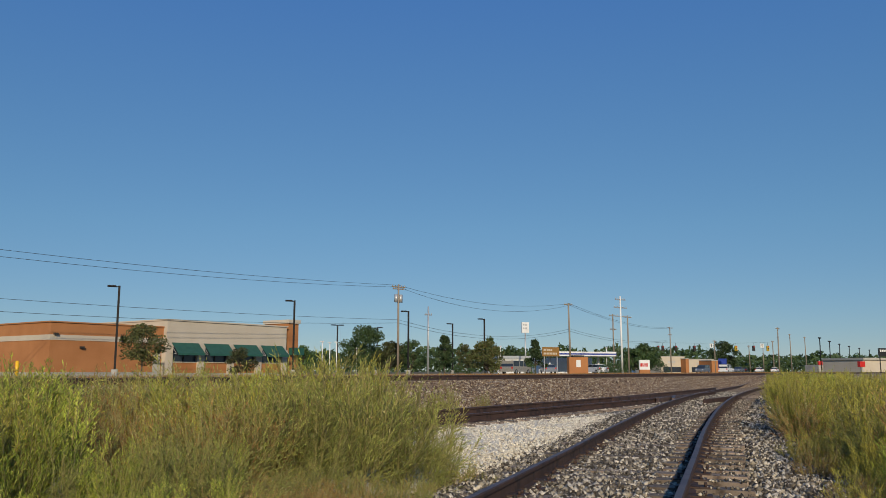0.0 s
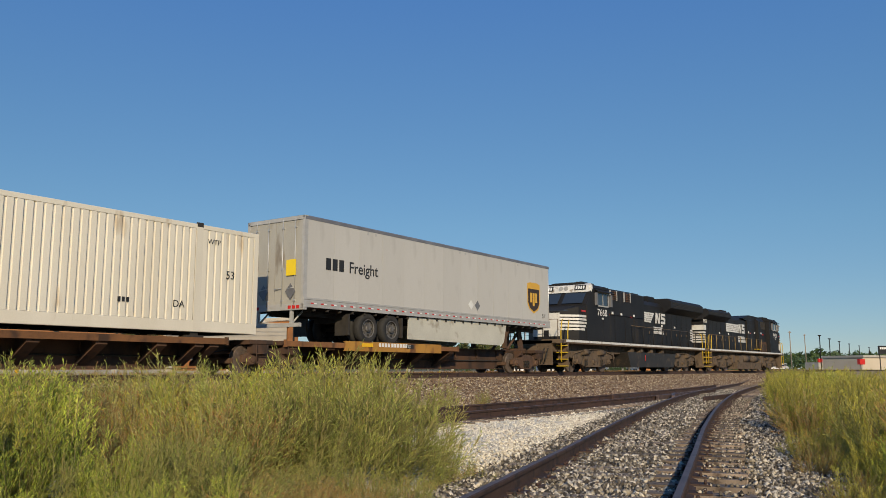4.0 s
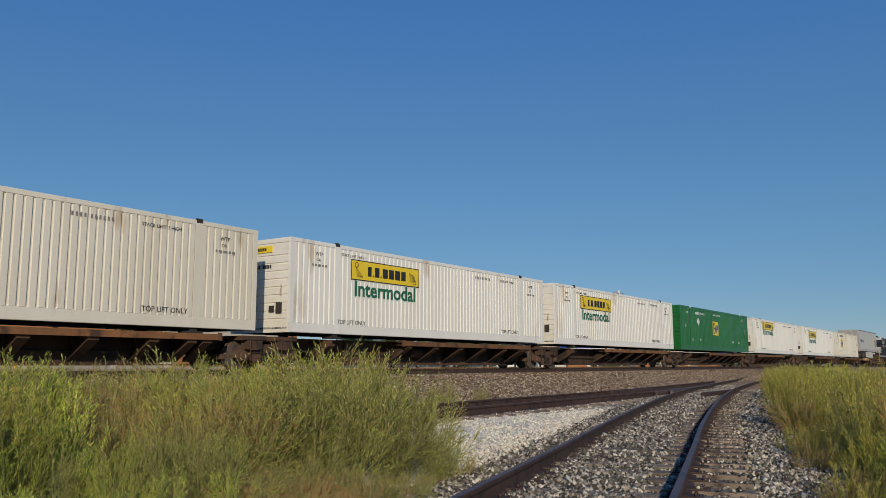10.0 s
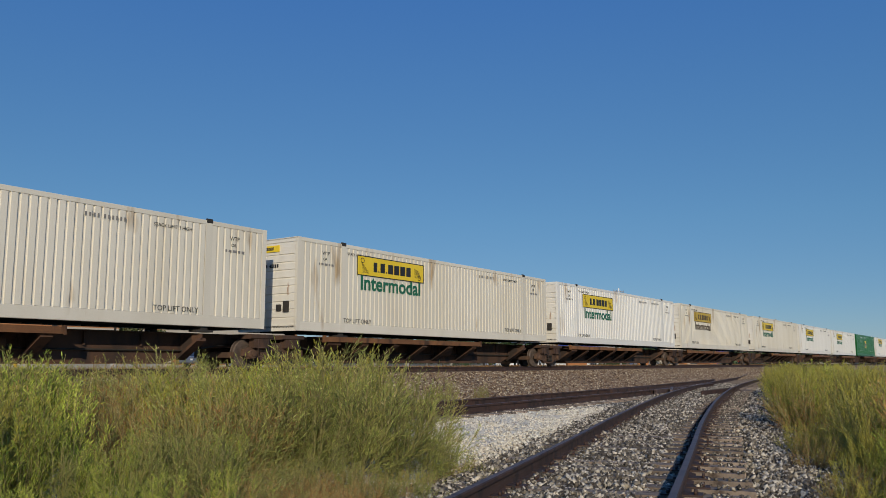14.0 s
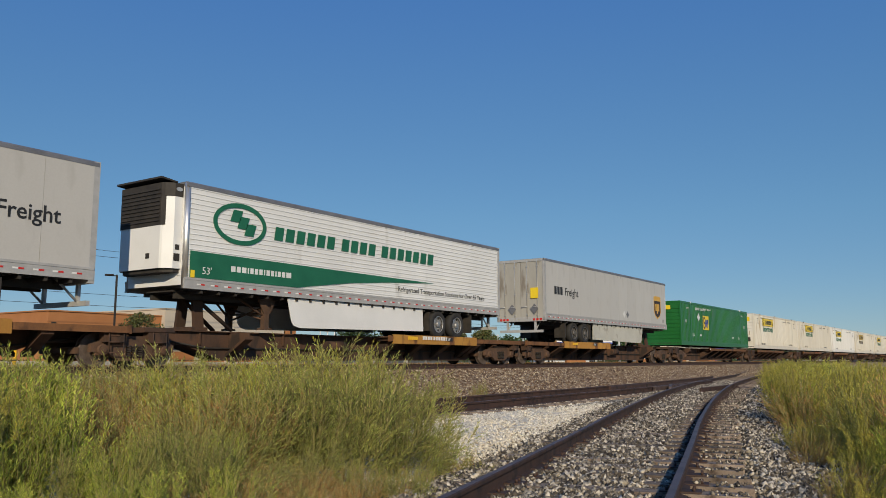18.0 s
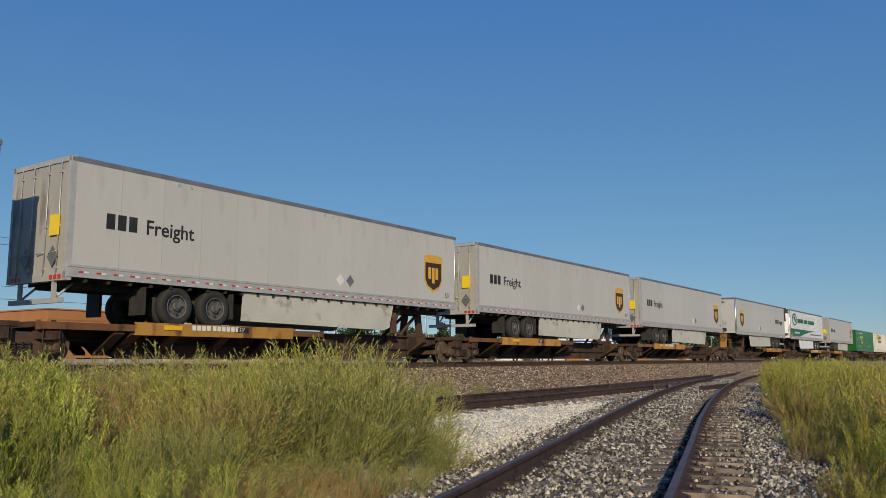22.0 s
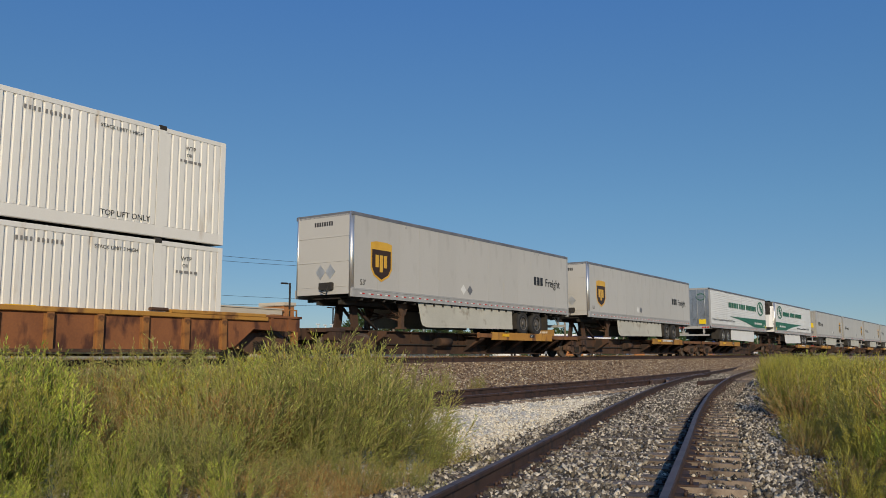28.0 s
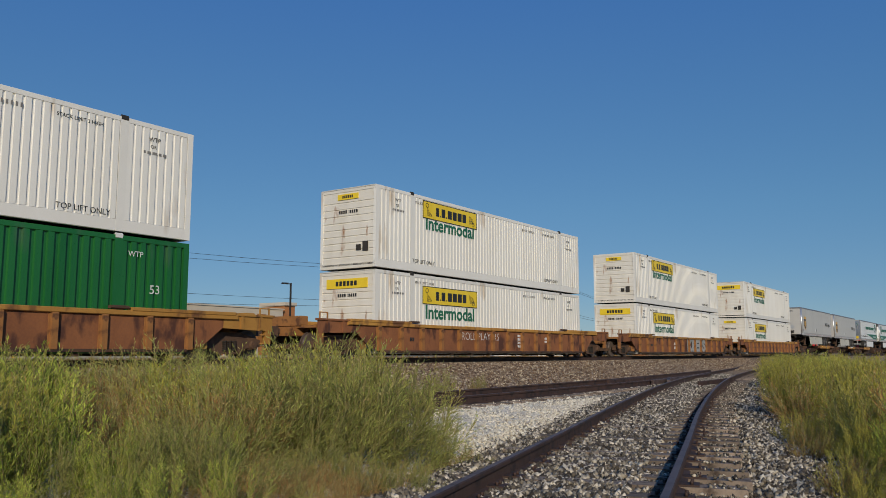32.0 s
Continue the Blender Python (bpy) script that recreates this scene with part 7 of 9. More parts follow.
    return t


M["loco_tank"] = surf("dirty black tank", (0.014, 0.013, 0.012), (0.035, 0.030, 0.025), 1.5, 0.6, 0, 0.1, 20, (0.07, 0.05, 0.034), 0.35)
M["loco_rusty"] = surf("rust stained black steel", (0.03, 0.022, 0.018), (0.085, 0.045, 0.025), 1.8, 0.8, 0, 0.1, 20, (0.15, 0.065, 0.025), 0.5)
M["loco_post"] = surf("dusty ochre post", (0.16, 0.105, 0.04), (0.26, 0.18, 0.07), 3, 0.8)


# ---- the train put together, front first ----
def build_train():
    locomotive(-2.91, 1, "9434", "black diesel locomotive with white stripes, leading the train", 6.3, False)
    locomotive(-25.19, -1, "7668", "black diesel locomotive running backwards behind the leader", 5.3, True)
    grey_r = "grey road trailer with a gold shield, front facing ahead"
    grey_l = "grey road trailer with a gold shield, front facing back"
    ice_l = "white refrigerated road trailer with green stripe, cooling unit facing back"
    ice_r = "white refrigerated road trailer with green stripe, cooling unit facing ahead"
    box_w = "white corrugated container with yellow sign and green lettering"
    box_d = "cream corrugated container with faded mustard sign"
    loads = [  # left end, what
        (-52.96, ("t", 1, "parcel", grey_r)), (-71.00, ("c", "cream", "pale cream container with a square yellow emblem", ("square", 3.6))),
        (-88.83, ("c", "white", box_w, "hunt")), (-107.59, ("c", "white", box_w, "hunt")),
        (-125.76, ("c", "green", "dark green corrugated container with a square yellow emblem", ("square", 6.9))),
        (-143.31, ("c", "white", box_w, "hunt")), (-160.68, ("c", "white", box_w, "hunt")), (-178.16, ("c", "cream", box_w, "hunt")),
        (-196.25, ("c", "cream", box_d, "dim")), (-213.64, ("c", "white", box_w, "hunt")), (-230.99, ("c", "cream", box_w, "hunt")),
        (-248.43, ("c", "cream", box_w, "hunt")), (-266.69, ("c", "green", "dark green corrugated container with a square yellow emblem", ("square", 4.6))),
        (-285.52, ("t", 1, "parcel", grey_r)), (-305.81, ("t", -1, "frozen", ice_l)), (-324.56, ("t", -1, "parcel", grey_l)),
        (-344.51, ("t", 1, "parcel", grey_r)), (-362.34, ("t", 1, "parcel", grey_r)), (-380.08, ("t", 1, "parcel", grey_r)),
        (-397.88, ("t", 1, "parcel", grey_r)), (-417.27, ("t", -1, "frozen", ice_l)), (-436.96, ("t", 1, "frozen", ice_r)),
        (-457.76, ("t", -1, "parcel", grey_l)), (-476.32, ("t", -1, "parcel", grey_l))]
    loads = [(a, a + CL, w) for a, w in loads]
    apart = {0, 13, 14, 16, 22}      # cars coupled, not jointed, to the one ahead
    marks = ((0.12,) * 4 + (0.0,) + (0.12,) * 6)
    for i, (a, b, w) in enumerate(loads):
        ahead = -37.15 if i == 0 else (loads[i - 1][0] + b) / 2
        behind = (a + loads[i + 1][1]) / 2 if i + 1 < len(loads) else a - 1.3
        fr = "own" if i in apart else ""
        re = "own" if i + 1 in apart or i + 1 == len(loads) else "joint"
        spine_car(behind, ahead, fr, re, w[1] if w[0] == "t" else 0, (a, b), marks if i % 2 == 0 else None, brake=i + 1 == 16, platform=-1 if i in (3, 8, 9, 10, 11) else 1)
        if w[0] == "t":
            road_trailer((a + b) / 2, *w[1:], axle={16: 2.55, 19: 1.75}.get(i, 3.15))
        else:
            sign = "hunt" if w[3] in ("hunt", "dim") else w[3]
            container((a + b) / 2, 1.14, w[1], w[2], sign, "wide" if i == 11 else "small", w[3] == "dim", {3: 0.2, 10: 0.12, 11: 0.12}.get(i, 0.0))
    # left end, lower and upper paint, lower and upper end sign, scrawl, lift of the upper sign
    stacks = [(-497.92, "white", "white", "small", "wide", None, 0.03), (-521.67, "white", "white", "wide", "small", "block", 0.22), (-545.37, "white", "white", "wide", "small", "chalk", 0.25), (-569.31, "green", "white", "wide", "small", None, 0.1)]
    for a, low, high, el, es, scrawl, lift in stacks:
        c = a + CL / 2
        well_car(c, 11.3, scrawl, low == "green")
        container(c, 0.17, low, box_w if low == "white" else "dark green corrugated container under a white one", "hunt" if low == "white" else ("square", 6.9), el)
        container(c, 3.155, high, "white corrugated container stacked on another", "hunt", es, False, lift)
    for ob, x, z in TRAIN:
        ob.matrix_basis = pose(x, TRAIN_Y, RAIL_Z + z)


build_train()


# ---- weeds ----
def tuft(seed, stems, height, spread, leaf, leaf_len, leaves, bend, branches, tip=0.0, lean=(0, 0), loose=0.5, rise=0.9, fan=0.2):
    """One bushy plant: bent stems with side twigs, and narrow leaves all along them."""
    rng = np.random.default_rng(seed)
    V, F, S, T = [], [], [], []

    def blade(p, d, ln, w, out=F):
        d = d / (np.linalg.norm(d) + 1e-9)
        s = np.cross(d, rng.normal(size=3))
        s = s / (np.linalg.norm(s) + 1e-9) * w
        b = len(V)
        V.extend((p, p + d * ln * 0.5 + s, p + d * ln, p + d * ln * 0.5 - s))
        out.append((b, b + 1, b + 2, b + 3))

    def stick(a, b, r):
        k = len(V)
        d = (b - a) / (np.linalg.norm(b - a) + 1e-9)
        s = np.cross(d, (0.3, 0.8, 0.1))
        s = s / (np.linalg.norm(s) + 1e-9) * r
        q = np.cross(d, s)
        V.extend((a + s, a - s * 0.5 + q * 0.87, a - s * 0.5 - q * 0.87, b))
        S.extend(((k, k + 1, k + 3), (k + 1, k + 2, k + 3), (k + 2, k, k + 3)))
    for _ in range(stems):
        az, out = rng.uniform(0, 6.283), rng.random() ** 0.6 * spread
        h = height * rng.uniform(0.72, 1.0) * math.sqrt(1 - (0.72 * out / max(spread, 0.01)) ** 2)
        ray = np.array([math.cos(az), math.sin(az), 0])
        foot = ray * out * 0.18
        top = ray * out * bend + np.array([lean[0], lean[1], h]) + rng.normal(size=3) * (0.04, 0.04, 0)
        mid = ray * out * 0.8 + np.array([lean[0] * 0.3, lean[1] * 0.3, h * 0.42])
        pts = [foot * (1 - t) ** 2 + mid * 2 * t * (1 - t) + top * t * t for t in np.linspace(0, 1, 6)]
        for a, b in zip(pts, pts[1:]):
            stick(a, b, 0.0045)
        for k in range(branches):
            t = rng.uniform(0.10, 0.97)
            i = min(int(t * 5), 4)
            p = pts[i] + (pts[i + 1] - pts[i]) * (t * 5 - i)
            u = pts[i + 1] - pts[i]
            u = u / np.linalg.norm(u)
            side = rng.normal(size=3)
            d = u * rise + side / np.linalg.norm(side) * 0.72 + ray * fan + np.array([0, 0, 0.2])
            ln = (0.10 + 0.20 * (1 - t)) * height * rng.uniform(0.6, 1.25)
            q = p + d / np.linalg.norm(d) * ln
            stick(p, q, 0.003)
            n = max(3, int(leaves * ln / (0.25 * height)))
            for m in range(n):
                w = (m + rng.random()) / n
                c = p + (q - p) * w
                e = rng.normal(size=3)
                blade(c, (q - p) / ln + e / np.linalg.norm(e) * loose + (0, 0, 0.1), leaf_len * rng.uniform(0.6, 1.3), leaf * rng.uniform(0.7, 1.3))
        if tip:
            for m in range(int(tip)):
                c = pts[3] + (pts[5] - pts[3]) * rng.random()
                e = rng.normal(size=3)
                blade(c, e / np.linalg.norm(e) * 0.7 + np.array([0, 0, 0.8]), leaf_len * 0.8, leaf * 1.2, T)
    return V, F, S, T


def tuft_mesh(name, material, *args, **kw):
    """The two meshes of a plant: its foliage and its stalks."""
    v, leaves, stalks, tips = tuft(*args, **kw)
    out = []
    bloom = "weed_seed" if material in ("weed_brown", "weed_green") else "weed_bloom"
    for nm, faces, mats in (("foliage", leaves + tips, (material, bloom)), ("stem", stalks, ("weed_stem",))):
        used = sorted({i for f in faces for i in f})
        at = {i: k for k, i in enumerate(used)}
        me = bpy.data.meshes.new(nm)
        me.from_pydata([tuple(v[i]) for i in used], [], [[at[i] for i in f] for f in faces])
        for m in mats:
            me.materials.append(M[m])
        if nm == "foliage":
            me.polygons.foreach_set("material_index", [0] * len(leaves) + [1] * len(tips))
        out.append(me)
    return out


def build_weeds():
    kinds = {
        "olive": [tuft_mesh("weed", "weed_green", s, 24, 1.2, 0.66, 0.0030, 0.050, 14, 1.0, 20, tip=6, loose=0.5, rise=0.7, fan=0.55) for s in (1, 2, 3)],
        "lime": [tuft_mesh("weed", "weed_lime", s, 11, 1.12, 0.34, 0.0038, 0.046, 16, 1.15, 20, tip=34, loose=0.6, rise=1.3) for s in (4, 5, 10)],
        "brown": [tuft_mesh("weed", "weed_brown", s, 24, 1.05, 0.48, 0.0026, 0.044, 12, 1.25, 16, tip=26, loose=0.42, rise=0.9, fan=0.2) for s in (6, 7)],
        "gold": [tuft_mesh("weed", "weed_gold", s, 18, 1.15, 0.46, 0.0030, 0.046, 16, 1.05, 19, tip=34, loose=0.42, rise=1.1) for s in (8, 9)],
    }
    labels = {"olive": "feathery olive green weed bush", "lime": "bright yellow green spiky weed", "brown": "dry brown seeding weed",
              "gold": "golden yellow late summer weed"}
    rnd = random.Random(21)

    def plant(x, y, kind, size, group):
        leaves, stalks = rnd.choice(kinds[kind])
        z = ground_z(x, y)
        at = pose(x, y, z - 0.02, rnd.uniform(-5, 5), rnd.uniform(-5, 5), rnd.uniform(0, 360)) @ Matrix.Diagonal((size * rnd.uniform(0.9, 1.15), size * rnd.uniform(0.9, 1.15), size, 1))
        ob = thing("weed_bush", at, labels[kind] + (" in the thicket before the tracks" if group.startswith("thicket") else " beside the siding" if group.startswith("row") else " growing on the ballast bank"), "weed", group)
        part("foliage", leaves, None, ob)
        part("stem", stalks, None, ob)
    # thicket between camera and middle track, clump by clump
    w = radians(54.97)

    def at_view(depth, a):
        return depth * math.sin(w) + a * math.cos(w), depth * math.cos(w) - a * math.sin(w)
    for depth, lo, hi, n, low, high, mix in THICKET:
        for k in range(n):
            a = lo + (hi - lo) * (k + rnd.uniform(0.1, 0.9)) / n
            x, y = at_view(depth + rnd.uniform(-0.45, 0.45), a)
            plant(x, y, rnd.choice(mix.split()), rnd.uniform(low, high) * 1.1, "thicket of weeds")
    for depth, a, kind, size in BUSHES:
        plant(*at_view(depth, a), kind, size * 1.08, "thicket of weeds")
    # row beside the siding, rising away from the ballast
    for k in range(150):
        x = 6.8 + 44 * (k / 150) ** 1.3
        d = rnd.uniform(2.25, 5.2)
        rim = ease(2.0, 3.5, d + 1.5 * ease(11, 19, x))
        u = rnd.random()
        plant(x, siding(x)[0] - d, "gold" if u < 0.6 else "lime" if u < 0.75 else "brown" if u < 0.9 else "olive", (0.32 + 0.98 * rim) * rnd.uniform(0.85, 1.12), "row of weeds")
    for k in range(34):
        x = 6.8 + 8 * k / 34
        plant(x, siding(x)[0] - rnd.uniform(2.1, 3.3), "gold" if k % 4 else "brown", rnd.uniform(0.36, 0.66), "row of weeds")
    for x in (17.5, 19, 20.5, 22, 24, 26, 28.5, 31, 34, 38, 42, 46, 51):
        plant(x, siding(x)[0] - rnd.uniform(2.3, 2.7), "gold", rnd.uniform(1.15, 1.4), "row of weeds")
    # single plants on the bank and by the middle track
    for x, y, kind, size in ((18.2, 12.6, "olive", 0.75), (17.0, 12.3, "olive", 0.5), (20.5, 12.9, "olive", 0.55), (15.3, 11.9, "olive", 0.6), (14.4, 12.2, "brown", 0.5), (33, 15.5, "olive", 0.5),
                             (13.6, 9.6, "olive", 0.35), (15.6, 9.7, "brown", 0.3), (19.6, 12.5, "brown", 0.45), (23.0, 13.0, "brown", 0.3)):
        plant(x, y, kind, size, "weeds on the bank")


# clumps: depth, from and to sideways, how many, smallest and largest size, kinds
THICKET = [
    (6.6, -3.7, -3.0, 6, 0.85, 1.05, "lime lime gold"), (7.6, -4.3, -3.5, 6, 0.95, 1.12, "lime lime brown"), (8.8, -5.0, -4.2, 6, 0.95, 1.15, "lime lime olive"), (10.5, -5.8, -5.0, 4, 0.95, 1.1, "lime brown"),
    (6.7, -2.9, -1.6, 6, 0.45, 0.65, "lime lime olive"), (7.5, -3.2, -1.7, 7, 0.55, 0.75, "lime olive lime brown"),
    (8.2, -3.3, -2.5, 5, 0.75, 0.95, "brown brown gold"), (8.2, -2.5, -1.6, 5, 0.78, 0.95, "brown"), (9.2, -4.0, -2.1, 8, 0.85, 1.12, "brown brown gold"), (10.4, -4.5, -2.2, 8, 0.9, 1.2, "brown olive gold"), (12.0, -5.2, -2.6, 7, 0.95, 1.1, "brown olive"),
    (8.9, -2.3, -1.4, 4, 1.0, 1.12, "olive"), (10.2, -2.4, -0.8, 6, 1.05, 1.2, "olive lime"), (12.5, -6.5, -1.0, 9, 0.9, 1.15, "olive brown"), (14.5, -7.5, -1.2, 8, 0.85, 1.1, "olive brown lime"),
    (5.9, -3.3, -1.3, 12, 0.38, 0.56, "lime lime olive"), (6.5, -2.2, -0.7, 9, 0.26, 0.42, "olive brown brown"), (7.0, -1.0, -0.35, 6, 0.16, 0.26, "brown"),
    (6.6, -1.7, -0.45, 12, 0.26, 0.40, "brown olive brown"), (7.3, -1.5, -0.2, 14, 0.26, 0.42, "brown olive"), (7.9, -0.9, 0.0, 8, 0.24, 0.38, "brown olive"),
    (7.2, -2.0, -0.9, 9, 0.22, 0.36, "brown brown olive"), (7.7, -1.3, -0.1, 7, 0.22, 0.34, "brown"), (8.9, 0.0, 0.4, 4, 0.22, 0.34, "brown olive")]
# the rounded bushes at the thicket's end: depth, sideways, kind, size
BUSHES = [(8.3, -0.80, "olive", 1.10), (8.6, -0.45, "olive", 1.02), (8.9, -1.15, "olive", 1.10), (8.1, -1.25, "olive", 0.85), (9.1, -0.55, "olive", 1.05), (9.4, -0.20, "olive", 0.85), (8.4, -0.25, "olive", 0.72),
          (9.9, -1.45, "gold", 1.32), (10.2, -1.15, "gold", 1.30), (9.7, -1.75, "lime", 1.22), (8.2, -1.85, "olive", 0.98), (8.0, -2.15, "olive", 0.9), (9.0, 0.05, "olive", 0.5), (9.6, -3.05, "lime", 1.12), (8.6, -3.75, "brown", 1.1)]

build_weeds()


# ---- beyond the main line ----
HEAD = radians(54.97)


def spot(b, d):
    """The ground place at bearing b (degrees right of the view's middle) and depth d."""
    a = math.tan(radians(b)) * d
    return d * math.sin(HEAD) + a * math.cos(HEAD), d * math.cos(HEAD) - a * math.sin(HEAD)


def build_restaurant():
    z = FAR_Z
    t = thing("restaurant", pose(41.8, 74, z), "low orange brick restaurant with beige front and green awnings", "building")

    def wall(name, x0, x1, y0, y1, z0, z1, mat, label="", c=0.0, parent=None):
        return part(name, Geo().box(x0, x1, y0, y1, z0, z1, c), mat, parent or t, label)
    wall("brick_wing", 0, 12.4, 0, 22, 0.35, 5.0, "brick", "orange brick wing")
    wall("plinth", -0.06, 12.4, -0.06, 22, 0, 0.35, "concrete")
    wall("cream_band", -0.05, 12.4, -0.05, 22, 3.35, 3.85, "beige", "cream stone band")
    wall("coping", -0.12, 12.45, -0.12, 22, 5.0, 5.12, "brick")
    for x, zz in ((0.3, 3.9), (3.0, 2.7)):
        wall("wall_lamp", x, x + 0.35, -0.3, 0.0, zz - 0.1, zz + 0.1, "dark")
    wall("door", 11.2, 12.1, -0.05, 0.0, 0.1, 2.3, "concrete", "pale service door")
    # beige front with bays
    wall("front_wall", 12.4, 29.6, -0.6, 22, 2.95, 5.75, "beige", "beige rendered upper front")
    wall("coping", 12.3, 29.75, -0.72, 22, 5.75, 5.9, "beige")
    bays = 4
    w = 16.6 / bays
    for k in range(bays + 1):
        x = 12.7 + k * w
        wall("pilaster", x - 0.45, x + 0.45, -0.7, 0.2, 0, 2.95, "beige")
    for k in range(bays):
        x0, x1 = 12.7 + k * w + 0.45, 12.7 + (k + 1) * w - 0.45
        wall("spandrel", x0, x1, -0.5, 0.0, 0.25, 1.35, "brick", "brick panel under the window")
        wall("sill", x0, x1, -0.6, 0.0, 1.35, 1.45, "beige")
        win = wall("window", x0, x1, -0.32, -0.25, 1.45, 2.95, "glass", "dark restaurant window")
        wall("mullion", (x0 + x1) / 2 - 0.05, (x0 + x1) / 2 + 0.05, -0.4, -0.2, 1.45, 2.95, "dark", "", 0, win)
        a = Geo()
        a.prism([(-0.6, 3.45), (-0.62, 3.38), (-1.75, 2.35), (-1.78, 2.12), (-1.70, 2.12), (-1.68, 2.33)], x0 - 0.12, x1 + 0.12, 'x')
        aw = part("awning", a, "awning", t, "sloping dark green awning")
        g = Geo()
        for x in (x0 - 0.33, x1 + 0.30):
            g.tube([(x, -0.6, 2.4), (x, -1.7, 2.25)], 0.02), g.tube([(x, -0.65, 3.35), (x, -1.72, 2.3)], 0.02)
        part("bracket", g, "galv", aw)
    wall("base_wall", 12.4, 29.6, -0.45, 20, 0, 0.3, "concrete")
    wall("inner_wall", 12.4, 29.6, -0.2, 22, 0.3, 2.95, "dark")
    # corner tower
    wall("tower", 30.3, 32.0, -0.2, 4.0, 0, 6.3, "brick", "brick corner tower")
    wall("coping", 30.15, 32.15, -0.4, 4.2, 6.3, 6.75, "beige")
    wall("awning", 30.4, 31.9, -1.4, -0.2, 2.4, 3.3, "awning")
    b = thing("bollard", pose(*spot(-27.23, 70), z), "yellow safety bollard beside the restaurant wall", "bollard")
    part("post", Geo().cyl((0, 0, 0), (0, 0, 1.25), 0.16, 12), "reflect", b)
    part("cap", Geo().cyl((0, 0, 1.25), (0, 0, 1.33), 0.16, 12, 0.08), "reflect", b)


def lamp_pole(b, d, h, arms=(-1,), mat="pole_dark"):
    x, y = spot(b, d)
    t = thing("parking_lamp", pose(x, y, FAR_Z, 0, 0, -35), "tall dark parking lot lamp on a square pole", "street lamp", "parking lot lamps")
    part("base", Geo().cyl((0, 0, 0), (0, 0, 0.6), 0.3, 12), "concrete", t, "concrete base")
    part("pole", Geo().box(-0.09, 0.09, -0.09, 0.09, 0.6, h), mat, t)
    for s in arms:
        part("arm", Geo().box(min(0, s * 0.5), max(0, s * 0.5), -0.04, 0.04, h - 0.14, h - 0.05), mat, t)
        part("lamp_head", Geo().box(min(s * 0.25, s * 0.95), max(s * 0.25, s * 0.95), -0.2, 0.2, h - 0.12, h + 0.03, 0.03), mat, t)


POLES = {}


def utility_pole(name, b, d, h, arms, mat="pole_wood", lean=0.0, cans=0, label="weathered wooden utility pole with crossarm"):
    x, y = spot(b, d)
    t = thing("utility_pole", pose(x, y, FAR_Z, 0, lean, -12), label, "utility pole", "utility poles along the road")
    part("pole", Geo().cyl((0, 0, 0), (0, 0, h), 0.17, 10, 0.11), mat, t)
    for k, (z, w) in enumerate(arms):
        a = part("crossarm", Geo().box(-w, w, -0.06, 0.06, h - z - 0.07, h - z + 0.07), mat if mat == "pole_wood" else "galv", t)
        for q in (-0.92, -0.45, 0.45, 0.92):
            part("insulator", Geo().cyl((q * w, 0, h - z + 0.07), (q * w, 0, h - z + 0.28), 0.05, 8, 0.03), "galv", a)
    for k in range(cans):
        part("transformer", Geo().cyl((0.38 - 0.75 * k, 0, h - 2.3), (0.38 - 0.75 * k, 0, h - 1.3), 0.24, 12), "galv", t, "grey transformer can")
    POLES[name] = (x, y, FAR_Z + h)


def wire(name, p, q, sag, label):
    g = Geo()
    pts = []
    for k in range(17):
        u = k / 16
        pts.append(tuple(p[i] + (q[i] - p[i]) * u - (sag * 4 * u * (1 - u) if i == 2 else 0) for i in range(3)))
    g.tube(pts, 0.022, 4)
    slab(name, g, "wire", label, "cable", "overhead cables")


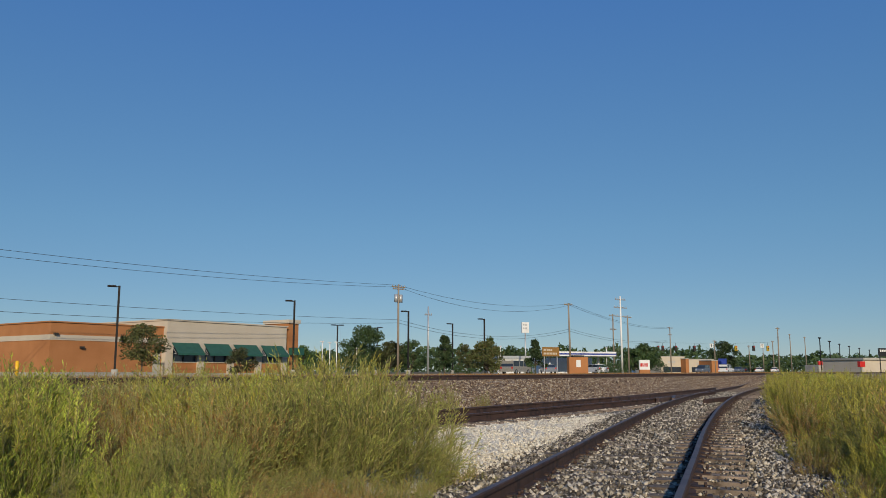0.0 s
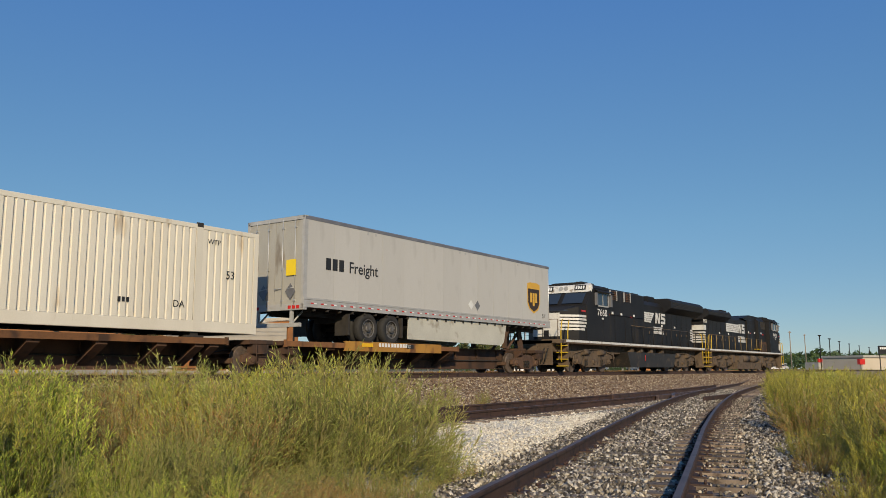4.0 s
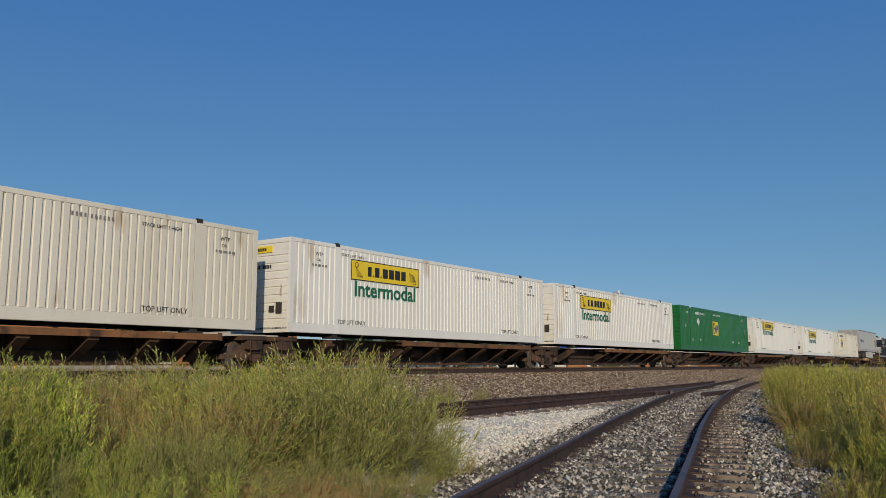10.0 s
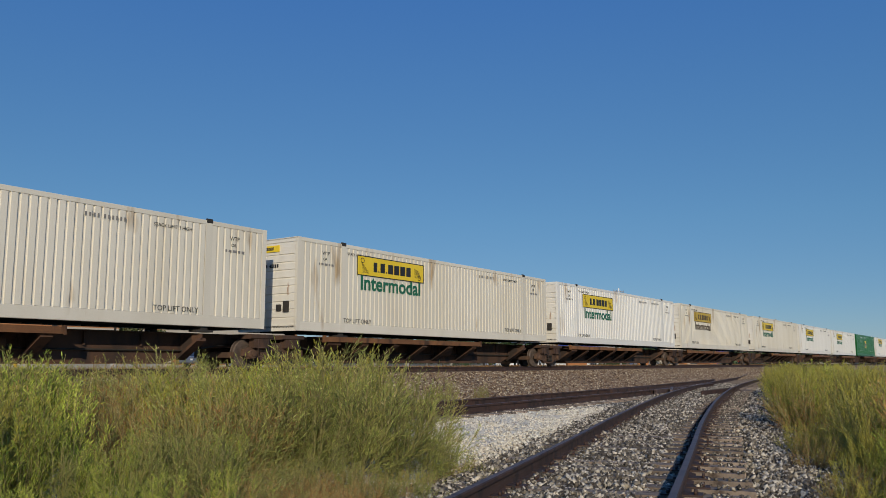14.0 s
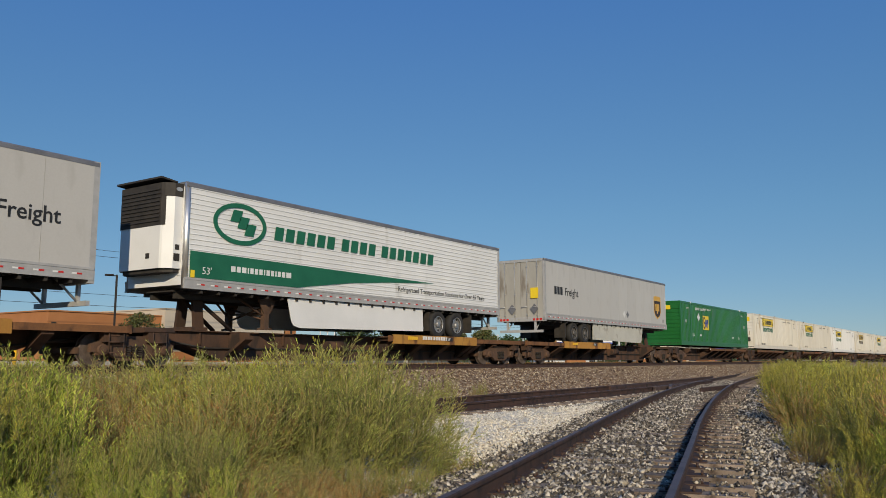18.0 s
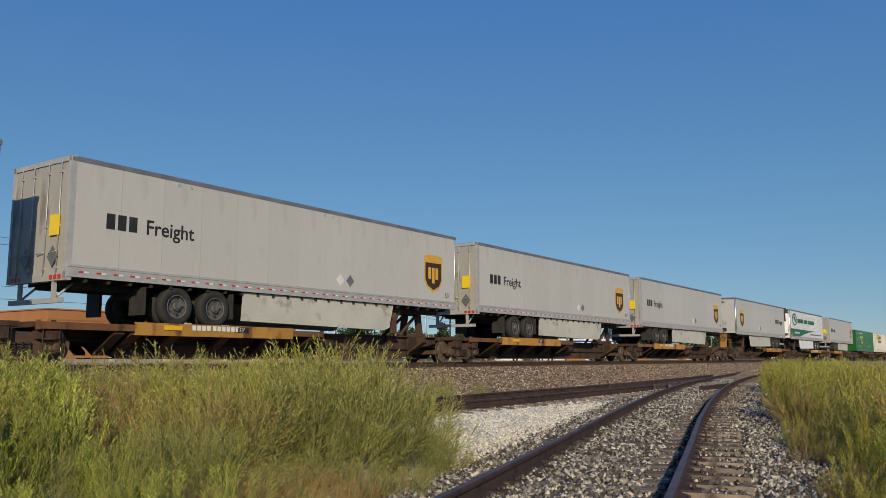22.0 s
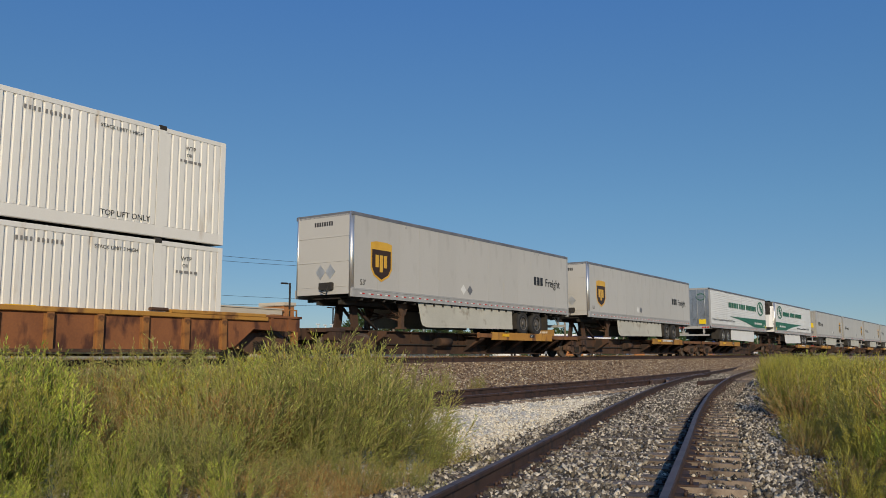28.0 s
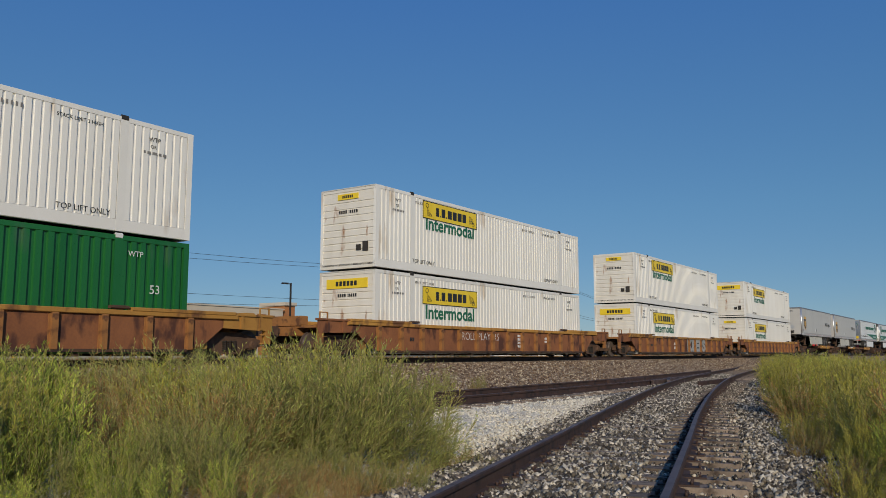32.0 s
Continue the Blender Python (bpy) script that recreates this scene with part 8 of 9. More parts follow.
def build_poles():
    for b, d, h, arms in ((-21.63, 70, 7.7, (-1,)), (-10.28, 86, 7.8, (-1,)), (-7.31, 128, 7.6, (-1, 1)), (-2.41, 104, 8.0, (-1,)), (0.67, 130, 7.9, (-1,)), (2.88, 118, 7.9, (-1,)), (-4.57, 150, 8.4, (1,))):
        lamp_pole(b, d, h, arms)
    utility_pole("near", -3.12, 104, 11.4, ((0.35, 1.1), (0.6, 0.9)), cans=2)
    utility_pole("mid", 8.78, 128, 11.0, ((0.3, 1.0),), lean=-1.5)
    utility_pole("far", 15.42, 205, 11.4, ((0.3, 1.2), (2.0, 0.9)))
    utility_pole("steel", -1.03, 126, 10.3, ((1.3, 0.7),), "galv", 0, 0, "grey steel pole with short arms")
    utility_pole("tall", 12.22, 122, 11.5, ((0.5, 1.3), (1.7, 1.6), (3.0, 1.8)), "roof_white", 0, 0, "tall pale steel transmission pole")
    utility_pole("tall2", 11.69, 160, 11.5, ((0.4, 1.2), (3.0, 1.0)))
    utility_pole("tall3", 12.67, 150, 10.5, ((0.3, 1.2),))
    for b, d, h in ((18.21, 230, 9.0), (22.11, 185, 10.2), (22.85, 235, 11.0), (23.72, 260, 11.2), (20.36, 260, 8.5), (21.19, 300, 9.0), (21.80, 250, 9.6)):
        utility_pole("p%d" % len(POLES), b, d, h, ((0.3, 0.9),), lean=random.Random(d).uniform(-2, 2))
    n, m, f = POLES["near"], POLES["mid"], POLES["far"]
    left = (-20.0, 64.3, FAR_Z + 11.4)
    for dz, s1, s2 in ((-0.1, 1.5, 1.3), (-0.35, 1.8, 1.9)):
        wire("cable", (left[0], left[1], left[2] + dz), (n[0], n[1], n[2] + dz), s1, "thin dark power cable between utility poles")
        wire("cable", (n[0], n[1], n[2] + dz), (m[0], m[1], m[2] + dz), s2, "thin dark power cable between utility poles")
        wire("cable", (m[0], m[1], m[2] + dz), (f[0], f[1], f[2] + dz), 1.2, "thin dark power cable between utility poles")
    for dz, s1 in ((-4.5, 0.9), (-4.9, 1.5)):
        wire("cable", (left[0], left[1], left[2] + dz), (n[0], n[1], n[2] + dz), s1, "thick dark phone cable between utility poles")
        wire("cable", (n[0], n[1], n[2] + dz), (m[0], m[1], m[2] + dz * 0.9), 1.6, "thick dark phone cable between utility poles")
        wire("cable", (m[0], m[1], m[2] + dz * 0.9), (f[0], f[1], f[2] + dz * 0.7), 1.2, "thick dark phone cable between utility poles")
    for k in range(6):      # small pale lamps of the filling station, and road lamps further out
        x, y = spot((-7.35, -8.32, -7.81, -5.98, 11.20, 3.98)[k], (120, 118, 122, 118, 150, 140)[k])
        t = thing("lot_lamp", pose(x, y, FAR_Z), "slim white lamp post in a car park", "street lamp", "slim lamp posts")
        part("pole", Geo().cyl((0, 0, 0), (0, 0, 4.6), 0.07, 8), "roof_white", t)
        part("lamp_head", Geo().box(-0.35, 0.2, -0.12, 0.12, 4.55, 4.7, 0.02), "roof_white", t)
    for k in range(7):
        x, y = spot(24.57 + k * 0.55, 190 + 22 * k)
        t = thing("road_lamp", pose(x, y, FAR_Z), "dark road lamp with a flat head", "street lamp", "road lamps in the distance")
        part("pole", Geo().cyl((0, 0, 0), (0, 0, 8.0), 0.11, 8), "pole_dark", t)
        part("lamp_head", Geo().box(-0.9, 0.9, -0.2, 0.2, 7.9, 8.15), "pole_dark", t)


# ---- trees ----
def tree_mesh(seed, h, w, leaves, size, trunk=0.28, conic=False):
    """Trunk and limbs, and a crown of many small leaf sprays set in uneven clumps with gaps."""
    rng = np.random.default_rng(seed)
    g = Geo()
    g.cyl((0, 0, -0.1), (0, 0, h * trunk + 0.3), 0.035 * h * 0.5, 8, 0.025 * h * 0.5)
    clumps = []
    n = 26
    for k in range(n):
        u = (k + rng.random()) / n
        z = h * (trunk + (0.97 - trunk) * u)
        r = w * (1 - u) ** 0.7 if conic else w * math.sin(math.pi * min(0.97, 0.16 + 0.82 * u)) ** 0.6
        a = rng.uniform(0, 6.283)
        q = r * rng.uniform(0.35, 0.95)
        c = np.array([math.cos(a) * q, math.sin(a) * q, z])
        clumps.append((c, w * rng.uniform(0.22, 0.40)))
        g.cyl((0, 0, h * trunk * rng.uniform(0.7, 1.2)), tuple(c), 0.012 * h * 0.5, 5, 0.004 * h * 0.5)
    V, F = [], []
    for k in range(leaves):
        c, r = clumps[rng.integers(len(clumps))]
        d = rng.normal(size=3)
        p = c + d / np.linalg.norm(d) * r * rng.random() ** 0.4 * np.array([1, 1, 0.75])
        a, b = rng.normal(size=3), rng.normal(size=3)
        a = a / np.linalg.norm(a) * size * rng.uniform(0.6, 1.3)
        b = b / np.linalg.norm(b) * size * rng.uniform(0.4, 0.8)
        i = len(V)
        V.extend((p - a, p + b, p + a, p - b))
        F.append((i, i + 1, i + 2, i + 3))
    me = bpy.data.meshes.new("crown")
    me.from_pydata([tuple(v) for v in V], [], F)
    return g.mesh("trunk", "bark"), me


def tree(b, d, h, w, mat, seed, label, leaves=1900, size=0.14, conic=False, trunk=0.22):
    x, y = spot(b, d)
    t = thing("tree", pose(x, y, FAR_Z, 0, 0, seed * 40), label, "tree", "trees beyond the main line")
    tr, cr = tree_mesh(seed, h, w, leaves, size, trunk, conic)
    part("trunk", tr, None, t)
    cr.materials.append(M[mat])
    part("crown", cr, None, t)


def build_trees():
    tree(-20.0, 72, 4.4, 2.1, "leaf_olive", 1, "young broadleaf tree before the brick restaurant", 4420, 0.115, trunk=0.32)
    tree(-13.72, 80, 2.5, 1.6, "leaf_olive", 2, "small brownish shrub tree before the windows", 2550, 0.103, trunk=0.15)
    tree(-5.48, 118, 6.6, 3.4, "leaf_dark", 3, "dense dark green broadleaf tree", 5440, 0.196, trunk=0.18)
    tree(-3.71, 112, 4.3, 2.2, "leaf_olive", 4, "olive green tree turning brown", 3060, 0.172)
    tree(-2.21, 135, 5.2, 2.6, "leaf_dark", 5, "dark green tree behind the pole", 3400, 0.184)
    tree(0.08, 112, 5.2, 1.7, "leaf_dark", 6, "narrow pointed green tree", 3740, 0.149, True)
    tree(3.08, 116, 4.6, 2.5, "leaf_olive", 7, "brownish bushy tree by the road", 4420, 0.161, trunk=0.12)
    tree(3.28, 130, 5.8, 1.7, "leaf_dark", 8, "pointed green tree behind a brownish one", 3060, 0.161, True)
    tree(1.66, 140, 4.8, 2.0, "leaf_olive", 9, "thin greyish tree among the green ones", 2380, 0.161)
    tree(6.37, 122, 5.0, 1.7, "leaf_dark", 10, "pointed green tree beside the filling station", 3910, 0.149, True)
    tree(18.78, 240, 8.6, 4.6, "leaf_dark", 11, "large dark tree by the junction", 3740, 0.345)
    tree(13.79, 190, 6.4, 4.0, "leaf_dark", 12, "dark tree behind the poles", 3230, 0.287)
    tree(13.05, 180, 5.0, 3.0, "leaf_dark", 13, "dark tree behind the poles", 2550, 0.287)
    tree(-9.63, 150, 4.8, 2.6, "leaf_dark", 14, "dark green tree beyond the car park", 2550, 0.230)
    tree(4.77, 190, 5.8, 3.0, "leaf_dark", 15, "dark green tree beyond the car park", 2550, 0.230)
    # shrubs in front of the filling station
    for k, (b, d, h, w) in enumerate(((5.95, 118, 1.5, 1.1), (11.23, 120, 1.6, 2.2), (11.92, 122, 1.5, 1.8), (14.80, 150, 1.7, 2.0), (1.42, 108, 1.2, 1.6))):
        x, y = spot(b, d)
        tr, cr = tree_mesh(30 + k, h, w, 700, 0.1, 0.02)
        cr.materials.append(M["leaf_dark"])
        t = thing("shrub", pose(x, y, FAR_Z), "low clipped dark green shrub", "shrub", "shrubs by the filling station")
        part("stem", tr, None, t)
        part("crown", cr, None, t)
    # far woods closing the view
    rng = np.random.default_rng(77)
    V, F = [], []
    for k in range(26000):
        b = rng.uniform(-34, 36)
        d = rng.uniform(330, 420)
        top = 10.0 + 2.5 * noise.noise((b * 0.55, 0.0, 5.0)) + 1.8 * noise.noise((b * 1.9, 3.0, 5.0)) - (3.0 if b > 18 else 0.0) - (1.5 if b < -3 else 0)
        x, y = spot(b, d)
        p = np.array([x, y, FAR_Z + top * rng.random() ** 0.8])
        a, c = rng.normal(size=3), rng.normal(size=3)
        a, c = a / np.linalg.norm(a) * rng.uniform(0.6, 1.3), c / np.linalg.norm(c) * rng.uniform(0.4, 0.9)
        i = len(V)
        V.extend((p - a, p + c, p + a, p - c))
        F.append((i, i + 1, i + 2, i + 3))
    me = bpy.data.meshes.new("far_woods")
    me.from_pydata([tuple(v) for v in V], [], F)
    me.materials.append(M["leaf_dark"])
    tagged(new("far_woods", me), "line of dark green woods in the distance", "woods", kind="stuff")
    # grass along the far side of the main line
    V, F = [], []
    for k in range(60000):
        x, y = rng.uniform(8, 190), 23.2 + 16 * rng.random() ** 1.6
        h = rng.uniform(0.12, 0.36)
        p = np.array([x, y, ground_z(x, y) - 0.01])
        s = rng.normal(size=2) * 0.02
        i = len(V)
        V.extend((p + (s[0], s[1], 0), p - (s[0], s[1], 0), p + (rng.normal() * 0.06, rng.normal() * 0.06, h)))
        F.append((i, i + 1, i + 2))
    me = bpy.data.meshes.new("far_grass")
    me.from_pydata([tuple(v) for v in V], [], F)
    me.materials.append(M["weed_brown"])
    tagged(new("far_grass", me), "rough grass strip beyond the main line", "grass", kind="stuff")


# ---- road, shops, signs, vehicles ----
def build_roadside():
    z = FAR_Z
    g = Geo().box(-700, 1200, 49.5, 62.5, z - 0.2, z + 0.02)
    slab("road", g, "asphalt", "grey asphalt road running along the railway", "road", kind="structure")
    g = Geo().box(20, 260, 64, 73, z - 0.2, z + 0.012)
    slab("car_park", g, "asphalt", "asphalt car park before the shops", "car park", kind="structure")
    for y in (49.2, 62.5):
        slab("kerb", Geo().box(-700, 1200, y, y + 0.3, z - 0.2, z + 0.10), "concrete", "weathered concrete kerb", "kerb", kind="structure")
    # filling station
    x, y = spot(9.01, 150)
    t = thing("filling_station", pose(x, y, z, 0, 0, -35), "white filling station canopy with a blue stripe", "canopy")
    part("canopy_roof", Geo().box(-6.5, 7.0, -3, 3, 3.1, 3.9), "roof_white", t, "white canopy roof")
    part("stripe", Geo().box(-6.52, 7.02, -3.02, 3.02, 3.35, 3.6), "sign_blue", t, "blue stripe")
    for k in (-5, 0, 5):
        part("column", Geo().box(k - 0.15, k + 0.15, -0.15, 0.15, 0, 3.1), "roof_white", t)
    part("shop", Geo().box(-5, 6, 4, 9, 0, 2.9), "roof_white", t, "white shop wall")
    x, y = spot(4.69, 145)
    t = thing("white_shop", pose(x, y, z, 0, 0, -35), "low white shop building", "building")
    part("wall", Geo().box(-2.5, 3.5, 0, 5, 0, 2.6), "roof_white", t)
    part("roof", Geo().box(-2.7, 3.7, -0.3, 5.3, 2.6, 3.1), "galv", t)
    part("window", Geo().box(-1.5, 1.5, -0.03, 0, 0.8, 2.0), "glass", t)
    x, y = spot(9.32, 116)
    t = thing("brick_kiosk", pose(x, y, z, 0, 0, -35), "small orange brick sign wall with a white notice", "kiosk")
    part("wall", Geo().box(-1.5, 1.5, 0, 0.6, 0, 2.4), "brick", t)
    part("cap", Geo().box(-0.9, 0.9, -0.05, 0.65, 2.4, 2.65), "dark", t)
    part("notice", Geo().box(-0.4, 0.3, -0.02, 0, 1.0, 2.0), "sign_white", t, "white notice board")
    x, y = spot(7.43, 104)
    t = thing("guide_sign", pose(x, y, z, 0, 0, -35), "brown road guide sign on two posts", "road sign")
    part("panel", Geo().box(-1.2, 1.2, -0.04, 0, 2.3, 3.45), "sign_orange", t)
    part("lettering", bars(-1.0, 2.97, 0.24, (0.16, 0.16, 0.0, 0.2, 0.2, 0.2), -0.04, 0.06), "beige", t, "pale lettering")
    part("lettering", bars(-1.0, 2.52, 0.24, (0.16,) * 9, -0.04, 0.05), "beige", t, "pale lettering")
    for k in (-0.9, 0.9):
        part("post", Geo().box(k - 0.05, k + 0.05, 0, 0.08, 0, 3.4), "galv", t)
    x, y = spot(5.71, 140)
    t = thing("price_sign", pose(x, y, z, 0, 0, -35), "tall white price sign on a pole", "sign")
    part("panel", Geo().box(-0.65, 0.65, -0.15, 0.15, 6.9, 8.7), "roof_white", t)
    part("lettering", bars(-0.45, 8.1, 0.3, (0.2, 0.2, 0.2), -0.155, 0.08), "galv", t)
    part("lettering", bars(-0.45, 7.5, 0.3, (0.2, 0.2, 0.2), -0.155, 0.08), "galv", t)
    part("pole", Geo().cyl((0, 0, 0), (0, 0, 6.9), 0.12, 8), "galv", t)
    x, y = spot(13.68, 138)
    t = thing("store_sign", pose(x, y, z, 0, 0, -35), "white store sign with red lettering", "sign")
    part("panel", Geo().box(-1.0, 1.0, -0.1, 0.1, 0.7, 2.3), "roof_white", t)
    part("lettering", bars(-0.85, 1.2, 0.55, (0.32, 0.22, 0.1, 0.1, 0.24, 0.14), -0.104, 0.06), "red", t, "red lettering")
    part("plinth", Geo().box(-1.0, 1.0, -0.15, 0.15, 0, 0.7), "brick", t)
    for b, d, w, h, mat in ((15.53, 225, 3.9, 4.3, "beige"), (17.35, 235, 4.2, 3.7, "beige"), (14.83, 235, 2.4, 3.0, "roof_white"), (18.25, 230, 1.4, 3.3, "brick"), (16.45, 224, 0.5, 3.7, "brick")):
        x, y = spot(b, d)
        t = thing("store", pose(x, y, z, 0, 0, -35), "low pale store building with flat parapet" if mat != "brick" else "brick end of a store building", "building", "row of stores")
        part("wall", Geo().box(-w, w, 0, 12, 0, h), mat, t)
        part("coping", Geo().box(-w - 0.1, w + 0.1, -0.1, 12, h, h + 0.2), "concrete", t)
        if w > 2:
            part("shopfront", Geo().box(-w * 0.8, w * 0.8, -0.05, 0.0, 0.2, 1.6), "glass", t)
            part("lettering", bars(-w * 0.4, h * 0.62, 0.5, (0.5, 0.4, 0.5, 0.4), -0.03, 0.15), "galv", t)
    x, y = spot(18.67, 215)
    t = thing("blue_sign", pose(x, y, z, 0, 0, -35), "blue sign board between posts", "sign")
    part("panel", Geo().box(-1.3, 1.3, -0.1, 0.1, 2.2, 3.7), "sign_blue", t)
    for k in (-1.2, 1.2):
        part("post", Geo().box(k - 0.1, k + 0.1, -0.1, 0.1, 0, 3.7), "sign_blue", t)
    x, y = spot(26.82, 150)
    t = thing("red_shop_sign", pose(x, y, z, 0, 0, -35), "red sign block of a roadside shop", "sign")
    part("panel", Geo().box(-0.6, 0.6, -0.3, 0.3, 1.2, 2.2), "red", t)
    part("post", Geo().box(-0.2, 0.2, -0.2, 0.2, 0, 1.2), "concrete", t)
    x, y = spot(27.69, 160)
    t = thing("tan_shop", pose(x, y, z, 0, 0, -35), "long low tan shop building", "building")
    part("wall", Geo().box(-3.6, 12, 0, 10, 0, 2.6), "beige", t)
    part("roof", Geo().box(-3.8, 12.2, -0.4, 10, 2.6, 3.0), "concrete", t)
    x, y = spot(28.06, 140)
    t = thing("marquee_sign", pose(x, y, z, 0, 0, -35), "black and white marquee sign on posts", "sign")
    part("panel", Geo().box(-1.0, 1.2, -0.1, 0.1, 2.9, 4.3), "sign_black", t)
    part("lettering", bars(-0.8, 3.7, 0.35, (0.3, 0.3, 0.3, 0.3), -0.104, 0.1), "sign_white", t)
    for k in (-0.8, 0.9):
        part("post", Geo().box(k - 0.06, k + 0.06, -0.06, 0.06, 0, 2.9), "dark", t)
    for b, d in ((24.67, 230), (25.22, 235)):
        x, y = spot(b, d)
        t = thing("red_roof_shop", pose(x, y, z, 0, 0, -35), "small shop with a red front", "building", "distant red shops")
        part("wall", Geo().box(-1.6, 1.6, 0, 5, 0, 2.2), "concrete", t)
        part("fascia", Geo().box(-1.7, 1.7, -0.2, 0.2, 2.2, 3.2), "red", t)
    # traffic signals on a span wire
    for k, b in enumerate((14.61, 14.91, 15.75, 16.95, 19.55, 20.63, 21.49)):
        x, y = spot(b, 205)
        t = thing("traffic_signal", pose(x, y, z, 0, 0, -35), "dark hanging traffic signal" if k not in (4, 6) else "yellow hanging traffic signal", "traffic light", "traffic signals")
        part("housing", Geo().box(-0.28, 0.28, -0.2, 0.2, 5.4, 6.7, 0.05), "dark" if k not in (4, 6) else "rail_yellow", t)
        for q in range(3):
            part("lens", Geo().cyl((0, -0.2, 5.65 + q * 0.4), (0, -0.24, 5.65 + q * 0.4), 0.15, 10), "red" if q == 2 else "dark", t)
        part("hanger", Geo().cyl((0, 0, 6.7), (0, 0, 7.3), 0.03, 6), "dark", t)
    p, q = spot(14.17, 205), spot(21.84, 205)
    wire("cable", (*p, z + 7.6), (*q, z + 7.6), 0.3, "span cable that carries the traffic signals")
    for b in (18.03, 21.15):
        x, y = spot(b, 204)
        t = thing("lane_sign", pose(x, y, z, 0, 0, -35), "white lane sign hanging over the road", "road sign", "lane signs")
        part("panel", Geo().box(-0.5, 0.5, -0.02, 0.02, 6.2, 7.2), "sign_white", t)
        part("arrow", Geo().prism([(-0.1, 6.35), (0.1, 6.35), (0.1, 6.8), (0.28, 6.8), (0, 7.1), (-0.28, 6.8), (-0.1, 6.8)], -0.03, -0.02, 'y'), "sign_black", t)


CARS = []


def vehicle(x, y, turn, paint, label, van=False):
    t = thing("vehicle", pose(x, y, FAR_Z + 0.02, 0, 0, turn), label, "car", "cars on the road")
    L, W, H = (2.45, 0.98, 1.78) if van else (2.25, 0.9, 1.48)
    g = Geo()
    g.prism([(-L, 0.35), (L, 0.35), (L, 0.75), (L - 0.15, 0.95), (L - 1.2, 1.05), (-L + 0.1, 1.08), (-L, 0.9)], -W, W, 'y')
    part("body", g, paint, t)
    c = Geo()
    if van:
        c.prism([(-L + 0.05, 1.05), (L - 1.0, 1.05), (L - 1.75, H), (-L + 0.35, H)], -W + 0.1, W - 0.1, 'y')
    else:
        c.prism([(-L + 0.5, 1.05), (L - 1.15, 1.05), (L - 1.9, H), (-L + 1.2, H)], -W + 0.12, W - 0.12, 'y')
    part("cabin", c, "glass", t, "dark windows")
    r = Geo()
    if van:
        r.box(-L + 0.33, L - 1.72, -W + 0.1, W - 0.1, H - 0.02, H + 0.05, 0.02)
        for k in (-L + 0.2, -0.6, 0.5):
            r.box(k, k + 0.1, -W + 0.09, W - 0.09, 1.05, H)
    else:
        r.box(-L + 1.15, L - 1.85, -W + 0.12, W - 0.12, H - 0.02, H + 0.04, 0.02)
        r.box(-0.25, -0.17, -W + 0.11, W - 0.11, 1.05, H)
    part("roof", r, paint, t)
    for k in (-L + 0.85, L - 0.85):
        for s in (-1, 1):
            w = part("wheel", Geo().cyl((0, -0.1, 0), (0, 0.1, 0), 0.34, 16), "tyre", t, at=pose(k, s * (W - 0.08), 0.34))
            part("hubcap", Geo().cyl((0, -0.11, 0), (0, 0.11, 0), 0.2, 12), "rim", w)
    part("headlight", Geo().box(L - 0.06, L + 0.01, -W + 0.1, -W + 0.4, 0.65, 0.8), "sign_white", t)
    part("headlight", Geo().box(L - 0.06, L + 0.01, W - 0.4, W - 0.1, 0.65, 0.8), "sign_white", t)
    part("tail_lamp", Geo().box(-L - 0.01, -L + 0.06, -W + 0.02, -W + 0.25, 0.75, 1.0), "red", t)
    part("tail_lamp", Geo().box(-L - 0.01, -L + 0.06, W - 0.25, W - 0.02, 0.75, 1.0), "red", t)
    return t


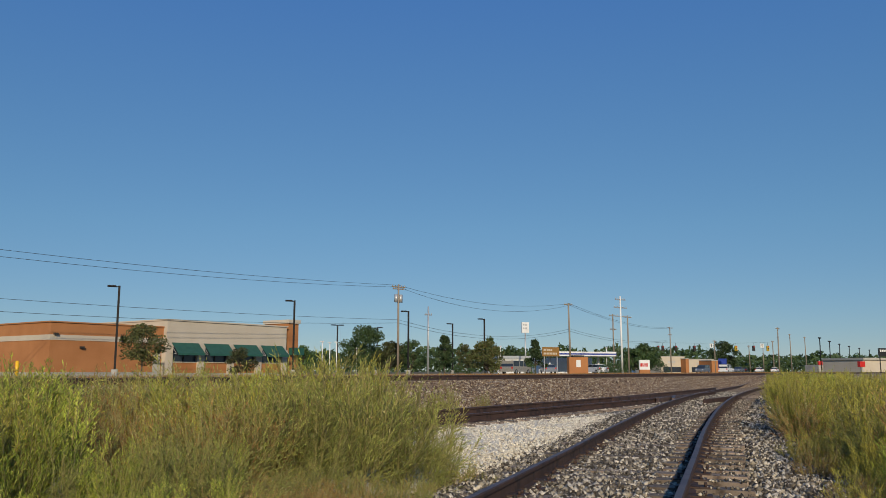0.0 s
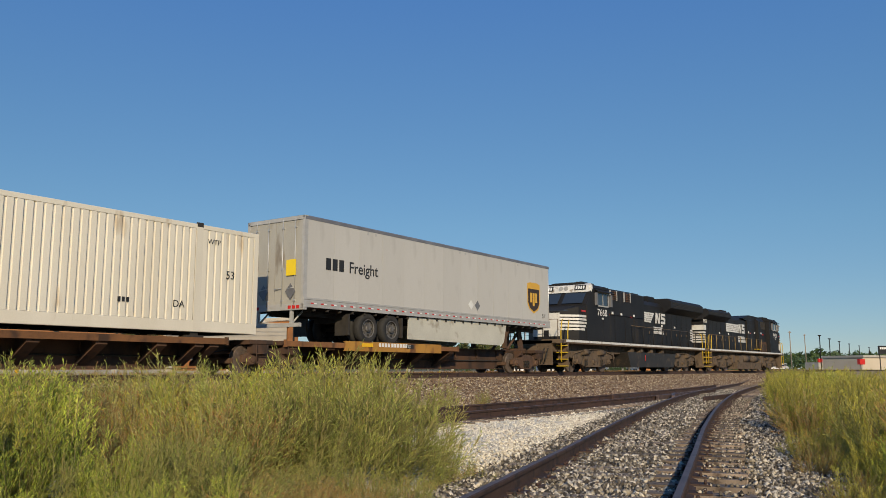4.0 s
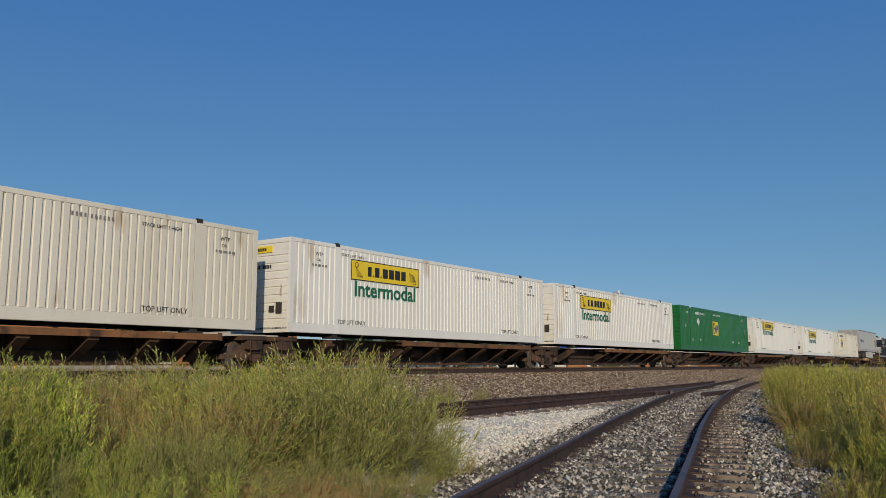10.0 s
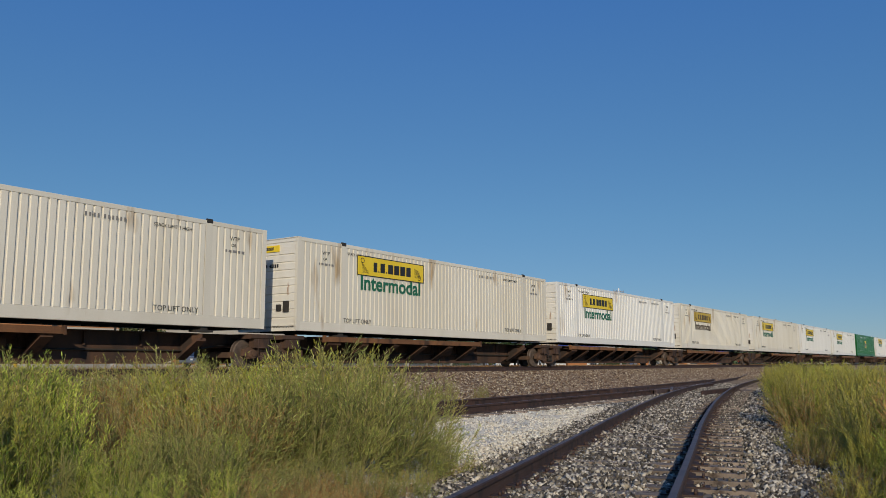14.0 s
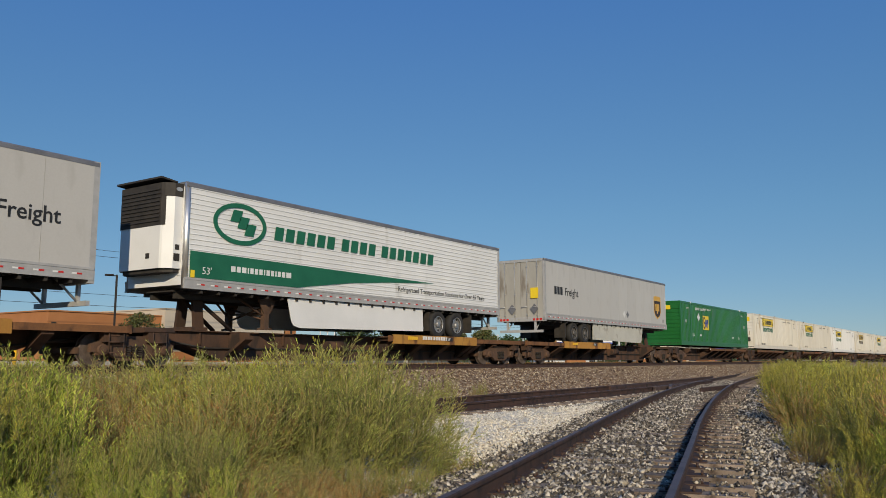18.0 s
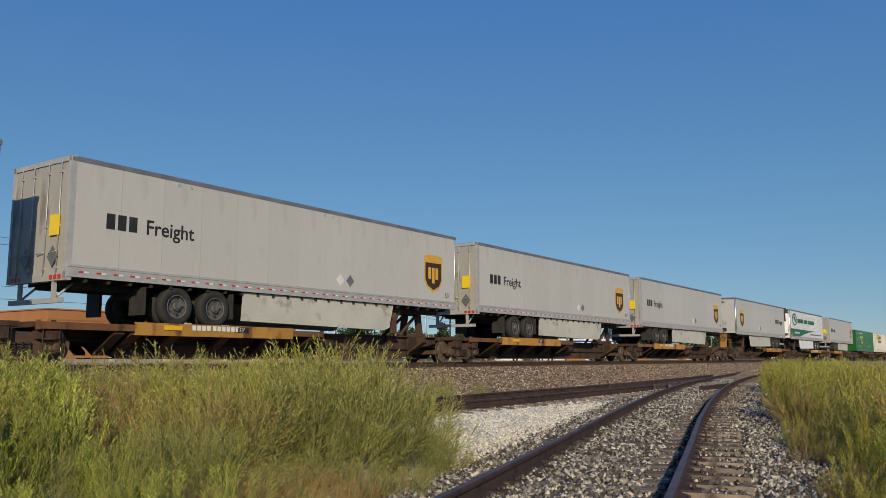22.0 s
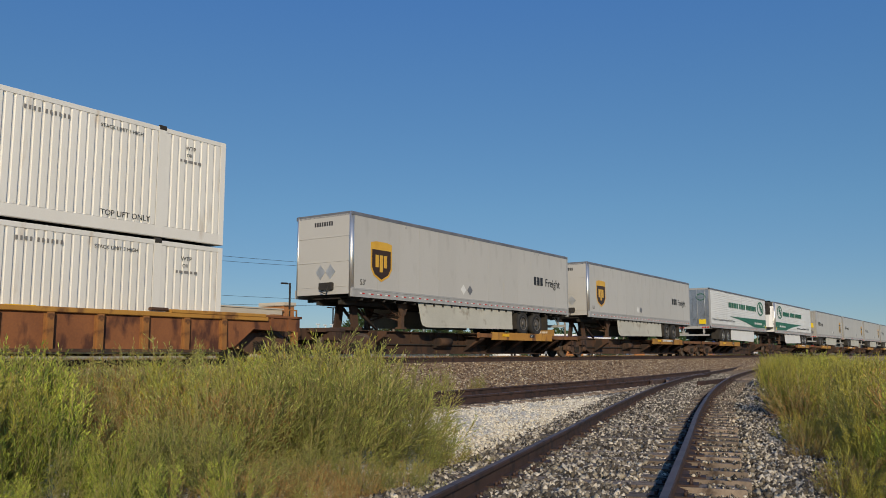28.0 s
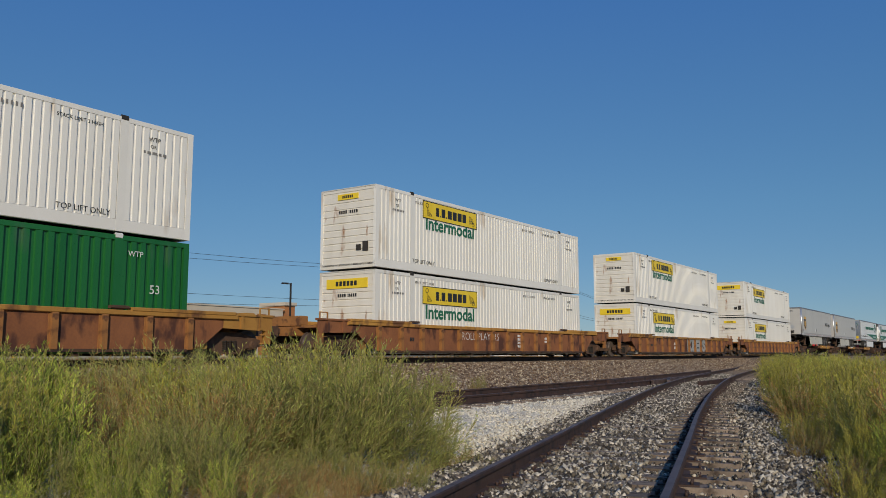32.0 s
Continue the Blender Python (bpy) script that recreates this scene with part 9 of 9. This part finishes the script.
def build_vehicles():
    M["paint_tan"] = surf("tan metallic car paint", (0.36, 0.33, 0.28), (0.42, 0.39, 0.34), 3, 0.3, 0.4)
    M["paint_white"] = surf("white car paint", (0.68, 0.68, 0.68), (0.75, 0.75, 0.75), 3, 0.3)
    M["paint_grey"] = surf("grey blue car paint", (0.16, 0.18, 0.22), (0.22, 0.24, 0.28), 3, 0.3, 0.4)
    M["paint_black"] = surf("black car paint", (0.015, 0.015, 0.018), (0.03, 0.03, 0.033), 3, 0.25)
    CARS.append((vehicle(97.0, 56, 0, "paint_tan", "tan minivan driving along the road", True), 97.0, 56, 21.5))
    CARS.append((vehicle(183.0, 53, 0, "paint_white", "white car driving along the road", True), 183.0, 53, 13.0))
    CARS.append((vehicle(189.0, 60, 180, "paint_grey", "grey car coming along the road", True), 189.0, 60, -10.0))
    CARS.append((vehicle(218.0, 60, 180, "paint_grey", "blue grey car coming along the road"), 218.0, 60, -14.0))
    for b, d, p, turn, label in ((5.55, 124, "paint_black", 20, "black car parked before the white shop"), (10.43, 132, "paint_white", 60, "white pickup parked at the filling station"),
                                 (20.91, 240, "paint_white", 5, "white car waiting at the junction"), (21.84, 250, "paint_white", 5, "white car waiting at the junction"),
                                 (20.01, 250, "paint_black", 5, "dark car waiting at the junction"), (7.23, 135, "paint_grey", 40, "grey car parked at the filling station")):
        vehicle(*spot(b, d), turn, p, label)


build_restaurant()
build_poles()
build_trees()
build_roadside()
build_vehicles()


# ---- what moves ----
WAY = [(0, 0.00), (4, 71.08), (8, 142.71), (12, 213.60), (16, 284.18), (20, 355.06), (24, 426.07), (28, 496.87), (32, 567.11)]


def way(t):
    k = min(int(t // 4), 7)
    (t0, a), (t1, b) = WAY[k], WAY[k + 1]
    return a + (b - a) * (t - t0) / (t1 - t0)


def motions():
    """The train rolls past; every car and load goes the same way, and the wheels turn with it."""
    for ob, x, z in TRAIN:
        walk(ob, [(t, pose(x + s, TRAIN_Y, RAIL_Z + z)) for t, s in WAY])
    for ob, x, y, v in CARS:
        walk(ob, [(0, pose(x, y, FAR_Z + 0.02, 0, 0, 0 if v > 0 else 180)), (32, pose(x + v * 32, y, FAR_Z + 0.02, 0, 0, 0 if v > 0 else 180))])
    for r, sets in ROLL.items():
        first = sets[0]
        walk(first, [(k / FPS, Matrix.Rotation(way(k / FPS) / r, 4, 'Y')) for k in range(32 * FPS + 1)])
        for w in sets[1:]:
            w.rotation_mode = 'QUATERNION'
            keys = w.animation_data_create()
            keys.action = first.animation_data.action
            keys.action_slot = first.animation_data.action_slot


motions()
